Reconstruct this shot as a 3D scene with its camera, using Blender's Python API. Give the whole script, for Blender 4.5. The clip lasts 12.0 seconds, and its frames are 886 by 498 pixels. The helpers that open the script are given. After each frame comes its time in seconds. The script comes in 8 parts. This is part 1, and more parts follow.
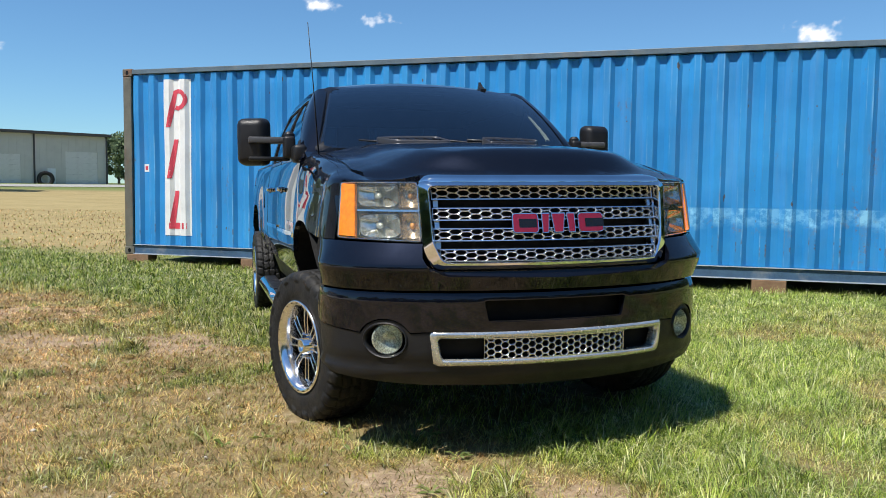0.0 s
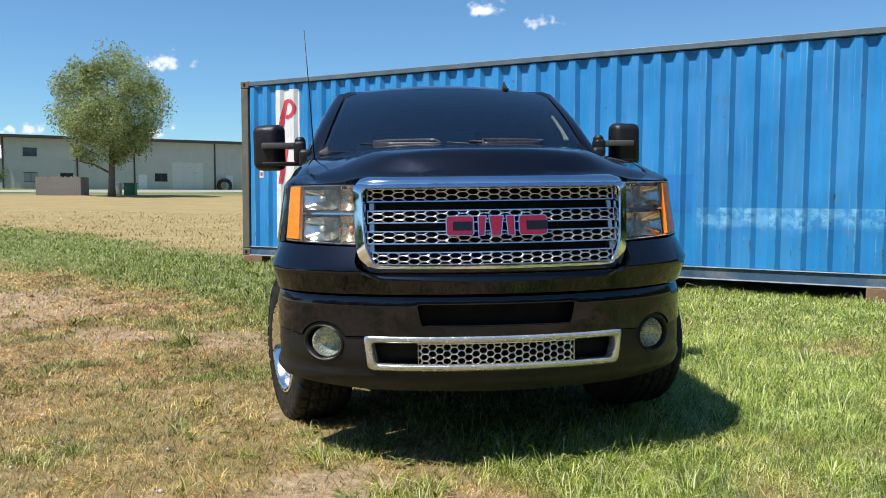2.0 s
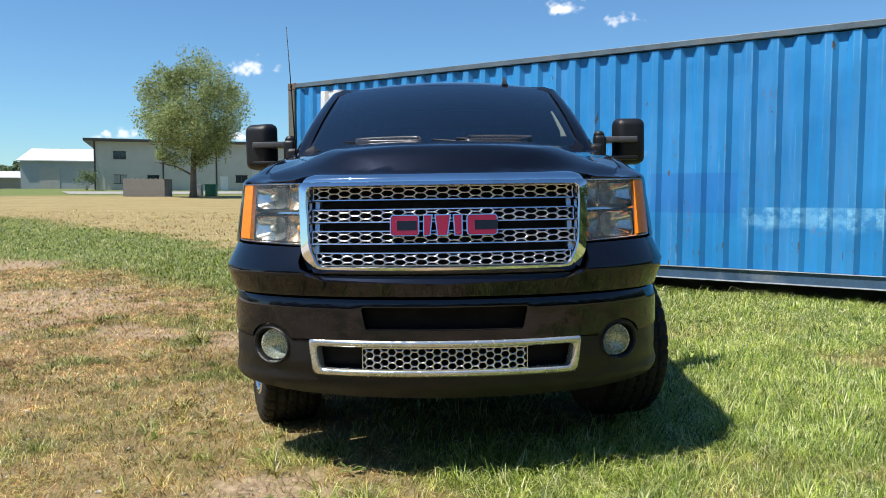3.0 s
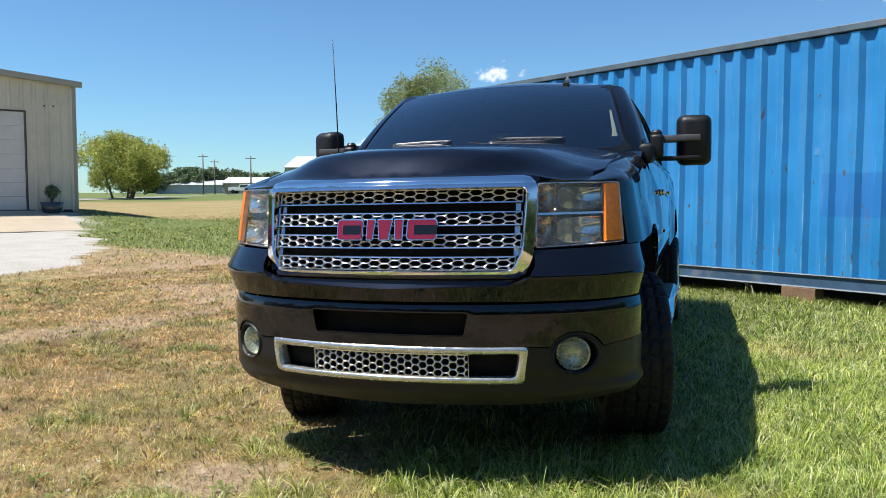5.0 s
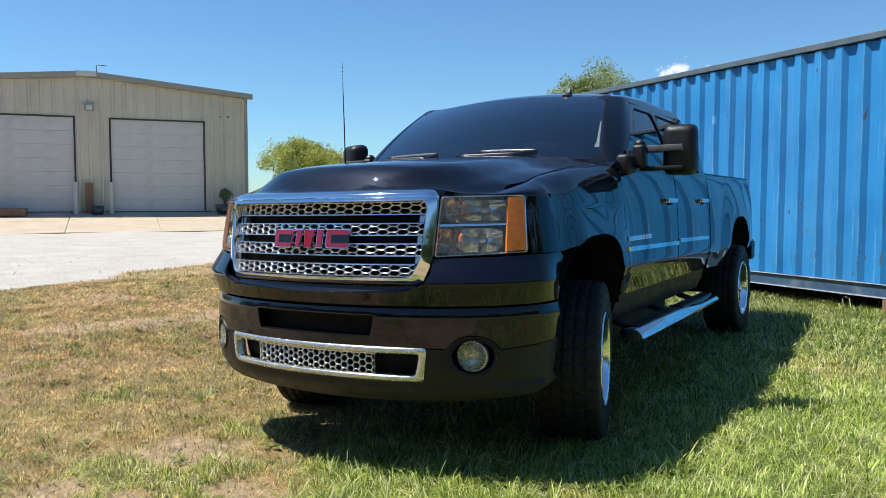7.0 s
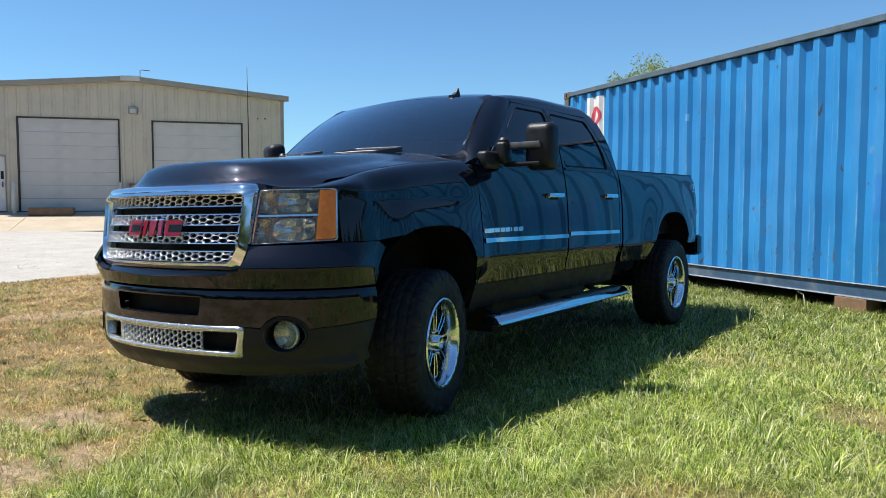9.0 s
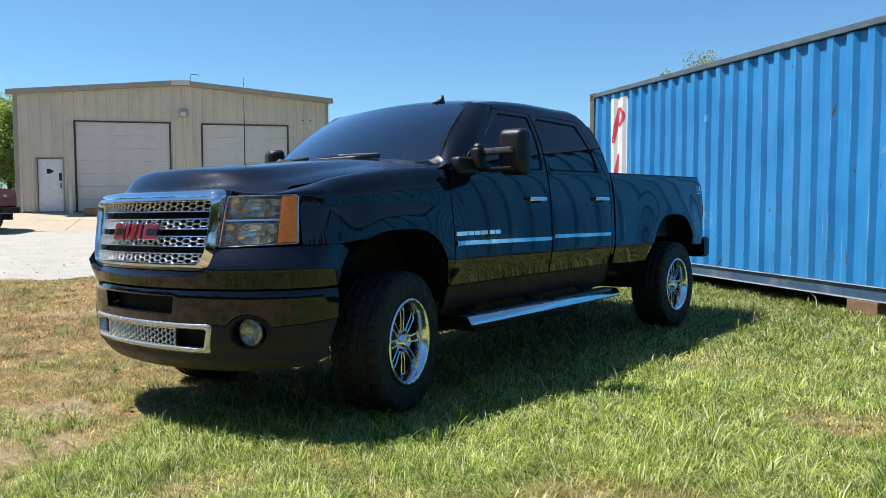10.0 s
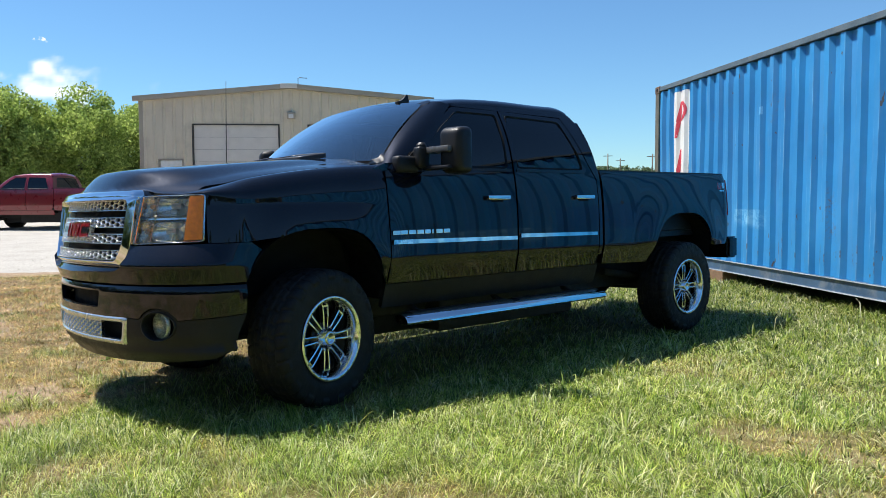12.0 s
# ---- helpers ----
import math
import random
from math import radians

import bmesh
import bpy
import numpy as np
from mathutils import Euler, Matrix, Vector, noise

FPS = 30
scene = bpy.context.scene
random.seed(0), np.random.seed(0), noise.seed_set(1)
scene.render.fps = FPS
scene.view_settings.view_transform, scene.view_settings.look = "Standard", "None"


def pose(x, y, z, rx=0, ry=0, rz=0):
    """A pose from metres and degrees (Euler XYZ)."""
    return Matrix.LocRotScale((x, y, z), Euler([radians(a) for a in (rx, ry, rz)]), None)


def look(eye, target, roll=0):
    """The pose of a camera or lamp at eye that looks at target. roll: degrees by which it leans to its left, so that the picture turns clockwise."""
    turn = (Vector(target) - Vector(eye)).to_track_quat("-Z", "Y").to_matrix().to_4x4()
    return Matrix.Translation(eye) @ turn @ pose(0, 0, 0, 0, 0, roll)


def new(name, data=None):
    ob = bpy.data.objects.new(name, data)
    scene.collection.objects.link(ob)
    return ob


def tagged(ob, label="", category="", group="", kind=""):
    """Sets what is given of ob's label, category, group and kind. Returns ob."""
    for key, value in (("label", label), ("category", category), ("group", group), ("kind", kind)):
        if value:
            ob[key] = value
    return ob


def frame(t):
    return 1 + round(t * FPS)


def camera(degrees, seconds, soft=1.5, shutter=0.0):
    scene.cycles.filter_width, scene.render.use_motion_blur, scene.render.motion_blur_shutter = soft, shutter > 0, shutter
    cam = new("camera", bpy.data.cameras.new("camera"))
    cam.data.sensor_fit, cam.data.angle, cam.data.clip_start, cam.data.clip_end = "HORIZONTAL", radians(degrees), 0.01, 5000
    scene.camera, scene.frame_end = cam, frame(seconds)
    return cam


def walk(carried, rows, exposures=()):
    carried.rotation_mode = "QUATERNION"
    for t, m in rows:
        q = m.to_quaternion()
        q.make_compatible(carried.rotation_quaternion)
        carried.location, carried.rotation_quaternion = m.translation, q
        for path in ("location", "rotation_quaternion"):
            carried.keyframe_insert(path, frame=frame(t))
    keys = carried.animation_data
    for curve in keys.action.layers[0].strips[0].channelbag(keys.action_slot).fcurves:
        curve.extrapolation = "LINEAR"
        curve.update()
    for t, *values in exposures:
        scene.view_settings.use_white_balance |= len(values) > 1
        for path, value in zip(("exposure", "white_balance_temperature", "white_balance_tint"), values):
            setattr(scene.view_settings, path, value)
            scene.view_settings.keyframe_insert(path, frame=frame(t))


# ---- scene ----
cam = camera(58.9, 12.0, soft=0.5)
METRES, EYE, TILT, LEAN, TURN = 6.927, 1.226, 0.0, 0.0, 0.0
ROWS = [
    (0.0, 0.0, 0.0, 0.0, 0.05, -3.95, -0.76),
    (0.5, 0.0325, -0.0051, 0.0009, 2.79, -3.9, -0.51),
    (1.0, 0.0662, 0.0066, -0.0001, 6.05, -3.86, -0.36),
    (1.5, 0.0995, 0.0169, 0.0019, 9.19, -3.85, -0.29),
    (2.0, 0.1417, 0.023, 0.0011, 11.83, -3.86, -0.25),
    (2.5, 0.1786, 0.0416, -0.0003, 14.27, -3.86, -0.2),
    (4.5, 0.3291, 0.1254, 0.002, 30.58, -3.7, 0.02),
    (5.0, 0.3708, 0.1444, 0.0016, 35.03, -3.67, -0.0),
    (5.5, 0.4104, 0.1657, 0.0012, 38.94, -3.62, -0.01),
    (6.0, 0.4456, 0.1893, 0.0054, 42.41, -3.57, -0.04),
    (6.5, 0.484, 0.2028, 0.0077, 45.38, -3.58, -0.07),
    (7.0, 0.521, 0.2208, 0.0088, 47.7, -3.57, -0.06),
    (9.0, 0.6645, 0.3184, 0.0039, 52.03, -3.58, 0.03),
    (9.5, 0.6922, 0.3386, 0.0053, 53.69, -3.57, 0.06),
    (10.0, 0.7276, 0.3615, 0.0082, 55.96, -3.62, 0.13),
    (10.5, 0.7484, 0.3976, 0.0074, 58.48, -3.67, 0.18),
    (11.0, 0.7661, 0.4367, 0.0099, 60.85, -3.73, 0.22),
    (11.5, 0.7945, 0.4762, 0.0092, 63.0, -3.76, 0.26),
    (12.0, 0.8131, 0.512, 0.0088, 65.25, -3.76, 0.3),
]
walk(cam, [(t, pose(0, 0, EYE, TILT, LEAN, TURN) @ pose(METRES * x, METRES * y, METRES * z, 90 + pitch, roll, yaw)) for t, x, y, z, yaw, pitch, roll in ROWS],
     exposures=((0.0, 0.50), (3.0, 0.57), (8.0, 0.61), (12.0, 0.65)))

# ---- light ----
SUN = Vector((-0.362, -0.365, 1.0)).normalized()      # towards the sun
world = bpy.data.worlds.new("sky")
scene.world = world
world.use_nodes = True
wn = world.node_tree
wn.nodes.clear()
sky = wn.nodes.new("ShaderNodeTexSky")
sky.sky_type = "NISHITA"
sky.sun_disc = False
sky.sun_elevation = math.asin(SUN.z)
sky.sun_rotation = math.atan2(SUN.x, SUN.y)
sky.altitude = 200
sky.air_density, sky.dust_density, sky.ozone_density = 1.0, 0.1, 1.6
wbg = wn.nodes.new("ShaderNodeBackground")
wbg.inputs["Strength"].default_value = 0.082
wout = wn.nodes.new("ShaderNodeOutputWorld")
tint = wn.nodes.new("ShaderNodeMix")
tint.data_type, tint.blend_type = "RGBA", "MULTIPLY"
tint.inputs[0].default_value = 1.0
tint.inputs[7].default_value = (0.62, 0.92, 1.14, 1)
wn.links.new(sky.outputs[0], tint.inputs[6])
wn.links.new(tint.outputs[2], wbg.inputs[0])
wn.links.new(wbg.outputs[0], wout.inputs[0])
sun_data = bpy.data.lights.new("sun", "SUN")
sun_data.energy, sun_data.angle, sun_data.color = 5.0, radians(0.5), (1.0, 0.96, 0.9)
sun = new("sun", sun_data)
sun.matrix_world = look((0, 0, 30), Vector((0, 0, 30)) - SUN)

# ---- materials ----


def material(name):
    m = bpy.data.materials.new(name)
    m.use_nodes = True
    nt = m.node_tree
    nt.nodes.clear()
    out = nt.nodes.new("ShaderNodeOutputMaterial")
    return m, nt, out


def node(nt, kind, **inputs):
    n = nt.nodes.new(kind)
    for k, v in inputs.items():
        n.inputs[k.replace("_", " ")].default_value = v
    return n


def ramp(nt, fac, stops):
    r = nt.nodes.new("ShaderNodeValToRGB")
    el = r.color_ramp.elements
    while len(el) < len(stops):
        el.new(0.5)
    for e, (p, c) in zip(el, stops):
        e.position, e.color = p, (*c, 1) if len(c) == 3 else c
    nt.links.new(fac, r.inputs[0])
    return r.outputs[0]


def noise_tex(nt, scale, detail=4.0, rough=0.55, coords="Object", stretch=None):
    tc = nt.nodes.new("ShaderNodeTexCoord")
    vec = tc.outputs[coords]
    if stretch:
        mp = nt.nodes.new("ShaderNodeMapping")
        mp.inputs["Scale"].default_value = stretch
        nt.links.new(vec, mp.inputs[0])
        vec = mp.outputs[0]
    n = node(nt, "ShaderNodeTexNoise", Scale=scale, Detail=detail, Roughness=rough)
    nt.links.new(vec, n.inputs["Vector"])
    return n.outputs["Fac"]


def mixcol(nt, fac, a, b, mode="MIX"):
    m = nt.nodes.new("ShaderNodeMix")
    m.data_type, m.blend_type = "RGBA", mode
    for sock, v in ((m.inputs[0], fac), (m.inputs[6], a), (m.inputs[7], b)):
        if hasattr(v, "is_linked"):
            nt.links.new(v, sock)
        elif isinstance(v, (int, float)):
            sock.default_value = v
        else:
            sock.default_value = (*v, 1)
    return m.outputs[2]


def calc(nt, op, a, b=0.0):
    m = nt.nodes.new("ShaderNodeMath")
    m.operation = op
    for sock, v in ((m.inputs[0], a), (m.inputs[1], b)):
        if hasattr(v, "is_linked"):
            nt.links.new(v, sock)
        else:
            sock.default_value = v
    return m.outputs[0]


def surface(name, color, rough=0.5, metal=0.0, coat=0.0, coat_rough=0.03, var=0.12, scale=6.0, bump=0.0, bump_scale=60.0,
            rough_var=0.1, spec=0.5, dirt=None, dirt_amount=0.0, stretch=None, coat_ior=1.48):
    """A principled surface whose colour and gloss vary at two scales."""
    m, nt, out = material(name)
    b = node(nt, "ShaderNodeBsdfPrincipled", Metallic=metal)
    b.inputs["Coat Weight"].default_value = coat
    b.inputs["Coat IOR"].default_value = coat_ior
    b.inputs["Coat Roughness"].default_value = coat_rough
    b.inputs["Specular IOR Level"].default_value = spec
    big = noise_tex(nt, scale, 5.0, stretch=stretch)
    fine = noise_tex(nt, scale * 11, 3.0, stretch=stretch)
    lo = tuple(c * (1 - var) for c in color)
    hi = tuple(min(1, c * (1 + var)) for c in color)
    col = mixcol(nt, 0.35, ramp(nt, big, [(0.3, lo), (0.7, hi)]), ramp(nt, fine, [(0.3, lo), (0.7, hi)]))
    if dirt:
        blot = ramp(nt, noise_tex(nt, scale * 0.6, 8.0, 0.65), [(0.52, (0, 0, 0)), (0.72, (dirt_amount,) * 3)])
        col = mixcol(nt, blot, col, dirt)
    nt.links.new(col, b.inputs["Base Color"])
    r = ramp(nt, noise_tex(nt, scale * 2.3, 4.0), [(0.3, (max(0.0, rough - rough_var),) * 3), (0.7, (min(1.0, rough + rough_var),) * 3)])
    nt.links.new(r, b.inputs["Roughness"])
    if bump:
        bp = node(nt, "ShaderNodeBump", Strength=bump, Distance=0.01)
        nt.links.new(noise_tex(nt, bump_scale, 4.0), bp.inputs["Height"])
        nt.links.new(bp.outputs[0], b.inputs["Normal"])
    nt.links.new(b.outputs[0], out.inputs[0])
    return m


def see_through(name, tint, ior=1.5, rough=0.0, haze=0.0, gain=1.0):
    m, nt, out = material(name)
    tr = node(nt, "ShaderNodeBsdfTransparent")
    tr.inputs[0].default_value = (*tint, 1)
    gl = node(nt, "ShaderNodeBsdfGlossy", Roughness=rough)
    gl.inputs[0].default_value = (1, 1, 1, 1)
    fr = node(nt, "ShaderNodeFresnel", IOR=ior)
    mx = nt.nodes.new("ShaderNodeMixShader")
    nt.links.new(calc(nt, "MINIMUM", calc(nt, "MULTIPLY", fr.outputs[0], gain), 1.0), mx.inputs[0])
    clear = tr.outputs[0]
    if haze:
        # sun-clouded plastic scatters some light
        df = node(nt, "ShaderNodeBsdfDiffuse")
        df.inputs[0].default_value = (0.62, 0.66, 0.56, 1)
        cloudy = nt.nodes.new("ShaderNodeMixShader")
        nt.links.new(ramp(nt, noise_tex(nt, 9.0, 5.0, 0.6), [(0.3, (haze * 0.6,) * 3), (0.7, (haze * 1.4,) * 3)]), cloudy.inputs[0])
        nt.links.new(clear, cloudy.inputs[1])
        nt.links.new(df.outputs[0], cloudy.inputs[2])
        clear = cloudy.outputs[0]
    nt.links.new(clear, mx.inputs[1])
    nt.links.new(gl.outputs[0], mx.inputs[2])
    nt.links.new(mx.outputs[0], out.inputs[0])
    return m


BLACK_PAINT = surface("black_paint", (0.0045, 0.0055, 0.010), 0.42, 0.4, 1.0, 0.012, 0.1, 3.0, rough_var=0.04, spec=0.0, coat_ior=1.48)
RED_PAINT = surface("red_paint", (0.165, 0.006, 0.014), 0.3, 0.2, 1.0, 0.03, 0.08, 3.0, rough_var=0.04)
CHROME = surface("chrome", (0.83, 0.83, 0.84), 0.05, 1.0, var=0.03, rough_var=0.03, dirt=(0.45, 0.43, 0.4), dirt_amount=0.25)
SATIN_METAL = surface("satin_metal", (0.6, 0.6, 0.61), 0.28, 1.0, var=0.06)
LAMP_BOWL = surface("lamp_bowl", (0.78, 0.82, 0.74), 0.15, 0.9, var=0.45, scale=40, stretch=(1, 1, 0.12))
LOUVRE_GREY = surface("louvre_metal", (0.05, 0.05, 0.055), 0.40, 0.4, var=0.08)
FOG_BOWL = surface("fog_bowl", (0.50, 0.54, 0.46), 0.28, 0.6, var=0.5, scale=60)
GRILLE_CHROME = surface("grille_chrome", (0.62, 0.63, 0.64), 0.16, 0.9, var=0.10, scale=20, rough_var=0.06)
FRAME_CHROME = surface("weathered_chrome", (0.64, 0.65, 0.62), 0.2, 0.78, var=0.10, scale=14, rough_var=0.12, dirt=(0.40, 0.39, 0.35), dirt_amount=0.5)
BLACK_PLASTIC = surface("black_plastic", (0.010, 0.010, 0.011), 0.42, var=0.2, bump=0.15, bump_scale=500, spec=0.35, dirt=(0.03, 0.029, 0.027), dirt_amount=0.3)
GLOSS_BLACK = surface("gloss_black", (0.008, 0.008, 0.009), 0.15, var=0.1)
# near-black puts the shade of recesses and hollows into the colour; also window seals
VOID_BLACK = surface("shade_and_seal_black", (0.004, 0.004, 0.004), 0.7, var=0.3, spec=0.25)
RUBBER = surface("tyre_rubber", (0.012, 0.012, 0.012), 0.6, var=0.25, scale=9, spec=0.28, bump=0.3, bump_scale=160, dirt=(0.05, 0.042, 0.032), dirt_amount=0.4)
WHEEL_CHROME = surface("wheel_chrome", (0.88, 0.88, 0.89), 0.16, 1.0, var=0.04, rough_var=0.05)
DRUM_GREY = surface("brake_iron", (0.05, 0.048, 0.045), 0.5, 0.5, var=0.25, scale=12)
# black plastic paled in colour to stand in for light on the upper arm
ARM_LIT = surface("lit_arm_plastic", (0.085, 0.085, 0.088), 0.32, var=0.15)
GLASS_DARK = see_through("tinted_glass", (0.02, 0.023, 0.028), 1.55)
GLASS_SHIELD = see_through("windscreen_glass", (0.40, 0.44, 0.45), 1.62, gain=2.25)
LENS = see_through("clear_lens", (0.93, 0.95, 0.92), 1.45, haze=0.045)
TURN_BOWL = surface("turn_lamp_bowl", (0.56, 0.43, 0.30), 0.24, 0.8, var=0.3, scale=40)
AMBER = surface("amber_plastic", (1.0, 0.23, 0.010), 0.35, coat=0.3, var=0.28, scale=45)
AMBER_DULL = surface("amber_reflector", (0.58, 0.25, 0.05), 0.3, coat=0.6, var=0.2, scale=30)
RED_LENS = surface("red_lens", (0.28, 0.008, 0.008), 0.2, coat=1.0, var=0.15)
RED_ENAMEL = surface("red_enamel", (0.20, 0.004, 0.016), 0.2, coat=1.0, var=0.12, scale=20)
LAMP_GREY = surface("lamp_housing", (0.38, 0.40, 0.35), 0.35, 0.35, var=0.25, scale=20)
SEAT_CLOTH = surface("seat_cloth", (0.04, 0.04, 0.042), 0.9, var=0.2, bump=0.3)
TRIM_LIGHT = surface("pale_trim", (0.40, 0.45, 0.38), 0.6, var=0.08)
WHITE_PAINT = surface("white_paint", (0.75, 0.75, 0.73), 0.55, var=0.06, dirt=(0.45, 0.42, 0.36), dirt_amount=0.35)
RED_BRUSHED = surface("red_brushed_paint", (0.62, 0.06, 0.09), 0.55, var=0.2, scale=14)
UNDERBODY = surface("underbody_metal", (0.03, 0.028, 0.026), 0.7, 0.2, var=0.4, scale=8)

# ---- building tools ----
from mathutils.geometry import delaunay_2d_cdt


def empty(name, m, label="", category="", group="", kind=""):
    e = new(name)
    e.empty_display_size = 0.2
    e.matrix_world = m
    return tagged(e, label, category, group, kind)


def part(name, mesh, mat, parent=None, label="", at=None):
    """Links a bmesh or a mesh as one object, under a thing or a part."""
    if isinstance(mesh, bmesh.types.BMesh):
        me = bpy.data.meshes.new(name)
        mesh.to_mesh(me)
        mesh.free()
        mesh = me
    if mat and not mesh.materials:
        mesh.materials.append(mat)
    ob = new(name, mesh)
    if parent:
        ob.parent = parent
    if at is not None:
        ob.matrix_local = at
    if label:
        ob["label"] = label
    return ob


def smooth(bm, angle=35):
    for f in bm.faces:
        f.smooth = True
    for e in bm.edges:
        if len(e.link_faces) == 2 and e.calc_face_angle(0) > radians(angle):
            e.smooth = False
    return bm


def box(x0, x1, y0, y1, z0, z1, bevel=0.0, bm=None, m=None, seg=2):
    bm = bm or bmesh.new()
    vs = [bm.verts.new((x, y, z)) for z in (z0, z1) for y in (y0, y1) for x in (x0, x1)]
    fs = [bm.faces.new([vs[i] for i in q]) for q in ((0, 2, 3, 1), (4, 5, 7, 6), (0, 1, 5, 4), (2, 6, 7, 3), (0, 4, 6, 2), (1, 3, 7, 5))]
    if bevel:
        es = list({e for f in fs for e in f.edges})
        r = bmesh.ops.bevel(bm, geom=es, offset=bevel, segments=seg, affect="EDGES", profile=0.5)
        vs = list({v for f in r["faces"] for v in f.verts} | {v for v in vs if v.is_valid})
    if m is not None:
        bmesh.ops.transform(bm, matrix=m, verts=[v for v in vs if v.is_valid])
    return bm


def tube(points, radius, sides=10, bm=None, cap=True, flat=1.0):
    """A round bar along points; radius may be a list."""
    bm = bm or bmesh.new()
    pts = [Vector(p) for p in points]
    rs = radius if isinstance(radius, (list, tuple)) else [radius] * len(pts)
    rings, side = [], None
    for i, p in enumerate(pts):
        d = (pts[min(i + 1, len(pts) - 1)] - pts[max(i - 1, 0)]).normalized()
        if side is None:
            side = d.cross(Vector((0, 0, 1)) if abs(d.z) < 0.9 else Vector((1, 0, 0))).normalized()
        side = (side - d * side.dot(d)).normalized()
        up = side.cross(d)
        rings.append([bm.verts.new(p + rs[i] * (side * math.cos(a) + up * math.sin(a) * flat)) for a in (2 * math.pi * k / sides for k in range(sides))])
    for a, b in zip(rings, rings[1:]):
        for k in range(sides):
            f = bm.faces.new((a[k], a[(k + 1) % sides], b[(k + 1) % sides], b[k]))
            f.smooth = True
    if cap:
        bm.faces.new(rings[0][::-1])
        bm.faces.new(rings[-1])
    return bm


def lathe(profile, n=48, bm=None, m=None, closed=False):
    """Turns (radius, x) pairs round the x axis."""
    bm = bm or bmesh.new()
    rings = []
    for r, x in profile:
        rings.append([bm.verts.new((m or Matrix()) @ Vector((x, r * math.cos(a), r * math.sin(a)))) for a in (2 * math.pi * k / n for k in range(n))])
    pairs = list(zip(rings, rings[1:])) + ([(rings[-1], rings[0])] if closed else [])
    for a, b in pairs:
        for k in range(n):
            bm.faces.new((a[k], b[k], b[(k + 1) % n], a[(k + 1) % n]))
    return smooth(bm)


def prism(outline, place, depth, bm=None):
    """A flat outline, set by place(u, v) -> point, made solid by a depth vector."""
    bm = bm or bmesh.new()
    front = [bm.verts.new(place(u, v)) for u, v in outline]
    back = [bm.verts.new(v.co + Vector(depth)) for v in front]
    bm.faces.new(front)
    bm.faces.new(back[::-1])
    n = len(front)
    for i in range(n):
        bm.faces.new((front[i], back[i], back[(i + 1) % n], front[(i + 1) % n]))
    bmesh.ops.recalc_face_normals(bm, faces=bm.faces[:])
    return bm


def inside(poly, x, y):
    hit = False
    for (x0, y0), (x1, y1) in zip(poly, poly[1:] + poly[:1]):
        if (y0 > y) != (y1 > y) and x < (x1 - x0) * (y - y0) / (y1 - y0) + x0:
            hit = not hit
    return hit


def dense(poly, step):
    res = []
    for (x0, y0), (x1, y1) in zip(poly, poly[1:] + poly[:1]):
        k = max(1, int(math.hypot(x1 - x0, y1 - y0) / step + 0.5))
        res += [(x0 + (x1 - x0) * i / k, y0 + (y1 - y0) * i / k) for i in range(k)]
    return res


def rounded(poly, r, n=4):
    """The outline with its corners rounded."""
    res, k = [], len(poly)
    for i in range(k):
        p, a, b = Vector(poly[i]), Vector(poly[i - 1]), Vector(poly[(i + 1) % k])
        da, db = (a - p), (b - p)
        t = min(r, da.length * 0.45, db.length * 0.45)
        s, e = p + da.normalized() * t, p + db.normalized() * t
        for j in range(n + 1):
            w = j / n
            q = s * (1 - w) ** 2 + p * 2 * w * (1 - w) + e * w * w
            res.append((q.x, q.y))
    return res


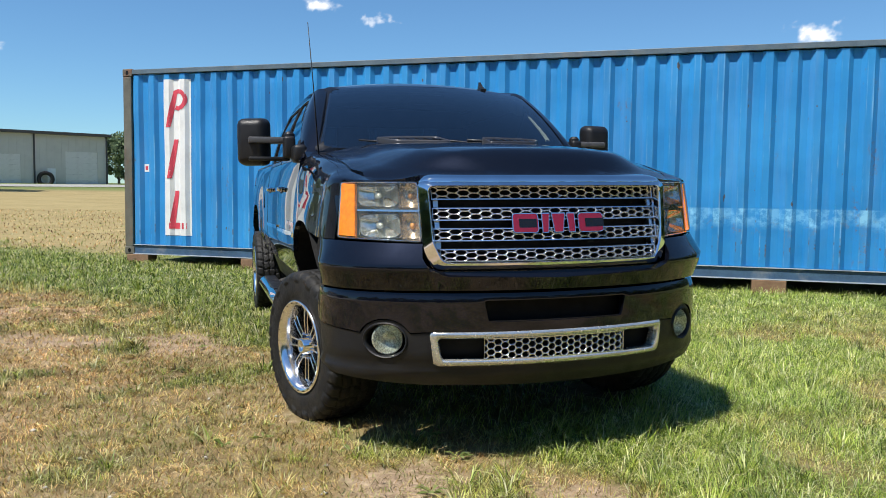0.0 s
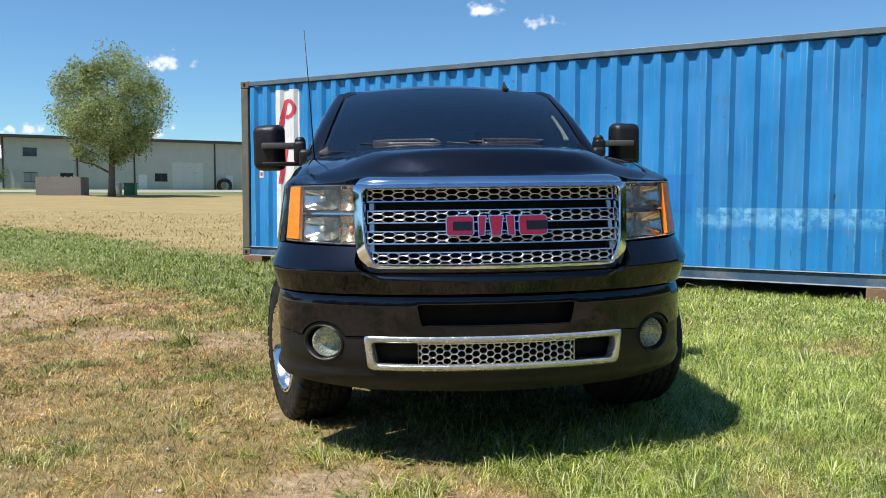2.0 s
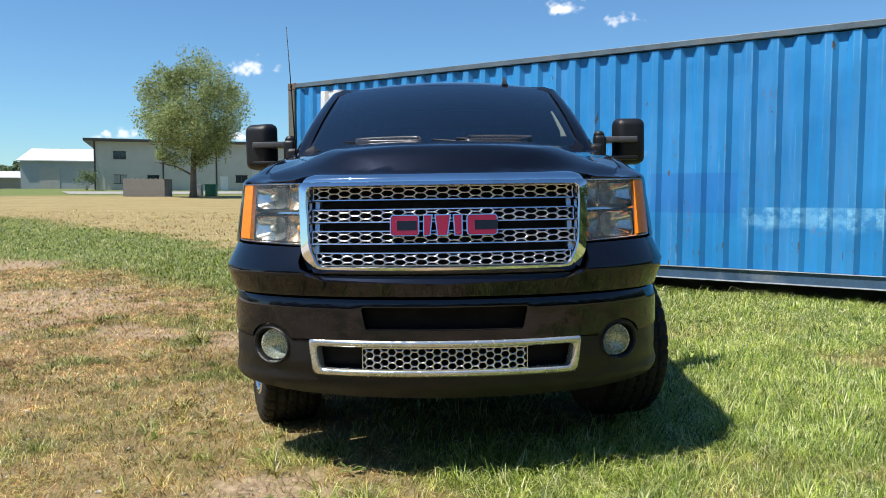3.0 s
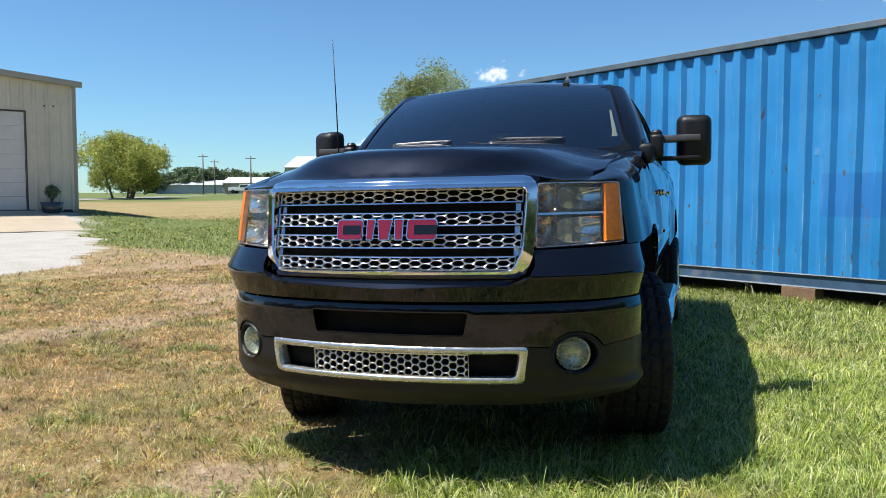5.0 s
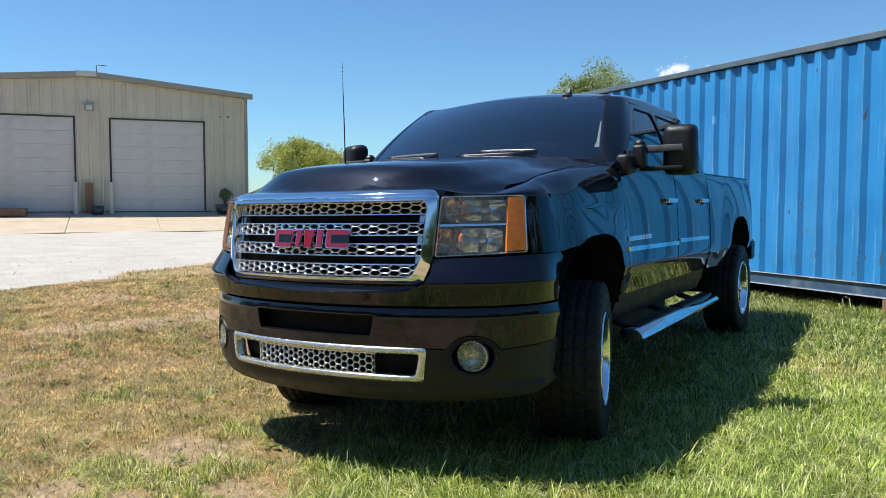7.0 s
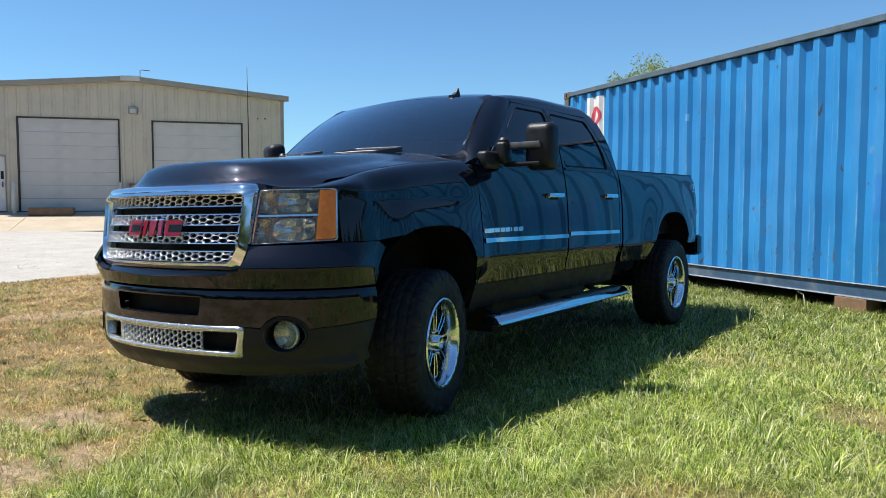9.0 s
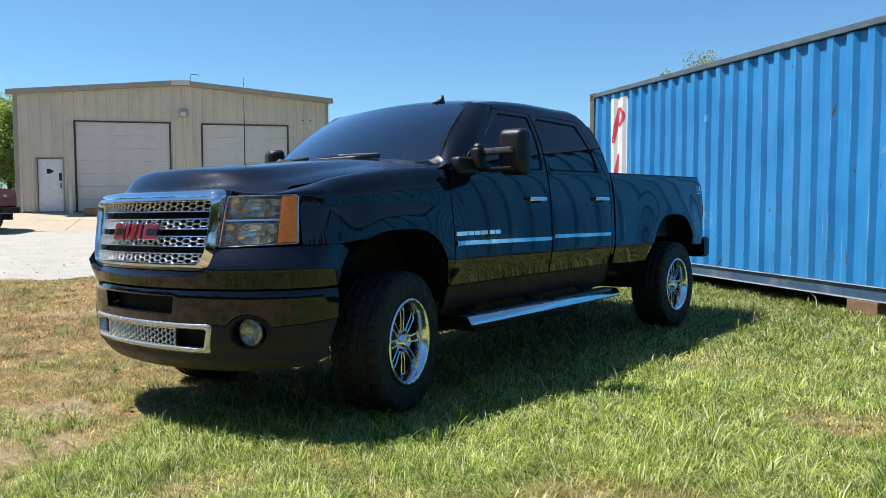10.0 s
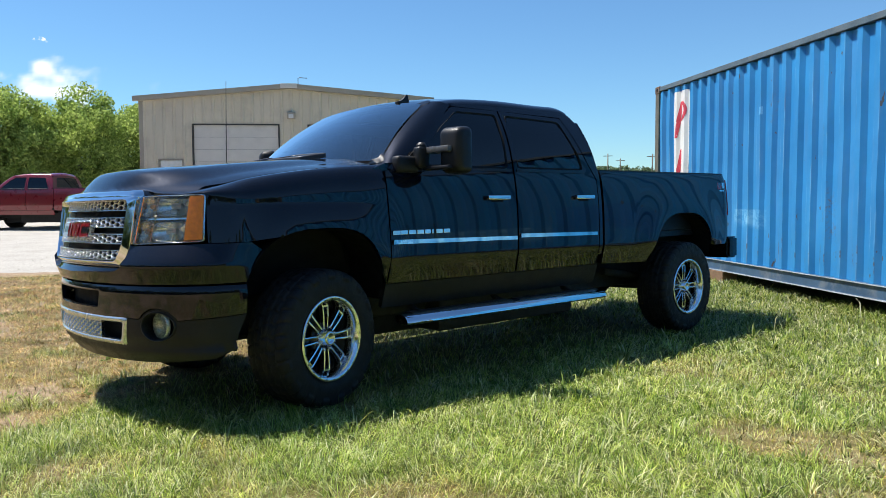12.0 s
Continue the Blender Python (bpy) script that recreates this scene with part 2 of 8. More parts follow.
def panel(name, outline, surf, out, step=0.05, thick=0.02, holes=(), scale=1.0):
    """A sheet over an outline in (u, v), laid on surf(u, v), with folded edges. out: a direction that its face looks to."""
    loops = [dense(list(outline), step)] + [dense(list(h), step) for h in holes]
    vs, es = [], []
    for lp in loops:
        k = len(vs)
        vs += [Vector(p) for p in lp]
        es += [(k + i, k + (i + 1) % len(lp)) for i in range(len(lp))]
    us, ws = [p[0] for p in loops[0]], [p[1] for p in loops[0]]
    edge = np.array([p for lp in loops for p in lp])
    for i in range(1, int((max(us) - min(us)) / step) + 1):
        for j in range(1, int((max(ws) - min(ws)) / step) + 1):
            x, y = min(us) + i * step, min(ws) + j * step
            if inside(loops[0], x, y) and not any(inside(h, x, y) for h in loops[1:]) and np.min(np.hypot(edge[:, 0] - x, edge[:, 1] - y)) > step * 0.5:
                vs.append(Vector((x, y)))
    co, _, faces, *_ = delaunay_2d_cdt(vs, es, [], 0, 1e-6)
    tris = []
    for f in faces:
        for i in range(1, len(f) - 1):
            t = (f[0], f[i], f[i + 1])
            cx, cy = sum(co[j].x for j in t) / 3, sum(co[j].y for j in t) / 3
            if inside(loops[0], cx, cy) and not any(inside(h, cx, cy) for h in loops[1:]):
                tris.append(t)
    pos, nor = [], []
    h = 1e-3
    out = Vector(out)
    for c in co:
        p = Vector(surf(c.x, c.y))
        du = Vector(surf(c.x + h, c.y)) - Vector(surf(c.x - h, c.y))
        dv = Vector(surf(c.x, c.y + h)) - Vector(surf(c.x, c.y - h))
        n = du.cross(dv)
        n = n.normalized() if n.length > 1e-12 else out.normalized()
        pos.append(p)
        nor.append(n)
    total = sum((n.dot(out) for n in nor))
    if total < 0:
        nor = [-n for n in nor]
        tris = [(a, c, b) for a, b, c in tris]
    # keep the winding with the normal
    vote = sum((pos[b] - pos[a]).cross(pos[c] - pos[a]).dot(nor[a]) for a, b, c in tris)
    if vote < 0:
        tris = [(a, c, b) for a, b, c in tris]
    tris = [t for t in tris if (pos[t[1]] - pos[t[0]]).cross(pos[t[2]] - pos[t[0]]).length > 1e-10]
    verts, faces, loopn = list(pos), list(tris), []
    for t in tris:
        loopn += [nor[i] for i in t]
    count = {}
    for t in tris:
        for i in range(3):
            e = (t[i], t[(i + 1) % 3])
            count[frozenset(e)] = None if frozenset(e) in count else e
    for e in count.values():
        if e and thick:
            a, b = e
            k = len(verts)
            verts += [pos[a], pos[b], pos[b] - nor[b] * thick, pos[a] - nor[a] * thick]
            faces.append((k + 1, k, k + 3, k + 2))
            fn = (verts[k] - verts[k + 1]).cross(verts[k + 3] - verts[k])
            fn = fn.normalized() if fn.length > 1e-12 else nor[a]
            loopn += [fn] * 4
    me = bpy.data.meshes.new(name)
    me.from_pydata([tuple(v) for v in verts], [], faces)
    me.polygons.foreach_set("use_smooth", [True] * len(faces))
    me.normals_split_custom_set([tuple(n) for n in loopn])
    return me


def lerp(a, b, t):
    return a + (b - a) * t


def sstep(a, b, x):
    t = min(1.0, max(0.0, (x - a) / (b - a)))
    return t * t * (3 - 2 * t)


def curve1(knots):
    """A smooth curve through (x, y) knots."""
    xs, ys = [k[0] for k in knots], [k[1] for k in knots]
    n = len(xs)
    sl = [(ys[i + 1] - ys[i]) / (xs[i + 1] - xs[i]) for i in range(n - 1)]
    tg = [sl[0]] + [0.0 if sl[i - 1] * sl[i] <= 0 else 2 * sl[i - 1] * sl[i] / (sl[i - 1] + sl[i]) for i in range(1, n - 1)] + [sl[-1]]

    def f(x):
        if x <= xs[0]:
            return ys[0] + tg[0] * (x - xs[0])
        if x >= xs[-1]:
            return ys[-1] + tg[-1] * (x - xs[-1])
        i = max(k for k in range(n - 1) if xs[k] <= x)
        w = xs[i + 1] - xs[i]
        t = (x - xs[i]) / w
        return (ys[i] * (1 + 2 * t) * (1 - t) ** 2 + tg[i] * w * t * (1 - t) ** 2 + ys[i + 1] * t * t * (3 - 2 * t) + tg[i + 1] * w * t * t * (t - 1))
    return f


def arrays_mesh(name, verts, faces, mat):
    """A mesh from arrays: verts (n, 3), faces (m, k)."""
    me = bpy.data.meshes.new(name)
    k = faces.shape[1]
    me.vertices.add(len(verts))
    me.vertices.foreach_set("co", np.ascontiguousarray(verts, dtype=np.float32).ravel())
    me.loops.add(faces.size)
    me.loops.foreach_set("vertex_index", np.ascontiguousarray(faces, dtype=np.int32).ravel())
    me.polygons.add(len(faces))
    me.polygons.foreach_set("loop_start", np.arange(0, faces.size, k, dtype=np.int32))
    me.update(calc_edges=True)
    me.materials.append(mat)
    return me

# ---- the pickup trucks ----
# A truck's own axes: x to its driver's side, y to its tail, z up; the origin lies on the ground under the front axle.
WHEELBASE, HUB_Z = 3.902, 0.440


def front_y(z):
    t = max(0.0, z - 0.93)
    low = max(0.0, 0.52 - z)
    return 0.25 * t * t / (t + 0.03) + 0.9 * low * low / (low + 0.05)


def front(u, z, off=0.0):
    """The rounded front in plan: u is 0 at the middle, pi / 2 at the corner, and runs on along the side."""
    s = 1 if u >= 0 else -1
    a = abs(u)
    if a < math.pi / 2:
        si, co = max(math.sin(a), 1e-6), max(math.cos(a), 1e-6)
        x, y = 0.985 * si ** 0.952, -0.56 - 0.55 * co ** 0.952
        nx, ny = si ** 1.05 / 0.985, -co ** 1.05 / 0.55
    else:
        x, y, nx, ny = 0.985, -0.56 + (a - math.pi / 2) * 0.55, 1, 0
    ln = math.hypot(nx, ny)
    return Vector((s * (x + off * nx / ln), y + off * ny / ln + front_y(z), z))


def U(x):
    return math.copysign(math.asin(min(1.0, (abs(x) / 0.985) ** 1.05)), x)


SIDE_X = curve1([(0.5, 0.925), (0.70, 0.952), (0.80, 0.972), (0.875, 0.989), (0.9, 0.991), (1.1, 0.988), (1.25, 0.980), (1.40, 0.962), (1.48, 0.945)])
FENDER_TOP = curve1([(-1.2, 1.300), (-0.80, 1.306), (-0.62, 1.340), (-0.4, 1.392), (0.0, 1.448), (0.3, 1.474), (0.6, 1.492)])
HOOD_TOP = curve1([(-1.02, 1.385), (-0.95, 1.424), (-0.85, 1.450), (-0.6, 1.480), (-0.3, 1.507), (0.1, 1.537), (0.55, 1.555)])


def arch_half(c, d):
    """Half the length of a wheel opening, ahead of the hub and behind it."""
    return (0.55 if d < 0 else 0.445) if c == 0.0 else (0.53 if d < 0 else 0.50)


def arch_high(c):
    return 0.645 if c == 0.0 else 0.67


def arch_dist(y, z):
    best = 9.0
    for c in (0.0, WHEELBASE):
        dy, dz = abs(y - c) / arch_half(c, y - c), max(0.0, z - 0.45) / arch_high(c)
        best = min(best, (dy ** 2.9 + dz ** 2.9) ** (1 / 2.9))
    return best


def side(y, z):
    """Half the body's width at a place of its side."""
    x = SIDE_X(z)
    if y < -0.5:
        c = min(1.0, max(0.0, (-0.56 - (y - front_y(z))) / 0.55))
        x = min(x, 0.985 * (1 - c ** 2.1) ** (1 / 2.1))
    d = arch_dist(y, z)
    # flared wheel openings with a shoulder above them
    keep = sstep(-0.5, -0.22, y) * (sstep(0.66, 0.46, y) if y < 2.0 else 1.0)
    x += (0.006 * math.exp(-((d - 1.05) / 0.20) ** 2) + 0.018 * sstep(1.60, 1.08, d)) * sstep(0.7, 0.9, z) * keep
    # the front fender leans inwards over its wheel
    if y < 0.46:
        x -= 0.15 * (min(1.3, max(1.0, z)) - 1.12) * sstep(0.46, 0.12, y) * sstep(-0.80, -0.50, y) * sstep(0.8, 1.0, z)
    return x


def fender(s):
    def f(y, v):
        if v <= 1.25:
            return Vector((s * side(y, v), y, v))
        a = (v - 1.25) / 0.21 * math.pi / 2
        # a tight fold over the lamps, a wide roll further back
        k = lerp(1.0, 0.2, sstep(-0.45, -0.72, y))
        return Vector((s * (side(y, 1.25) - 0.115 * (1 - math.cos(a))), y, 1.25 + (FENDER_TOP(y) - 1.25) * max(0.0, math.sin(a)) ** k))
    return f


def cab_side(s, inset=0.0):
    def f(y, z):
        if z <= 1.46:
            return Vector((s * (side(y, z) - inset), y, z))
        return Vector((s * (side(y, 1.46) - 0.385 * (z - 1.46) + 0.03 * math.sin(min(1, (z - 1.46) / 0.5) * math.pi) - inset), y, z))
    return f


def arch(c, n=22, r=1.0):
    pts = []
    for k in range(n + 1):
        a = math.pi * k / n
        ca, sa = math.cos(a), math.sin(a)
        pts.append((c - arch_half(c, -ca) * r * math.copysign(abs(ca) ** (2 / 2.9), ca), 0.45 + arch_high(c) * r * abs(sa) ** (2 / 2.9)))
    return pts


def hood_edge(y):
    return side(y, 1.25) - 0.12


def hood(x, y):
    e = hood_edge(y)
    t = min(1.3, abs(x) / e)
    base, top = FENDER_TOP(y), HOOD_TOP(y)
    g = 0.72 * (1 - t ** 3) + 0.28 * sstep(0.86, 0.60, t)
    # the nose follows the top of the grille and of the head lamps
    nose = lerp(1.328, 1.304, sstep(0.54, 0.70, abs(x)))
    d = y - F(min(abs(x), 0.82), 1.35)[1] - 0.015
    t = min(1.0, max(0.0, d / 0.14))
    return Vector((x, y, lerp(nose, base + 0.004 * sstep(-0.55, -0.68, y) + (top - base) * g, 1 - (1 - t) ** 2.2)))


def screen(u, v):
    b = Vector((0.845 * u, 0.37 + 0.16 * u * u, 1.505))
    t = Vector((0.695 * u, 0.99 + 0.09 * u * u, 1.972 - 0.022 * u * u))
    k = 0.10 * v * (1 - v)
    return b.lerp(t, v) + Vector((0, -k, k))


ROOF_Z = curve1([(0.95, 1.955), (1.05, 1.986), (1.2, 2.018), (1.45, 2.048), (1.8, 2.060), (2.2, 2.056), (2.38, 2.058), (2.46, 2.052), (2.52, 2.036), (2.57, 1.996), (2.61, 1.925)])


def roof(x, y):
    a = abs(x)
    s = 1 if x >= 0 else -1
    zc = ROOF_Z(y)
    if a < 0.62:
        return Vector((x, y, zc - 0.045 * (a / 0.62) ** 2))
    t = (a - 0.62) / 0.16 * math.pi / 2
    return Vector((s * (0.62 + 0.142 * math.sin(t)), y, zc - 0.045 - 0.012 - 0.07 * (1 - math.cos(t)) + 0.012 * math.cos(t)))


def honeycomb(name, mat, parent, x0, x1, z0, z1, rows, cols, place, wall=0.0034, depth=0.02):
    """A chromed lattice of wide six-sided cells in staggered columns, one mesh."""
    bm = bmesh.new()
    pitch, h = (x1 - x0) / cols, (z1 - z0) / rows
    w = pitch * 2 / 3

    def ring_of(cx, cz, ww, hh, r):
        return rounded([(cx + ww, cz), (cx + ww / 2, cz + hh), (cx - ww / 2, cz + hh), (cx - ww, cz), (cx - ww / 2, cz - hh), (cx + ww / 2, cz - hh)], r, 2)
    for c in range(cols + 1):
        cx = x0 + c * pitch
        for r in range(rows + c % 2):
            cz = z0 + (r + (0.0 if c % 2 else 0.5)) * h
            loops = []
            for ww, hh, rr, off, m in ((w, h / 2, 0.0005, 0.0012, 0.0), (w - wall * 0.6, h / 2 - wall * 0.5, 0.006, 0.001, wall * 0.5), (w - wall * 1.4, h / 2 - wall, 0.008, -0.004, wall), (w - wall * 1.7, h / 2 - wall * 1.1, 0.008, -depth, wall * 1.1)):
                loops.append([bm.verts.new(place(min(max(x, x0 + m), x1 - m), min(max(z, z0 + m), z1 - m), off)) for x, z in ring_of(cx, cz, ww, hh, rr)])
            for la, lb in zip(loops, loops[1:]):
                k = len(la)
                for i in range(k):
                    j = (i + 1) % k
                    if (la[i].co - la[j].co).length + (lb[i].co - lb[j].co).length > 1e-5:
                        bm.faces.new((la[i], la[j], lb[j], lb[i])).smooth = True
    # thin ledges above and below
    for z in (z0, z1):
        for i in range(cols):
            p, q = lerp(x0, x1, i / cols), lerp(x0, x1, (i + 1) / cols)
            lo, hi = z - 0.0024, z + 0.0024
            v = [bm.verts.new(place(x, zz, o)) for x, zz, o in ((p, lo, 0.003), (q, lo, 0.003), (q, hi, 0.003), (p, hi, 0.003), (p, lo, -depth), (q, lo, -depth), (q, hi, -depth), (p, hi, -depth))]
            for ids in ((0, 1, 2, 3), (0, 4, 5, 1), (3, 2, 6, 7)):
                bm.faces.new([v[t] for t in ids])
    bmesh.ops.recalc_face_normals(bm, faces=bm.faces[:])
    return part(name, bm, mat, parent)


def ring(name, outer, inner, place, mat, parent, depth, lip=0.012, label="", prof=None):
    """A frame between two outlines of as many points, with a raised, rounded face."""
    bm = bmesh.new()
    # long edges are split so that the frame follows the curved front
    fine_o, fine_i = [], []
    for k in range(len(outer)):
        (ax, az), (bx, bz) = outer[k], outer[(k + 1) % len(outer)]
        (cx, cz), (dx, dz) = inner[k], inner[(k + 1) % len(inner)]
        m = max(1, int(math.hypot(bx - ax, bz - az) / 0.04))
        for j in range(m):
            fine_o.append((lerp(ax, bx, j / m), lerp(az, bz, j / m)))
            fine_i.append((lerp(cx, dx, j / m), lerp(cz, dz, j / m)))
    outer, inner = fine_o, fine_i
    n = len(outer)
    prof = prof or [(0.0, -depth), (0.0, -0.006), (0.22, 0.0), (0.5, lip * 0.4), (0.8, 0.0), (1.0, -0.008), (1.0, -depth)]
    rows = []
    for t, o in prof:
        rows.append([bm.verts.new(place(lerp(a[0], b[0], t), lerp(a[1], b[1], t), o)) for a, b in zip(outer, inner)])
    for ra, rb in zip(rows, rows[1:]):
        for i in range(n):
            f = bm.faces.new((ra[i], ra[(i + 1) % n], rb[(i + 1) % n], rb[i]))
            f.smooth = True
    bmesh.ops.recalc_face_normals(bm, faces=bm.faces[:])
    return part(name, smooth(bm, 50), mat, parent, label)


def F(x, z, off=0.0):
    return front(U(x), z, off)


TYRES = {}


def tyre_mesh(s):
    """A tyre as one skin: sidewalls, shoulder lugs and a blocky tread sunk with grooves."""
    if s in TYRES:
        return TYRES[s]
    n, lugs = 340, 34
    wall = [(0.236, 0.112), (0.250, 0.136), (0.262, 0.145), (0.290, 0.151), (0.315, 0.152), (0.338, 0.151), (0.356, 0.150), (0.360, 0.149), (0.374, 0.146), (0.388, 0.141), (0.399, 0.133), (0.406, 0.124)]
    tread = [(0.4145 - 0.006 * (x / 0.118) ** 2, x) for x in np.linspace(0.118, -0.118, 37)]
    prof = np.array(wall + tread + [(r, -x) for r, x in wall[::-1]])
    turn = np.arange(n) / n
    R, X = np.repeat(prof[:, :1], n, 1), np.repeat(prof[:, 1:], n, 1)
    T = np.repeat(turn[None], len(prof), 0) * lugs
    tri = np.abs((T % 1.0) * 2 - 1)
    cut = np.zeros(R.shape)
    for xb, amp in ((-0.082, 0.010), (-0.028, 0.014), (0.028, -0.014), (0.082, -0.010)):
        cut = np.maximum(cut, 1.0 * (np.abs(X - xb - amp * (tri - 0.5)) < 0.0065))
    col = np.digitize(X, [-0.082, -0.028, 0.028, 0.082])
    skew = np.where(col % 2 == 0, 4.0, -5.0)
    cut = np.maximum(cut, 1.0 * (np.abs((T + 0.5 * (col % 2) + 0.25 * (col == 2) + skew * X) % 1.0 - 0.5) < 0.085))
    on_tread = (np.abs(X) < 0.121) & (R > 0.40)
    r = R - np.where(on_tread, 0.011 * cut, 0.0)
    # lugs run down the shoulders, long and short by turns
    lug = (np.abs((T + 4.0 * np.sign(X) * np.abs(X)) % 1.0 - 0.5) > 0.10) & (R > np.where((T.astype(int) % 2) == 0, 0.358, 0.372)) & (R < 0.407) & ~on_tread
    x = X + np.sign(X) * 0.006 * lug
    r = r + np.where(~on_tread & (R > 0.395) & ~lug, -0.008, 0.0)
    # a raised ring and a band of raised marks on the sidewall
    x = x + np.sign(X) * 0.002 * ((R > 0.30) & (R < 0.33) & ((T * 3).astype(int) % 5 < 3))
    P = np.stack([s * x, r * np.cos(2 * np.pi * T / lugs), r * np.sin(2 * np.pi * T / lugs)], -1).reshape(-1, 3)
    i, j = np.meshgrid(np.arange(len(prof) - 1), np.arange(n), indexing="ij")
    i, j = i.ravel(), j.ravel()
    k = (j + 1) % n
    q = np.stack([i * n + j, (i + 1) * n + j, (i + 1) * n + k, i * n + k], 1)
    me = arrays_mesh("tyre", P, q if s > 0 else q[:, ::-1], RUBBER)
    TYRES[s] = me
    return me


def make_wheel(name, parent, m, paint_chrome, s):
    """A tyre on a deep eight-spoke rim; its outer face looks to +x before s mirrors it."""
    flip = Matrix.Diagonal((s, 1, 1, 1))
    base = new(name)
    base.parent = parent
    base.matrix_local = m
    part("tyre", tyre_mesh(s), RUBBER, base)
    rim = [(0.198, -0.13), (0.200, 0.0), (0.207, 0.06), (0.216, 0.110), (0.226, 0.140), (0.232, 0.150), (0.248, 0.154), (0.255, 0.150), (0.252, 0.138), (0.240, 0.120)]
    bm = lathe(rim[::-1], 64, m=flip)
    bmesh.ops.recalc_face_normals(bm, faces=bm.faces[:])
    rim_ob = part("rim", bm, WHEEL_CHROME, base)

    def bar(bm, mm, pts, t, deep):
        q = []
        for r, y, x in pts:
            q.append([bm.verts.new(mm @ Vector(c)) for c in ((x, y - t, r), (x + 0.002, y, r), (x, y + t, r), (x - deep, y + t * 0.7, r), (x - deep, y - t * 0.7, r))])
        for ra, rb in zip(q, q[1:]):
            for j in range(5):
                bm.faces.new((ra[j], ra[(j + 1) % 5], rb[(j + 1) % 5], rb[j]))
        bm.faces.new(q[0])
        bm.faces.new(q[-1][::-1])
    for i in range(8):
        bm = bmesh.new()
        mm = flip @ Matrix.Rotation(2 * math.pi * i / 8, 4, "X")
        # two slim rails joined at the rim end, with a sunk web between them
        for d in (-1, 1):
            bar(bm, mm, ((0.066, d * 0.0150, 0.096), (0.13, d * 0.0185, 0.100), (0.190, d * 0.0215, 0.098), (0.205, d * 0.0215, 0.086), (0.212, d * 0.0215, 0.064)), 0.0050, 0.032)
        box(0.070, 0.097, -0.0255, 0.0255, 0.186, 0.196, 0.0, bm, m=mm)
        bmesh.ops.recalc_face_normals(bm, faces=bm.faces[:])
        spoke = part("spoke", bm, WHEEL_CHROME, rim_ob)
        spoke["label"] = "polished twin-rail spoke"
    webs = bmesh.new()
    for i in range(8):
        mm = flip @ Matrix.Rotation(2 * math.pi * i / 8, 4, "X")
        box(0.035, 0.062, -0.016, 0.016, 0.06, 0.205, 0.0, webs, m=mm)
    lathe([(0.10, 0.070), (0.085, 0.078), (0.05, 0.078), (0.05, 0.02), (0.10, 0.02)], 32, webs, flip, True)
    bmesh.ops.recalc_face_normals(webs, faces=webs.faces[:])
    part("spoke_web", webs, GLOSS_BLACK, rim_ob, "black spoke webs")
    bm = lathe([(0.0, 0.126), (0.024, 0.126), (0.026, 0.133), (0.037, 0.134), (0.043, 0.128), (0.046, 0.09), (0.052, 0.084), (0.052, 0.05)], 32, m=flip)
    bmesh.ops.recalc_face_normals(bm, faces=bm.faces[:])
    part("hub_cap", bm, paint_chrome, rim_ob)
    for i in range(8):
        a = 2 * math.pi * (i + 0.5) / 8
        bm = lathe([(0.0, 0.112), (0.006, 0.111), (0.009, 0.104), (0.009, 0.07)], 6, m=flip @ Matrix.Rotation(a, 4, "X") @ Matrix.Translation((0, 0, 0.068)))
        part("lug_nut", bm, paint_chrome, rim_ob)
    bolt = lathe([(0.0, 0.1575), (0.003, 0.157), (0.004, 0.154), (0.004, 0.14)], 6, m=flip @ Matrix.Translation((0, 0, 0.240)))
    first = part("lip_bolt", bolt, GLOSS_BLACK, rim_ob)
    for i in range(1, 24):
        ob = new("lip_bolt", first.data)
        ob.parent = rim_ob
        ob.matrix_local = Matrix.Rotation(2 * math.pi * i / 24, 4, "X")
    bm = lathe([(0.0, 0.02), (0.135, 0.02), (0.135, -0.05), (0.19, -0.06), (0.19, -0.12), (0.0, -0.12)], 32, m=flip)
    bmesh.ops.recalc_face_normals(bm, faces=bm.faces[:])
    part("brake_drum", bm, DRUM_GREY, base)
    return base


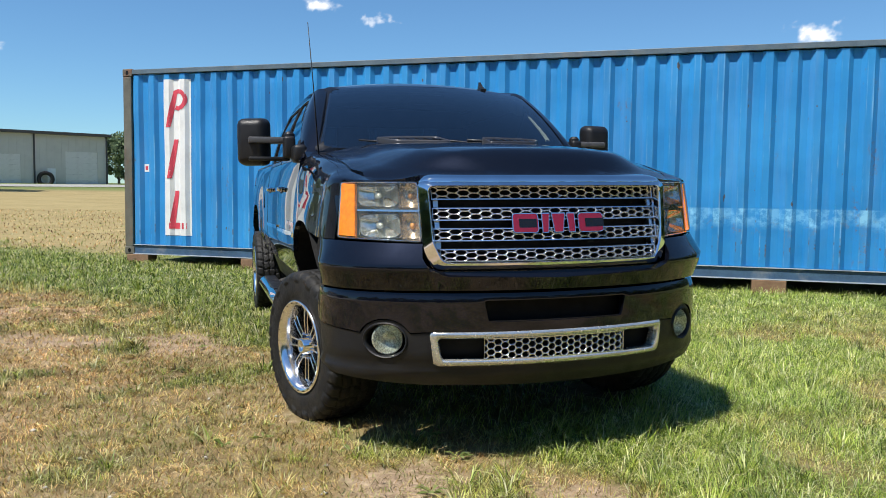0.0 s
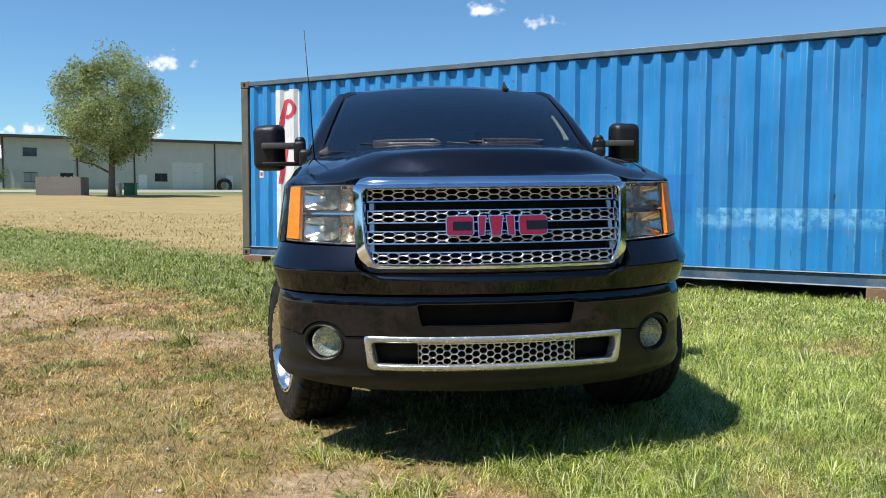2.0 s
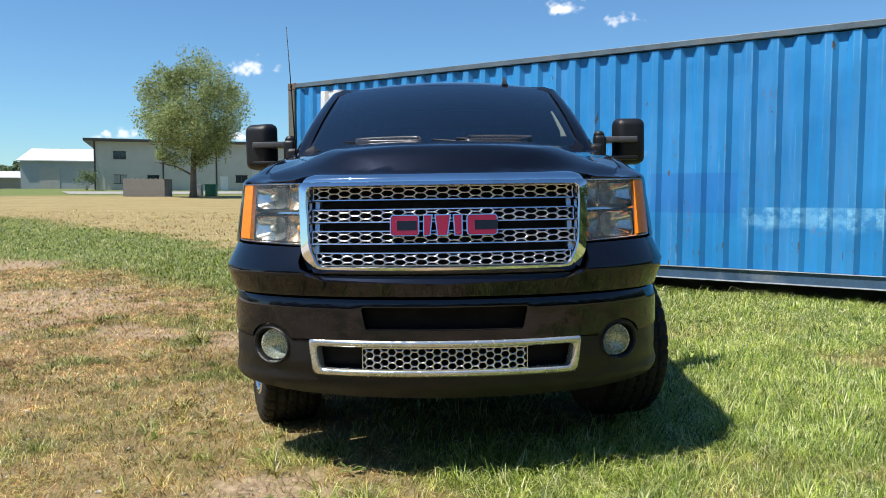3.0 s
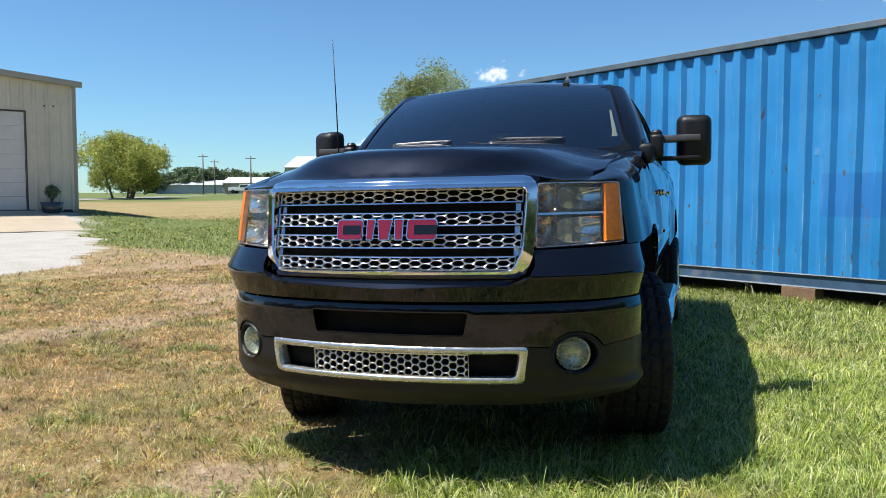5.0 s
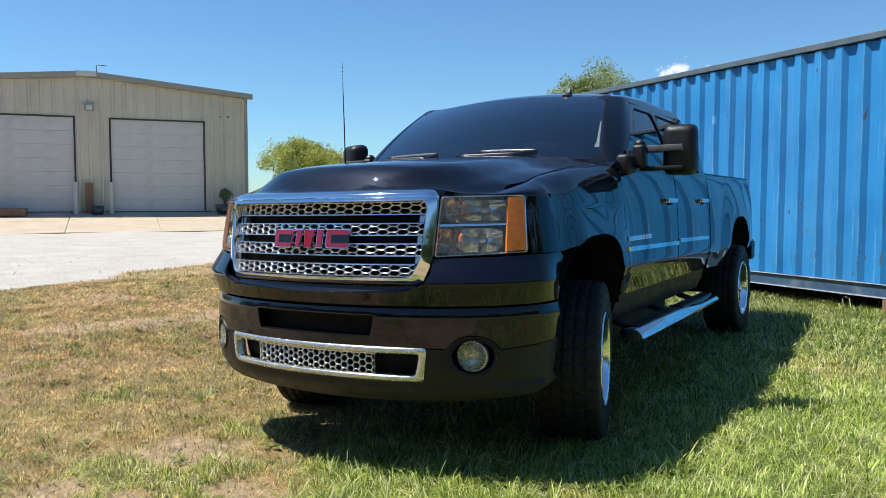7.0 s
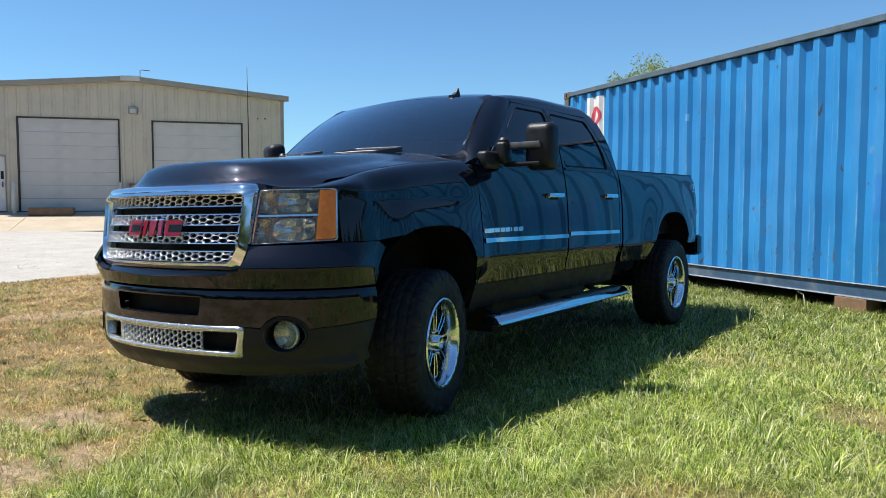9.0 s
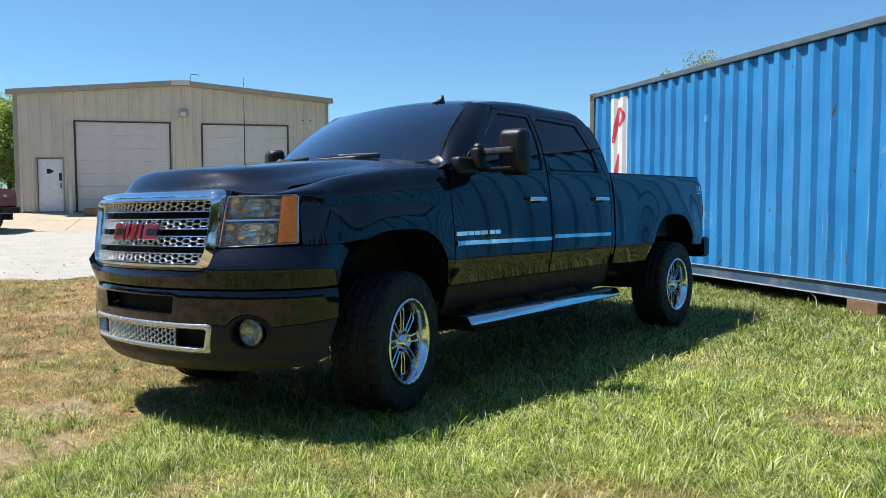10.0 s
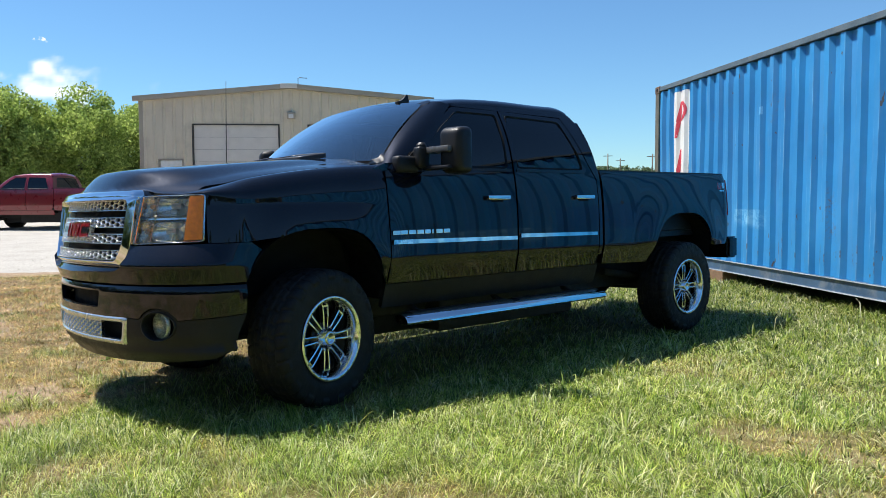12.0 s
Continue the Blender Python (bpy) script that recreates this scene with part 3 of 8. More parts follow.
def head_lamp(truck, s, detail):
    """Two stacked lamps behind one clear lens, amber at both ends."""
    lamp = part("headlight", panel("headlight", [(U(0.607), 1.03), (U(0.928), 1.045), (U(0.905), 1.292), (U(0.607), 1.288)], lambda u, z: front(s * u, z, -0.085), (s * 0.5, -1, 0), 0.05, 0.0), LAMP_GREY, truck, "clouded clear headlight with amber ends")
    o = [(0.603, 1.026), (0.934, 1.040), (0.910, 1.297), (0.603, 1.293)]
    o = rounded(o, 0.012, 2)
    cx, cz = 0.765, 1.163
    i = [(x + (cx - x) * 0.045, z + (cz - z) * 0.06) for x, z in o]
    ring("bezel", o, i, lambda x, z, off: front(s * U(x), z, off + 0.002), CHROME, lamp, 0.06, 0.004)
    part("clear_lens", panel("clear_lens", o, lambda x, z: front(s * U(x), z, 0.003), (s * 0.5, -1, 0), 0.05, 0.0), LENS, lamp).visible_shadow = False
    part("divider", panel("divider", [(0.61, 1.160), (0.882, 1.163), (0.882, 1.171), (0.61, 1.169)], lambda x, z: front(s * U(x), z, -0.006), (s * 0.5, -1, 0), 0.04, 0.06), CHROME, lamp)
    part("amber_marker", panel("amber_marker", [(0.866, 1.050), (0.926, 1.053), (0.904, 1.288), (0.855, 1.286)], lambda x, z: front(s * U(x), z, 0.0050), (s * 0.5, -1, 0), 0.03, 0.02), AMBER, lamp, "bright amber side marker")
    for z0, z1 in ((1.042, 1.152), (1.180, 1.284)):
        # a small turn lamp with an amber bulb beside the main one
        tx, tz = 0.645, (z0 + z1) / 2
        part("turn_reflector", panel("turn_reflector", [(0.612, z0), (0.682, z0), (0.682, z1), (0.612, z1)], lambda x, z: front(s * U(x), z, -0.05 + 0.03 * (((x - tx) / 0.035) ** 2 + ((z - tz) / 0.055) ** 2) / 2), (s * 0.3, -1, 0), 0.012, 0.02), TURN_BOWL, lamp, "dull mirrored turn lamp bowl")
        bm = bmesh.new()
        bmesh.ops.create_uvsphere(bm, u_segments=14, v_segments=8, radius=0.011, matrix=Matrix.Translation(front(s * U(tx), tz, -0.045)) @ Matrix.Diagonal((1, 1.6, 1.3, 1)))
        part("amber_bulb", smooth(bm), AMBER_DULL, lamp, "amber bulb")
        oo = rounded([(0.688, z0), (0.862, z0), (0.856, z1), (0.688, z1)], 0.014, 3)
        mx, mz = 0.774, (z0 + z1) / 2
        ii = [(mx + (x - mx) * 0.955, mz + (z - mz) * 0.915) for x, z in oo]
        ring("lamp_frame", oo, ii, lambda x, z, off: front(s * U(x), z, off - 0.02), CHROME, lamp, 0.05, 0.003)
        c = front(s * U(mx), mz, -0.03)
        bm = bmesh.new()
        n, k = 20, 5
        rows = []
        for j in range(k + 1):
            t = j / k
            rows.append([bm.verts.new(front(s * U(mx + 0.084 * t * math.copysign(abs(math.cos(a)) ** 0.5, math.cos(a))), mz + 0.051 * t * math.copysign(abs(math.sin(a)) ** 0.5, math.sin(a)), -0.072 + 0.050 * t * t)) for a in (2 * math.pi * q / n for q in range(n))])
        for ra, rb in zip(rows, rows[1:]):
            for q in range(n):
                bm.faces.new((ra[q], ra[(q + 1) % n], rb[(q + 1) % n], rb[q]))
        bmesh.ops.remove_doubles(bm, verts=bm.verts[:], dist=1e-5)
        bmesh.ops.recalc_face_normals(bm, faces=bm.faces[:])
        part("reflector", smooth(bm), LAMP_BOWL, lamp)
        bm = lathe([(0.0, 0.0), (0.012, -0.006), (0.015, -0.03), (0.015, -0.05)], 14, m=Matrix.Translation(c + Vector((0, -0.01, 0))) @ Matrix.Rotation(radians(-90), 4, "Z"))
        part("bulb", bm, LAMP_GREY, lamp)


def make_front(truck, paint, detail):
    P = lambda x, z, off: F(x, z, off)
    # main bumper, with an opening for the intake slot and the lower grille
    slot = rounded([(U(-0.325), 0.674), (U(0.325), 0.674), (U(0.345), 0.770), (U(-0.345), 0.770)], 0.015, 3)
    e = math.pi / 2 + 0.06
    seam = 0.632
    # the seam arches over the fog lamps
    def seam_line(up):
        line = [(0.0, seam), (0.30, seam), (0.6, seam), (0.655, seam - 0.004)]
        line += [(0.754 - 0.102 * math.cos(t), 0.594 + 0.094 * math.sin(t)) for t in (radians(q) for q in range(28, 150, 11))]
        line += [(0.852, 0.622), (0.89, 0.628)]
        pts = [(U(x), z - (0.0 if up else 0.006)) for x, z in line] + [(e - 0.04, 0.643 - (0.0 if up else 0.006)), (e, 0.646 - (0.0 if up else 0.006))]
        return pts
    sl = seam_line(True)
    bump = [(-u, z) for u, z in reversed(sl[1:])] + sl + [(e + 0.02, 0.80), (1.2, 0.806), (0, 0.80), (-1.2, 0.806), (-e - 0.02, 0.80)]
    bumper = part("front_bumper", panel("front_bumper", bump, lambda u, z: front(u, z, 0.012 - 0.5 * max(0.0, z - 0.775) ** 1.0), (0, -1, 0), 0.045, 0.03, [slot]), paint, truck, "dark painted front bumper")
    sl = seam_line(False)
    low = [(-e + 0.15, 0.46), (U(-0.93), 0.408), (U(-0.6), 0.380), (0, 0.368), (U(0.6), 0.380), (U(0.93), 0.408), (e - 0.15, 0.46)] + list(reversed(sl)) + [(-u, z) for u, z in sl[1:]]
    hole = rounded([(U(-0.545), 0.484), (U(0.545), 0.484), (U(0.565), 0.622), (U(-0.565), 0.622)], 0.02, 3)
    fogs = [[(s * U(0.754 + 0.082 * math.cos(t)), 0.590 + 0.076 * math.sin(t)) for t in (2 * math.pi * k / 24 for k in range(24))] for s in (1, -1)]
    part("lower_valance", panel("lower_valance", low, lambda u, z: front(u, z, 0.006 + 0.018 * sstep(0.475, 0.455, z)), (0, -1, 0), 0.045, 0.03, [hole] + fogs), BLACK_PLASTIC, bumper, "dark grey textured lower valance")
    part("slot_recess", panel("slot_recess", [(U(-0.36), 0.655), (U(0.36), 0.655), (U(0.36), 0.785), (U(-0.36), 0.785)], lambda u, z: front(u, z, -0.06), (0, -1, 0), 0.08, 0.0), VOID_BLACK, bumper)
    part("slot_lip", panel("slot_lip", [(U(-0.32), 0.667), (U(0.32), 0.667), (U(0.32), 0.677), (U(-0.32), 0.677)], lambda u, z: front(u, z, 0.004), (0, -1, 0), 0.08, 0.03), GLOSS_BLACK, bumper)
    # lower grille
    o = rounded([(-0.558, 0.474), (0.558, 0.474), (0.578, 0.634), (-0.578, 0.634)], 0.026, 5)
    i = rounded([(-0.526, 0.506), (0.526, 0.506), (0.543, 0.602), (-0.543, 0.602)], 0.018, 5)
    low_gr = ring("lower_grille", o, i, lambda x, z, off: F(x, z, off + 0.016), FRAME_CHROME, bumper, 0.05, 0.010, "chrome-framed lower grille")
    part("grille_backing", panel("grille_backing", [(-0.54, 0.477), (0.54, 0.477), (0.56, 0.63), (-0.56, 0.63)], lambda x, z: F(x, z, -0.05), (0, -1, 0), 0.08, 0.0), VOID_BLACK, low_gr)
    honeycomb("lower_mesh", GRILLE_CHROME, low_gr, -0.345, 0.345, 0.508, 0.600, 3, 22, lambda x, z, o_: F(x, z, o_ + 0.004), 0.0032, 0.016)
    for s in (1, -1):
        nrm = (front(s * U(0.752), 0.588, 0.1) - front(s * U(0.752), 0.588, 0.0)).normalized()
        # a collar round the opening, the lamp set back in it and facing ahead
        oo = [(0.754 + 0.090 * math.cos(t), 0.590 + 0.083 * math.sin(t)) for t in (2 * math.pi * k / 32 for k in range(32))]
        ii = [(0.754 + 0.078 * math.cos(t), 0.590 + 0.072 * math.sin(t)) for t in (2 * math.pi * k / 32 for k in range(32))]
        fog = ring("fog_light", oo, ii, lambda x, z, off: front(s * U(x), z, off + 0.012), BLACK_PLASTIC, bumper, 0.07, 0.006, "round clear fog light in a dark collar")
        part("recess", panel("recess", oo, lambda x, z: front(s * U(x), z, -0.072), (0, -1, 0), 0.03, 0.0), VOID_BLACK, fog)
        ahead = (nrm + Vector((0, -2.2, 0))).normalized()
        mm = Matrix.Translation(front(s * U(0.754), 0.590, -0.020)) @ ahead.to_track_quat("X", "Z").to_matrix().to_4x4()
        bm = lathe([(0.0, 0.012), (0.03, 0.010), (0.058, 0.004), (0.068, -0.004)], 32, m=mm)
        bmesh.ops.recalc_face_normals(bm, faces=bm.faces[:])
        part("lens", bm, LENS, fog).visible_shadow = False
        bm = lathe([(0.0, -0.022), (0.02, -0.020), (0.048, -0.010), (0.064, 0.0), (0.070, 0.0), (0.072, -0.02)], 20, m=mm)
        bmesh.ops.recalc_face_normals(bm, faces=bm.faces[:])
        part("reflector", bm, FOG_BOWL, fog)
    # upper fascia under the head lamps, running round to the wheel openings
    for s in (1, -1):
        e2 = math.pi / 2 + 0.10
        arc = [(y, z) for y, z in arch(0.0) if y < -0.3 and z > 0.83]
        edge = [(math.pi / 2 + (y + 0.56 - front_y(z)) / 0.55, z) for y, z in arc if z < 1.02]
        ol = [(0.0, 0.815), (e2 - 0.02, 0.815)] + edge + [(math.pi / 2 + 0.11, 1.030), (U(0.94), 1.030), (U(0.60), 1.020), (U(0.60), 0.96), (U(0.57), 0.905), (U(0.5), 0.880), (0.0, 0.868)]

        def fas(u, z, s=s):
            # a shelf slopes out under the lamps to a crease
            out_ = 0.050 * min(1.0, max(0.0, (1.032 - z) / 0.105)) - 0.040 * max(0.0, (0.927 - z) / 0.11)
            return front(s * u, z, out_ * sstep(1.72, 1.3, u))
        part("front_fascia", panel("front_fascia", ol, fas, (s * 0.5, -1, 0), 0.04, 0.03), paint, truck)
    # grille
    o = rounded([(-0.565, 0.905), (0.565, 0.905), (0.600, 1.00), (0.600, 1.296), (-0.600, 1.296), (-0.600, 1.00)], 0.03, 6)
    i = rounded([(-0.515, 0.940), (0.515, 0.940), (0.552, 1.03), (0.555, 1.274), (-0.555, 1.274), (-0.552, 1.03)], 0.03, 6)
    gr = ring("grille", o, i, lambda x, z, off: F(x, z, off + 0.03 + 0.1 * (z - 1.1)), CHROME, truck, 0.09, 0.016, "chrome honeycomb radiator grille with red emblem",
              [(0.0, -0.07), (0.0, -0.010), (0.06, -0.002), (0.80, 0.010), (0.90, 0.012), (0.97, 0.009), (1.0, 0.002), (1.0, -0.06)])
    # the tall top bar rolls back onto the hood
    bm = bmesh.new()
    prof = [(1.270, 0.0), (1.271, 0.040), (1.274, 0.0458), (1.285, 0.0475), (1.300, 0.0495), (1.312, 0.0500), (1.324, 0.0465), (1.336, 0.035), (1.346, 0.012), (1.351, -0.014), (1.352, -0.05)]
    rows = []
    for q in range(49):
        x = lerp(-0.598, 0.598, q / 48)
        end = max(0.0, (abs(x) - 0.530) / 0.068)
        drop = 1 - math.sqrt(max(0.0, 1 - end * end))
        z_of = lambda z: 1.270 + (z - 1.270) * 0.74
        rows.append([bm.verts.new(F(x, z_of(z) - 0.026 * drop * max(0.0, z - 1.28) / 0.072, o_ - 0.026 * drop)) for z, o_ in prof])
    for ra, rb in zip(rows, rows[1:]):
        for q in range(len(prof) - 1):
            bm.faces.new((ra[q], rb[q], rb[q + 1], ra[q + 1]))
    bm.faces.new(rows[0])
    bm.faces.new(rows[-1][::-1])
    bmesh.ops.recalc_face_normals(bm, faces=bm.faces[:])
    part("top_bar", smooth(bm, 60), CHROME, gr, "tall rounded chrome bar")
    part("grille_backing", panel("grille_backing", [(-0.58, 0.92), (0.58, 0.92), (0.59, 1.3), (-0.59, 1.3)], lambda x, z: F(x, z, -0.045), (0, -1, 0), 0.08, 0.0), VOID_BLACK, gr)
    bands = [(1.216, 1.270), (1.124, 1.176), (1.034, 1.086), (0.945, 0.996)]
    for k, (z0, z1) in enumerate(bands):
        w = 0.55 if k < 3 else 0.53
        honeycomb("honeycomb_bar", GRILLE_CHROME, gr, -w, w, z0, z1, 2, 24 if detail else 10, lambda x, z, o_: F(x, z, o_ + 0.012), 0.0030, 0.02)
    for z in (1.196, 1.105, 1.0155):
        part("crossbar", panel("crossbar", [(-0.545, z - 0.018), (0.545, z - 0.018), (0.545, z + 0.018), (-0.545, z + 0.018)], lambda x, zz: F(x, zz, -0.035), (0, -1, 0), 0.08, 0.03), VOID_BLACK, gr)
        for s in (1, -1):
            part("end_stop", panel("end_stop", [(s * 0.525, z - 0.016), (s * 0.545, z - 0.016), (s * 0.545, z + 0.014), (s * 0.525, z + 0.014)], lambda x, zz: F(x, zz, -0.002), (0, -1, 0), 0.02, 0.03), SATIN_METAL, gr)
    if detail:
        emblem(gr)
    for s in (1, -1):
        head_lamp(truck, s, detail)
    # lip under the grille
    part("grille_lip", panel("grille_lip", [(U(-0.6), 0.868), (U(0.6), 0.868), (U(0.57), 0.902), (U(-0.57), 0.902)], lambda u, z: front(u, z, 0.0285 - 0.75 * (z - 0.868)), (0, -1, 0.6), 0.05, 0.05), paint, gr)


def emblem(gr):
    """Three plain red blocks with chromed edges."""
    z0, z1 = 1.066, 1.154
    shapes = [rounded([(-0.215, z0), (-0.095, z0), (-0.095, z1), (-0.215, z1)], 0.018, 3),
              [(-0.080, z0), (-0.050, z0), (-0.040, z1), (-0.080, z1)], [(-0.024, z0), (0.020, z0), (0.034, z1), (-0.034, z1)], [(0.046, z0), (0.080, z0), (0.080, z1), (0.040, z1)],
              rounded([(0.095, z0), (0.222, z0), (0.222, z1), (0.095, z1)], 0.018, 3)]
    for x0, x1 in ((-0.185, -0.105), (0.128, 0.222)):
        slot = prism([(x0, 1.092), (x1, 1.092), (x1, 1.128), (x0, 1.128)], lambda x, z: F(x, z, 0.0395), (0, 0.006, 0))
        part("emblem_slot", slot, GLOSS_BLACK, gr)
    for sh in shapes:
        block = prism(sh, lambda x, z: F(x, z, 0.034), (0, 0.03, 0))
        edge = part("emblem_block", block, CHROME, gr)
        cx, cz = sum(p[0] for p in sh) / len(sh), sum(p[1] for p in sh) / len(sh)
        n = len(sh)
        ins = []
        for k in range(n):
            a, p, b = Vector(sh[k - 1]), Vector(sh[k]), Vector(sh[(k + 1) % n])
            n1 = Vector((-(p - a).y, (p - a).x)).normalized()
            n2 = Vector((-(b - p).y, (b - p).x)).normalized()
            d = (n1 + n2) / max(0.6, 1 + n1.dot(n2))
            q = p + d * 0.0045
            ins.append((q.x, q.y))
        part("enamel_face", prism(ins, lambda x, z: F(x, z, 0.038), (0, 0.01, 0)), RED_ENAMEL, edge, "red enamel face")


def make_doors(truck, paint, detail):
    for s in (1, -1):
        cs = cab_side(s)
        win_f = rounded([(0.72, 1.478), (1.605, 1.478), (1.622, 1.70), (1.622, 1.882), (1.225, 1.882), (1.02, 1.75)], 0.03, 3)
        out_f = [(0.475, 0.725), (1.655, 0.725), (1.655, 1.45), (1.660, 1.912), (1.20, 1.912), (0.98, 1.77), (0.60, 1.462), (0.478, 1.44)]
        win_r = rounded([(1.715, 1.482), (2.475, 1.482), (2.45, 1.60), (2.325, 1.868), (1.715, 1.882)], 0.03, 3)
        out_r = [(1.672, 0.725), (2.60, 0.725), (2.625, 0.80), (2.625, 1.40), (2.53, 1.56), (2.37, 1.898), (1.676, 1.912), (1.672, 1.45)]
        for name, out, win, hy, strip in (("front_door", out_f, win_f, 1.455, (0.49, 1.645)), ("rear_door", out_r, win_r, 2.435, (1.685, 2.59))):
            door = part(name, panel(name, out, cs, (s, 0, 0), 0.045, 0.03, [win]), paint, truck)
            part("window", panel("window", win, cab_side(s, 0.008), (s, 0, 0), 0.09, 0.0), GLASS_DARK, door, "dark tinted window glass")
            cx, cz = sum(p[0] for p in win) / len(win), sum(p[1] for p in win) / len(win)
            inner = [(cx + (y - cx) * 0.965, cz + (z - cz) * 0.94) for y, z in win]
            bm = bmesh.new()
            n = len(win)
            rows = []
            for t, o in ((0.0, 0.001), (0.0, -0.004), (1.0, 0.006)):
                rows.append([bm.verts.new(cab_side(s, o)(lerp(a[0], b[0], t), lerp(a[1], b[1], t))) for a, b in zip(win, inner)])
            for ra, rb in zip(rows, rows[1:]):
                for i in range(n):
                    bm.faces.new((ra[i], ra[(i + 1) % n], rb[(i + 1) % n], rb[i]))
            bmesh.ops.recalc_face_normals(bm, faces=bm.faces[:])
            part("window_seal", bm, VOID_BLACK, door)
            y0, y1 = min(p[0] for p in win), max(p[0] for p in win)
            part("belt_strip", panel("belt_strip", [(y0 - 0.02, 1.455), (y1 + 0.02, 1.455), (y1 + 0.02, 1.476), (y0 - 0.02, 1.476)], cab_side(s, -0.006), (s, 0, 0), 0.09, 0.008), GLOSS_BLACK, door)
            if detail:
                # handle: two posts and a bar
                x = side(hy, 1.265)
                bm = bmesh.new()
                box(x - 0.002, x + 0.016, hy - 0.095, hy - 0.06, 1.25, 1.285, 0.006, bm)
                box(x - 0.002, x + 0.016, hy + 0.06, hy + 0.095, 1.25, 1.285, 0.006, bm)
                box(x + 0.016, x + 0.034, hy - 0.112, hy + 0.112, 1.252, 1.284, 0.007, bm)
                bmesh.ops.scale(bm, vec=(s, 1, 1), verts=bm.verts[:])
                bmesh.ops.recalc_face_normals(bm, faces=bm.faces[:])
                part("door_handle", smooth(bm), CHROME, door, "chrome pull handle")
                # a flat black patch stands in for the shaded hollow under the handle
                part("handle_cup_shade", panel("handle_cup_shade", rounded([(hy - 0.06, 1.238), (hy + 0.06, 1.238), (hy + 0.06, 1.255), (hy - 0.06, 1.255)], 0.006, 2), lambda y, z: Vector((s * (side(y, z) + 0.003), y, z)), (s, 0, 0), 0.05, 0.002), VOID_BLACK, door)
                a, b = strip
                part("chrome_strip", panel("chrome_strip", [(a, 0.975), (b, 0.962), (b, 0.988), (a, 1.003)], lambda y, z: Vector((s * (side(y, z) + 0.011), y, z)), (s, 0, 0), 0.06, 0.012), CHROME, door, "polished chrome door moulding")
        if detail:
            # raised lettering on the front door, as plain bars
            y = 0.49
            for k, w in enumerate((0.062, 0.058, 0.062, 0.058, 0.05, 0.016, 0.0, 0.058, 0.058)):
                if w:
                    bm = bmesh.new()
                    x = side(y, 1.05)
                    box(x - 0.002, x + 0.006, y, y + w, 1.034, 1.062, 0.002, bm)
                    bmesh.ops.scale(bm, vec=(s, 1, 1), verts=bm.verts[:])
                    bmesh.ops.recalc_face_normals(bm, faces=bm.faces[:])
                    part("badge_bar", bm, CHROME, truck)
                y += w + 0.009 if w else 0.012


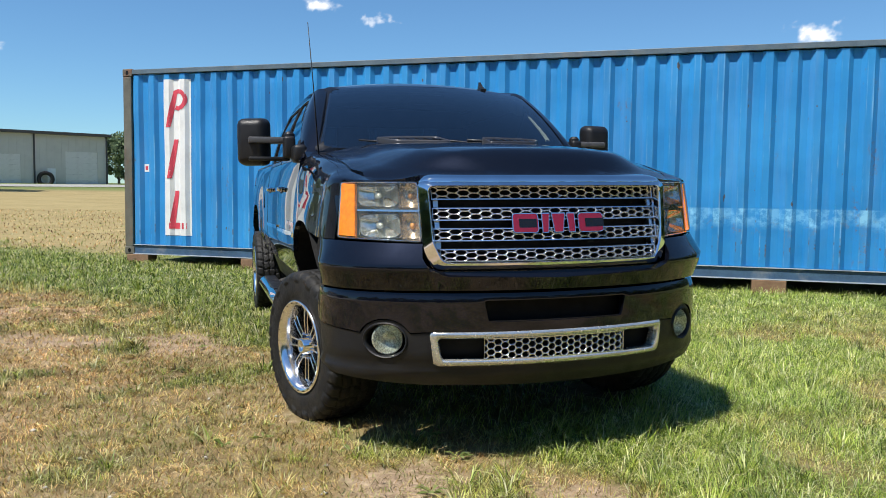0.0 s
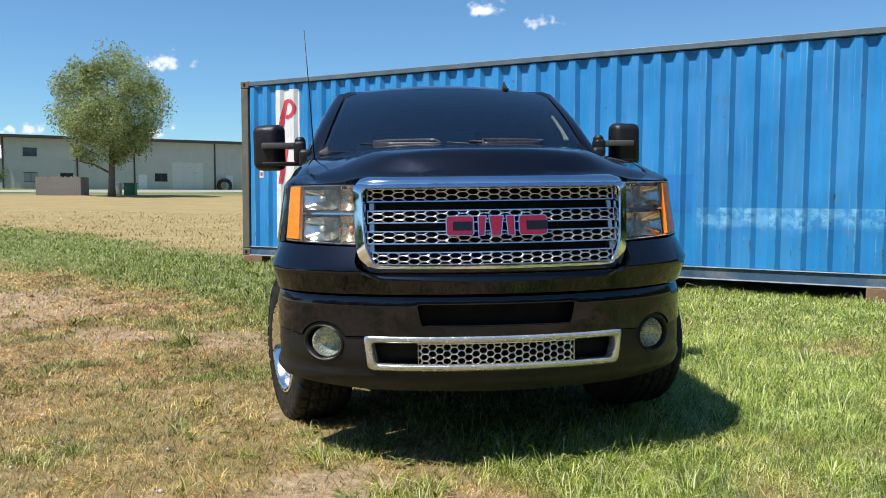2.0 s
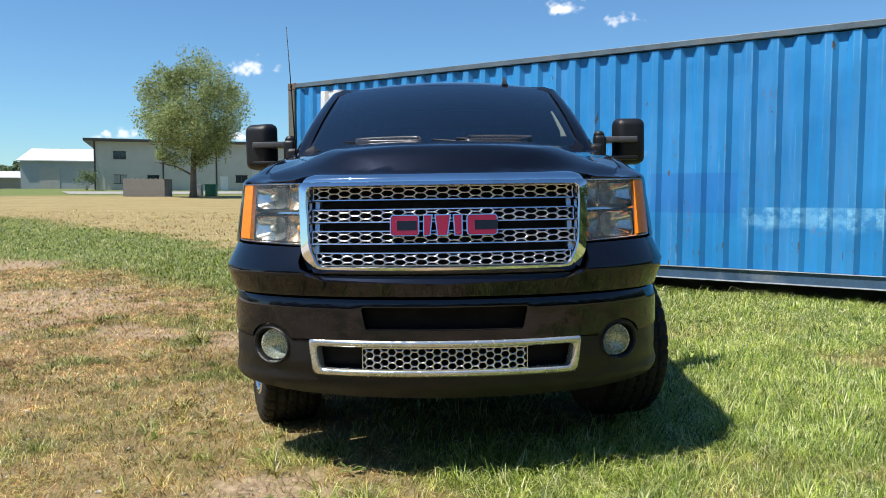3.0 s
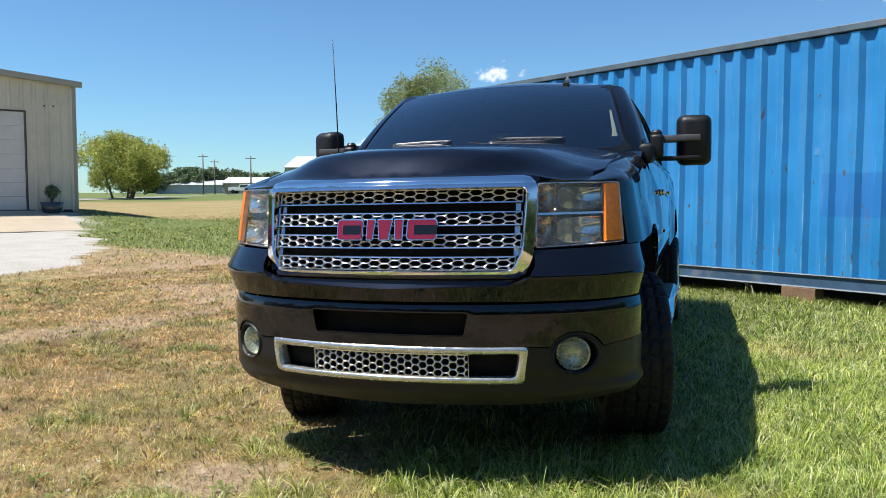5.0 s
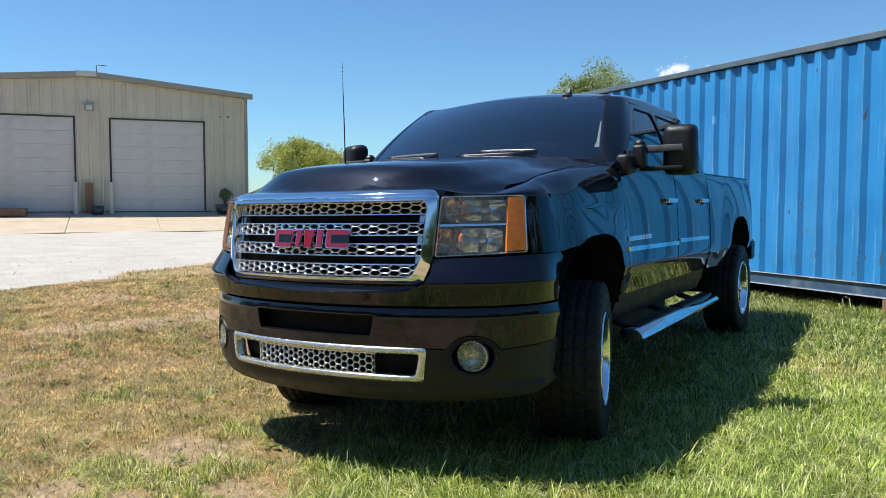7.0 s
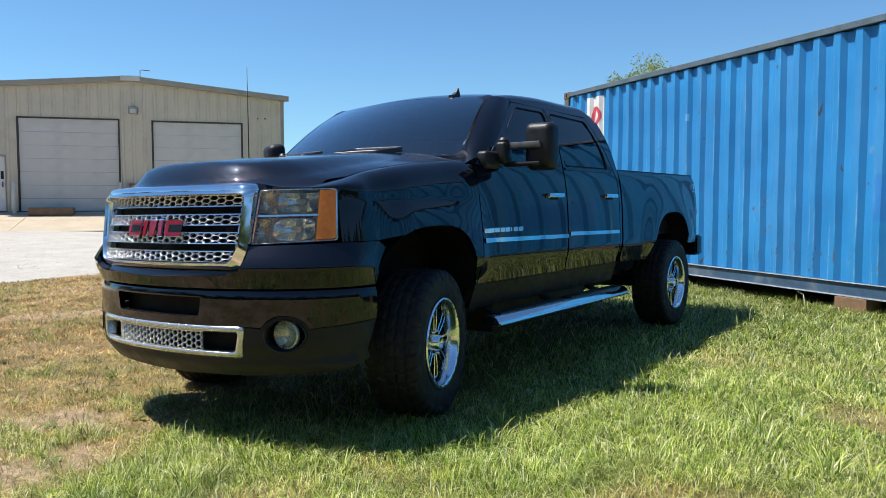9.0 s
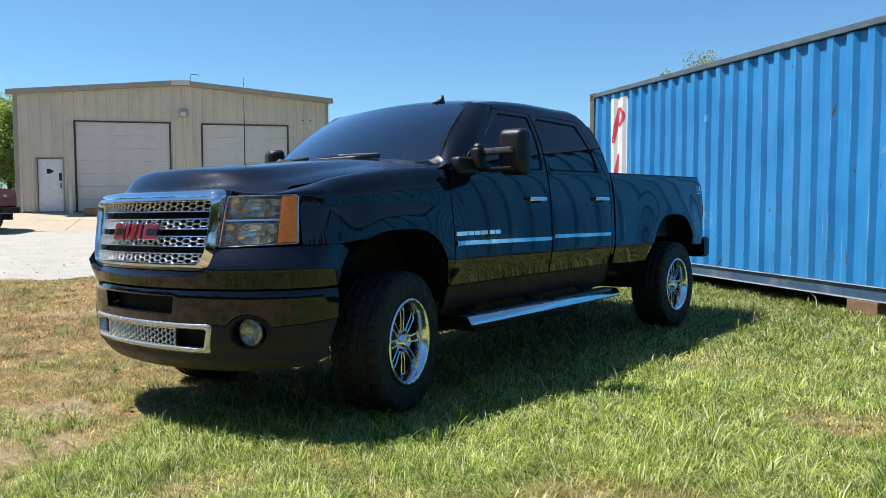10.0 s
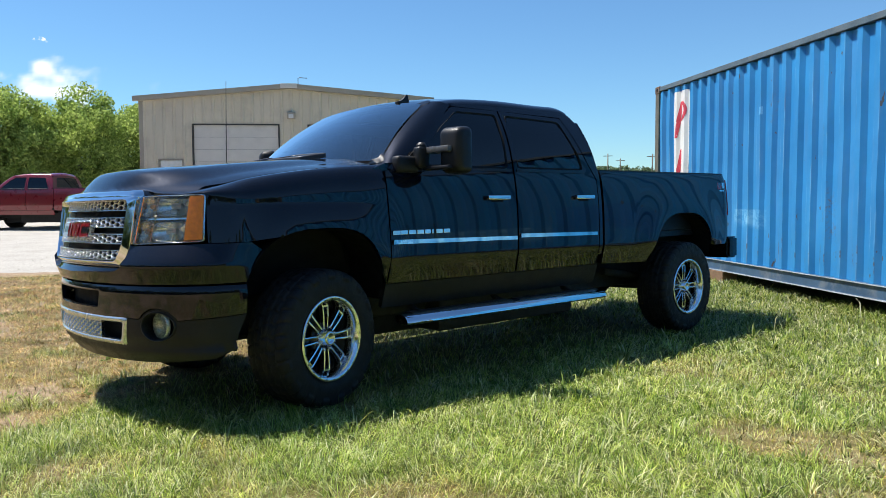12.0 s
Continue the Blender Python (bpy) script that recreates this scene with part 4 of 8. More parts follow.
def make_cab(truck, paint, detail):
    # roof
    n = 14
    top = [(-0.775 + 1.55 * i / n) for i in range(n + 1)]
    fr = lambda x: 1.0 + 0.09 * min(1.0, (abs(x) / 0.695) ** 2) + 0.10 * max(0, (abs(x) - 0.70) / 0.075)
    rr = lambda x: 2.605 - 0.02 * (abs(x) / 0.7) ** 4 - 0.015 * max(0, (abs(x) - 0.69) / 0.085)
    out = [(x, fr(x)) for x in top] + [(x, rr(x)) for x in reversed(top)]
    part("roof", panel("roof", out, roof, (0, 0, 1), 0.05, 0.03), paint, truck)
    # windscreen with its dark band and frame
    ws = part("windscreen", panel("windscreen", rounded([(-0.985, 0.02), (0.985, 0.02), (0.97, 0.985), (-0.97, 0.985)], 0.05, 3), screen, (0, -1, 0.5), 0.1, 0.0), GLASS_SHIELD, truck, "tinted windscreen")
    ws.visible_shadow = False
    o = rounded([(-1.02, -0.02), (1.02, -0.02), (1.02, 1.02), (-1.02, 1.02)], 0.05, 5)
    i = rounded([(-0.965, 0.035), (0.965, 0.035), (0.955, 0.955), (-0.955, 0.955)], 0.06, 5)
    bm = bmesh.new()
    a = [bm.verts.new(screen(u, v) + Vector((0, -0.002, 0.002))) for u, v in o]
    b = [bm.verts.new(screen(u, v) + Vector((0, -0.001, 0.001))) for u, v in i]
    for k in range(len(a)):
        bm.faces.new((a[k], a[(k + 1) % len(a)], b[(k + 1) % len(a)], b[k]))
    part("screen_frit", bm, GLOSS_BLACK, ws)
    for s in (1, -1):
        def pillar(u, v, s=s):
            p = screen(1.0, v)
            q = Vector((0.0, 0.0, 0.0)) + cab_side(1)(lerp(0.585, 1.20, v), lerp(1.455, 1.925, v))
            d = p.lerp(q, u) + Vector((0.020, -0.016, 0.006)) * math.sin(u * math.pi)
            return Vector((s * d.x, d.y, d.z))
        part("windscreen_pillar", panel("windscreen_pillar", [(0, -0.06), (1, -0.04), (1, 1.0), (0, 1.0)], pillar, (s, -0.6, 0.3), 0.12, 0.03), paint, truck)
        # pillar behind the rear door
        cs = cab_side(s)
        part("rear_pillar", panel("rear_pillar", [(2.635, 0.80), (2.672, 0.80), (2.672, 1.46), (2.638, 1.60), (2.578, 1.80), (2.548, 1.875), (2.500, 1.930), (2.40, 1.952), (2.2, 1.952), (1.7, 1.948), (1.2, 1.94), (1.21, 1.918), (2.375, 1.906), (2.54, 1.565), (2.635, 1.405)], cs, (s, 0, 0), 0.05, 0.04), paint, truck)
        part("sill", panel("sill", [(0.47, 0.565), (2.66, 0.565), (2.66, 0.718), (0.47, 0.718)], lambda y, z: Vector((s * (side(y, 0.72) - 0.01 - 0.35 * (0.72 - z)), y, z)), (s, 0, 0), 0.1, 0.03), BLACK_PLASTIC if detail else paint, truck)
        # cowl corner between hood, pillar and fender
        part("cowl_corner", prism([(0.40, 1.40), (0.62, 1.40), (0.66, 1.50), (0.50, 1.492), (0.40, 1.455)], lambda y, z: Vector((s * 0.925, y, z)), (-s * 0.10, 0, 0)), paint, truck)

    def back(u, v):
        z = lerp(1.40, lerp(1.955, 1.875, abs(u) ** 4), v)
        y = lerp(2.672, 2.560, max(0.0, (z - 1.46) / 0.515) ** 1.35) if z > 1.46 else 2.675
        w = cab_side(1)(2.3, z).x - 0.005
        return Vector((u * w, y + 0.012 * (1 - u * u), z))
    rear_win = rounded([(-0.78, 0.22), (0.78, 0.22), (0.74, 0.86), (-0.74, 0.86)], 0.06, 3)
    bp = part("cab_back", panel("cab_back", [(-1, -0.9), (1, -0.9), (1, 1), (-1, 1)], back, (0, 1, 0), 0.12, 0.03, [rear_win]), paint, truck)
    part("rear_window", panel("rear_window", rear_win, lambda u, v: back(u, v) - Vector((0, 0.006, 0)), (0, 1, 0), 0.15, 0.0), GLASS_DARK, bp)
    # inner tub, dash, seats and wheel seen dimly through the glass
    # floor and firewall get the shade colour, as if unlit
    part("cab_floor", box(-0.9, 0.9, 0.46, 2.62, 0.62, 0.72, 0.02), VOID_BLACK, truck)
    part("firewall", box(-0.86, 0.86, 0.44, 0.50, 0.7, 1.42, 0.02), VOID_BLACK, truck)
    for s in (1, -1):
        part("door_lining", box(s * 0.86 - 0.02, s * 0.86 + 0.02, 0.48, 2.6, 0.72, 1.46, 0.01), SEAT_CLOTH, truck)
    part("headliner", panel("headliner", [(-0.69, 1.12), (0.69, 1.12), (0.69, 2.52), (-0.69, 2.52)], lambda x, y: roof(x, y) - Vector((0, 0, 0.04)), (0, 0, -1), 0.2, 0.0), SEAT_CLOTH, truck)
    for s in (1, -1):
        part("side_header", prism([(1.10, 1.80), (1.25, 1.85), (2.50, 1.82), (2.50, 1.925), (1.25, 1.94), (1.10, 1.90)], lambda y, z: Vector((s * 0.70, y, z)), (s * 0.045, 0, 0)), SEAT_CLOTH, truck)
    part("rear_header", box(-0.70, 0.70, 2.40, 2.50, 1.80, 1.955, 0.01), SEAT_CLOTH, truck)
    bm = bmesh.new()
    box(-0.82, 0.82, 0.52, 0.98, 1.2, 1.43, 0.06, bm, seg=3)
    part("dashboard", smooth(bm), BLACK_PLASTIC, truck)
    for s in (1, -1):
        seat = new("front_seat")
        seat.parent = truck
        seat.location = (s * 0.40, 1.35, 0.72)
        part("cushion", smooth(box(-0.25, 0.25, -0.25, 0.27, 0.12, 0.33, 0.06, seg=3)), SEAT_CLOTH, seat)
        part("backrest", smooth(box(-0.25, 0.25, 0.2, 0.34, 0.3, 0.86, 0.06, seg=3, m=Matrix.Rotation(radians(-8), 4, "X"))), SEAT_CLOTH, seat)
        part("headrest", smooth(box(-0.13, 0.13, 0.24, 0.33, 0.88, 1.06, 0.04, seg=3, m=Matrix.Rotation(radians(-6), 4, "X"))), SEAT_CLOTH, seat)
    part("rear_seat", smooth(box(-0.75, 0.75, 2.2, 2.42, 0.9, 1.52, 0.06, seg=3)), SEAT_CLOTH, truck)
    mm = Matrix.Translation((0.40, 1.02, 1.38)) @ Matrix.Rotation(radians(-62), 4, "X")
    bm = bmesh.new()
    tube([mm @ Vector((0.19 * math.cos(a), 0.19 * math.sin(a), 0)) for a in (2 * math.pi * k / 24 for k in range(25))], 0.016, 8, bm, cap=False)
    tube([mm @ Vector((-0.19, 0, 0)), mm @ Vector((0, 0, -0.03)), mm @ Vector((0.19, 0, 0))], 0.018, 8, bm)
    part("steering_wheel", bm, BLACK_PLASTIC, truck)
    # pale trim inside the driver's windscreen pillar
    part("pillar_trim", panel("pillar_trim", [(0.912, 0.25), (0.955, 0.25), (0.95, 0.64), (0.936, 0.64), (0.926, 0.32)], lambda u, v: screen(u, v) + Vector((0, 0.04, -0.04)), (0, -1, 0.5), 0.06, 0.01), TRIM_LIGHT, truck)
    # mirror on the screen
    part("inside_mirror", smooth(box(-0.13, 0.13, 1.06, 1.09, 1.86, 1.93, 0.02)), BLACK_PLASTIC, truck)


def make_hood(truck, paint, detail):
    out = []
    k = 16
    for i in range(k + 1):
        x = lerp(-0.81, 0.81, i / k)
        out.append((x, F(x, 1.35)[1] + 0.015 - 0.004 * sstep(0.6, 0.63, abs(x))))
    ys = [-0.66, -0.55, -0.4, -0.2, 0.0, 0.2, 0.42]
    out += [(hood_edge(y) - 0.006 - 0.012 * sstep(-0.5, -0.7, y), y) for y in ys]
    out += [(0.7, 0.455), (0.4, 0.40), (0.0, 0.385), (-0.4, 0.40), (-0.7, 0.455)]
    out += [(-(hood_edge(y) - 0.006 - 0.012 * sstep(-0.5, -0.7, y)), y) for y in reversed(ys)]
    hd = part("hood", panel("hood", out, hood, (0, 0, 1), 0.022, 0.025), paint, truck, "black hood with raised dome and louvre scoops")
    part("cowl", prism([(-0.86, 0.40), (0.86, 0.40), (0.86, 0.60), (-0.86, 0.60)], lambda x, y: Vector((x, y, 1.462 + 0.02 * (1 - (x / 0.86) ** 2))), (0, 0, -0.03)), BLACK_PLASTIC, truck)
    for s in (1, -1):
        part("hood_gutter", panel("hood_gutter", [(-0.09, -0.76), (0.035, -0.76), (0.035, 0.44), (-0.09, 0.44)], lambda w, y, s=s: Vector((s * (hood_edge(y) + w), y, FENDER_TOP(y) - 0.005 - 0.25 * max(0.0, w))), (0, 0, 1), 0.03, 0.0), paint, truck)
    if detail:
        # two louvre scoops at the rear of the dome
        for s in (1, -1):
            def lv(x, y, o=0.0, s=s):
                return hood(s * x, y) + Vector((0, 0, o))
            o = rounded([(0.12, 0.10), (0.44, 0.16), (0.53, 0.33), (0.14, 0.315)], 0.03, 3)
            cx = sum(p[0] for p in o) / len(o)
            cy = sum(p[1] for p in o) / len(o)
            i = [(cx + (x - cx) * 0.945, cy + (y - cy) * 0.86) for x, y in o]
            sc = ring("louvre_scoop", o, i, lambda x, y, off: lv(x, y, off + 0.010 + 0.14 * max(0, y - 0.12)), LOUVRE_GREY, hd, 0.03, 0.004, "dark glossy metal hood louvre")
            part("louvre_bed", panel("louvre_bed", i, lambda x, y: lv(x, y, 0.004 + 0.03 * (y - 0.12)), (0, 0, 1), 0.1, 0.0), VOID_BLACK, sc)
            for j in range(6):
                x = 0.15 + 0.053 * j
                bm = bmesh.new()
                q = [lv(x, 0.18, 0.016), lv(x + 0.03, 0.18, 0.016), lv(x + 0.036, 0.29, 0.03), lv(x + 0.006, 0.29, 0.03)]
                vs = [bm.verts.new(p) for p in q] + [bm.verts.new(p + Vector((0, 0, -0.01))) for p in q]
                for ids in ((0, 1, 2, 3), (4, 7, 6, 5), (0, 4, 5, 1), (1, 5, 6, 2), (2, 6, 7, 3), (3, 7, 4, 0)):
                    bm.faces.new([vs[t] for t in ids])
                bmesh.ops.recalc_face_normals(bm, faces=bm.faces[:])
                part("louvre", bm, GLOSS_BLACK, sc)
        # wipers parked on the screen
        for s in (1, -1):
            bm = bmesh.new()
            a, b, c = (screen(u, v) + Vector((0, -0.02, 0.018)) for u, v in ((0.62 if s > 0 else 0.02, 0.0), (0.25 if s > 0 else -0.35, 0.05), (-0.08 if s > 0 else -0.72, 0.075)))
            tube([a + Vector((0, 0, -0.02)), b + Vector((0, -0.01, 0.012)), (b + c) / 2 + Vector((0, -0.005, 0.01))], 0.009, 8, bm)
            b2 = screen(0.42 if s > 0 else -0.18, 0.035) + Vector((0, -0.012, 0.01))
            tube([b2, (b2 + c) / 2, c], 0.007, 6, bm)
            part("wiper", bm, BLACK_PLASTIC, truck)
    for s in (1, -1):
        arc = [(y, z) for y, z in arch(0.0)]
        rear_low = [(y, z) for y, z in arc if y > 0 and z > 0.72]
        front_up = [(y, z) for y, z in arc if y <= 0 and z > 1.03]
        lamp_edge = [(front(U(lerp(0.914, 0.940, t)), lerp(1.25, 1.034, t)).y + 0.004, lerp(1.25, 1.034, t)) for t in (0.0, 0.25, 0.5, 0.75, 1.0)]
        fold = []
        for x in (0.80, 0.84, 0.87, 0.895):
            y = F(x, 1.30)[1] + 0.004
            a = math.acos(max(-1.0, min(1.0, 1 - (side(y, 1.25) - x) / 0.115)))
            fold.append((y, 1.25 + 0.21 * max(0.12, a / (math.pi / 2))))
        ol = [(-0.505, 1.034)] + front_up + rear_low + [(0.465, 0.725), (0.465, 1.43), (0.42, 1.46), (-0.66, 1.46), (-0.80, 1.46), (-0.88, 1.40)] + fold + lamp_edge
        fd = part("front_fender", panel("front_fender", ol, fender(s), (s, 0, 0.3), 0.028, 0.03), paint, truck)
        # wheel opening lip and liner
        for c, owner in ((0.0, fd),):
            wheel_well(truck, owner, s, c)


def wheel_well(truck, owner, s, c):
    bm = bmesh.new()
    pts = [(y, z) for y, z in arch(c, 26) if z > 0.66]
    rows = []
    for x0 in (0.0, -0.03, -0.36):
        rows.append([bm.verts.new((s * (side(y, max(z, 0.75)) - 0.004 + x0), y, z)) for y, z in pts])
    for ra, rb in zip(rows, rows[1:]):
        for i in range(len(pts) - 1):
            bm.faces.new((ra[i], ra[i + 1], rb[i + 1], rb[i]))
    last = rows[-1]
    bm.faces.new(last)
    bmesh.ops.recalc_face_normals(bm, faces=bm.faces[:])
    part("wheel_liner", bm, VOID_BLACK, owner)


def make_bed(truck, paint, detail):
    bd = new("bed")
    bd.parent = truck
    for s in (1, -1):
        arc = [(y, z) for y, z in arch(WHEELBASE) if z > (0.74 if y < WHEELBASE else 0.80)]
        ol = [(2.70, 0.72), (3.34, 0.70)] + arc + [(4.44, 0.80), (4.80, 0.80), (4.83, 0.95), (4.80, 1.455), (4.70, 1.488), (2.70, 1.488)]

        def bs(y, z, s=s):
            x = side(y, min(z, 1.44)) - 0.02 * sstep(1.42, 1.488, z) - 0.09 * sstep(4.6, 4.86, y) ** 2
            return Vector((s * x, y, z))
        sd = part("bed_side", panel("bed_side", ol, bs, (s, 0, 0), 0.045, 0.05), paint, bd)
        part("bed_rail", panel("bed_rail", [(2.70, -0.075), (4.8, -0.075), (4.8, 0.0), (2.70, 0.0)], lambda y, w, s=s: Vector((s * (side(y, 1.44) - 0.018 + w - 0.09 * sstep(4.6, 4.86, y) ** 2), y, 1.490)), (0, 0, 1), 0.15, 0.06), BLACK_PLASTIC, bd)
        part("tail_light", panel("tail_light", rounded([(4.725, 1.08), (4.838, 1.08), (4.812, 1.43), (4.735, 1.43)], 0.015, 2), lambda y, z, s=s: bs(y, z) + Vector((s * 0.006, 0, 0)), (s, 0.3, 0), 0.03, 0.02), RED_LENS, bd, "red tail light")
        wheel_well(truck, sd, s, WHEELBASE)
        part("bed_wall", box(s * 0.80 - 0.02, s * 0.80 + 0.02, 2.68, 4.78, 0.95, 1.47, 0.01), BLACK_PLASTIC, bd)
        if detail:
            # small four-wheel-drive decal as plain bars
            for y0, y1, z0, z1, mt in ((4.53, 4.61, 1.335, 1.40, RED_ENAMEL), (4.615, 4.66, 1.345, 1.40, CHROME), (4.56, 4.65, 1.315, 1.328, CHROME)):
                part("decal_bar", panel("decal_bar", [(y0, z0), (y1, z0), (y1, z1), (y0, z1)], lambda y, z, s=s: bs(y, z) + Vector((s * 0.002, 0, 0)), (s, 0, 0), 0.05, 0.001), mt, bd)
            part("fuel_door", panel("fuel_door", rounded([(3.04, 1.10), (3.17, 1.10), (3.17, 1.24), (3.04, 1.24)], 0.02, 3), lambda y, z, s=s: bs(y, z) + Vector((s * 0.003, 0, 0)), (s, 0, 0), 0.05, 0.004), paint, bd) if s < 0 else None
    part("bed_floor", box(-0.82, 0.82, 2.68, 4.8, 0.90, 0.95), BLACK_PLASTIC, bd)
    part("bed_front", box(-0.93, 0.93, 2.70, 2.74, 0.82, 1.47, 0.01), paint, bd)
    tg = part("tailgate", box(-0.80, 0.80, 4.79, 4.86, 0.90, 1.48, 0.02), paint, truck)
    part("gate_handle", box(-0.14, 0.14, 4.855, 4.88, 1.22, 1.30, 0.012), CHROME, tg)
    bm = bmesh.new()
    pts = [(-0.96, 4.76), (-0.985, 4.84), (-0.97, 4.92), (-0.90, 4.97), (-0.6, 5.01), (0.6, 5.01), (0.90, 4.97), (0.97, 4.92), (0.985, 4.84), (0.96, 4.76)]
    prism(pts, lambda x, y: Vector((x, y, 0.865)), (0, 0, -0.21), bm)
    bmesh.ops.bevel(bm, geom=bm.edges[:], offset=0.018, segments=2, affect="EDGES")
    part("rear_bumper", smooth(bm), GLOSS_BLACK, truck, "dark rear step bumper")


def tow_mirror(truck, s, detail):
    mi = new("tow_mirror")
    mi.parent = truck
    mi["label"] = "black extended towing mirror"

    def shell(x0, x1, y0, y1, z0, z1, r):
        bm = bmesh.new()
        box(x0, x1, y0, y1, z0, z1, r, bm, seg=4)
        return bm
    bm = shell(1.10, 1.305, 0.785, 0.925, 1.415, 1.72, 0.045)
    for v in bm.verts:
        # the shell leans and narrows towards its front
        t = (0.925 - v.co.y) / 0.14
        v.co.x = 1.21 + (v.co.x - 1.21) * (1 - 0.16 * t * t)
        v.co.z = 1.567 + (v.co.z - 1.567) * (1 - 0.10 * t * t)
    # each head is turned a little towards the driver
    pivot = Matrix.Translation((s * 1.20, 0.86, 0))
    turn = pivot @ Matrix.Rotation(radians(6 if s > 0 else -24), 4, "Z") @ pivot.inverted() @ Matrix.Diagonal((s, 1, 1, 1))
    bmesh.ops.transform(bm, matrix=turn, verts=bm.verts[:])
    bmesh.ops.recalc_face_normals(bm, faces=bm.faces[:])
    part("mirror_shell", smooth(bm, 60), BLACK_PLASTIC, mi)
    bm = box(1.15, 1.262, 0.922, 0.9265, 1.47, 1.67, 0.001)
    bmesh.ops.transform(bm, matrix=turn, verts=bm.verts[:])
    bmesh.ops.recalc_face_normals(bm, faces=bm.faces[:])
    part("mirror_glass", bm, CHROME, mi)
    for z, h, t in ((1.575, 0.020, 0.11), (1.458, 0.013, 0.06)):
        bm = box(0.985, 1.24, 0.755, 0.755 + t, z - h, z + h, 0.008)
        bmesh.ops.scale(bm, vec=(s, 1, 1), verts=bm.verts[:])
        bmesh.ops.recalc_face_normals(bm, faces=bm.faces[:])
        # only the upper arm takes the paler, lit colour
        part("mirror_arm", smooth(bm), ARM_LIT if t > 0.1 else BLACK_PLASTIC, mi)
    bm = bmesh.new()
    box(0.955, 1.03, 0.70, 0.80, 1.46, 1.60, 0.02, bm, seg=3)
    tube([(0.99, 0.75, 1.59), (0.99, 0.75, 1.612), (0.99, 0.75, 1.628)], [0.036, 0.034, 0.02], 14, bm)
    box(0.90, 0.985, 0.56, 0.74, 1.43, 1.54, 0.025, bm, seg=3)
    bmesh.ops.scale(bm, vec=(s, 1, 1), verts=bm.verts[:])
    bmesh.ops.recalc_face_normals(bm, faces=bm.faces[:])
    part("mirror_bracket", smooth(bm), BLACK_PLASTIC, mi)
    bm = prism([(0.56, 1.44), (0.80, 1.44), (0.80, 1.56), (0.74, 1.58)], lambda y, z: cab_side(s, -0.004)(y, z), (-s * 0.012, 0, 0))
    part("mirror_sail", bm, BLACK_PLASTIC, mi)


def make_chassis(truck, detail):
    for s in (1, -1):
        part("frame_rail", box(s * 0.43 - 0.04, s * 0.43 + 0.04, -0.8, 4.9, 0.44, 0.70, 0.01), UNDERBODY, truck)
    part("front_axle", tube([(-0.72, 0, HUB_Z), (-0.2, 0, HUB_Z - 0.02), (0.2, 0, HUB_Z - 0.02), (0.72, 0, HUB_Z)], [0.05, 0.07, 0.09, 0.05], 12), UNDERBODY, truck)
    part("rear_axle", tube([(-0.75, WHEELBASE, HUB_Z), (-0.15, WHEELBASE, HUB_Z), (0, WHEELBASE, HUB_Z), (0.15, WHEELBASE, HUB_Z), (0.75, WHEELBASE, HUB_Z)], [0.05, 0.06, 0.17, 0.06, 0.05], 14), UNDERBODY, truck)
    part("engine_block", box(-0.4, 0.4, -0.65, 0.5, 0.5, 1.3, 0.04), VOID_BLACK, truck)
    part("radiator", box(-0.72, 0.72, -0.80, -0.74, 0.5, 1.29, 0.02), VOID_BLACK, truck)
    part("skid_plate", box(-0.55, 0.55, -0.85, -0.1, 0.42, 0.45, 0.01), UNDERBODY, truck)
    part("fuel_tank", smooth(box(0.1, 0.62, 1.2, 2.75, 0.29, 0.7, 0.05)), UNDERBODY, truck)
    part("gearbox", smooth(box(-0.24, 0.3, 0.45, 1.5, 0.27, 0.75, 0.06)), UNDERBODY, truck)
    part("exhaust_pipe", tube([(-0.35, 1.0, 0.55), (-0.5, 2.5, 0.55), (-0.55, 3.5, 0.75), (-0.6, 4.7, 0.62)], 0.045, 10), UNDERBODY, truck)
    for s in (1, -1):
        part("shock_absorber", tube([(s * 0.6, 0.1, 0.45), (s * 0.5, 0.05, 1.0)], 0.035, 10), UNDERBODY, truck)
        part("leaf_spring", tube([(s * 0.55, 3.25, 0.6), (s * 0.55, 3.9, 0.50), (s * 0.55, 4.55, 0.62)], 0.035, 8), UNDERBODY, truck)


def make_steps(truck):
    for s in (1, -1):
        st = new("running_board")
        st.parent = truck
        st["label"] = "chrome running board with black pads"
        sec = [(0.925, 0.520), (0.945, 0.535), (1.0, 0.541), (1.036, 0.538), (1.062, 0.520), (1.076, 0.500), (1.077, 0.490), (1.062, 0.480), (1.0, 0.478), (0.94, 0.490)]
        bm = bmesh.new()
        rows = []
        for y in (0.545, 0.56, 1.5, 2.60, 2.615):
            k = 0.86 if y in (0.545, 2.615) else 1.0
            rows.append([bm.verts.new((s * (1.0 + (x - 1.0) * k), y, 0.492 + (z - 0.51) * k * 1.12)) for x, z in sec])
        n = len(sec)
        for ra, rb in zip(rows, rows[1:]):
            for i in range(n):
                bm.faces.new((ra[i], ra[(i + 1) % n], rb[(i + 1) % n], rb[i]))
        bm.faces.new(rows[0])
        bm.faces.new(rows[-1])
        bmesh.ops.recalc_face_normals(bm, faces=bm.faces[:])
        part("board", smooth(bm, 40), CHROME, st)
        for y0, y1 in ((0.62, 1.55), (1.62, 2.54)):
            part("tread_pad", box(min(s * 0.945, s * 1.035), max(s * 0.945, s * 1.035), y0, y1, 0.516, 0.533, 0.004), BLACK_PLASTIC, st)
        for y in (0.8, 1.6, 2.4):
            part("bracket", tube([(s * 0.96, y, 0.477), (s * 0.8, y, 0.53), (s * 0.7, y, 0.64)], 0.022, 8), UNDERBODY, st)


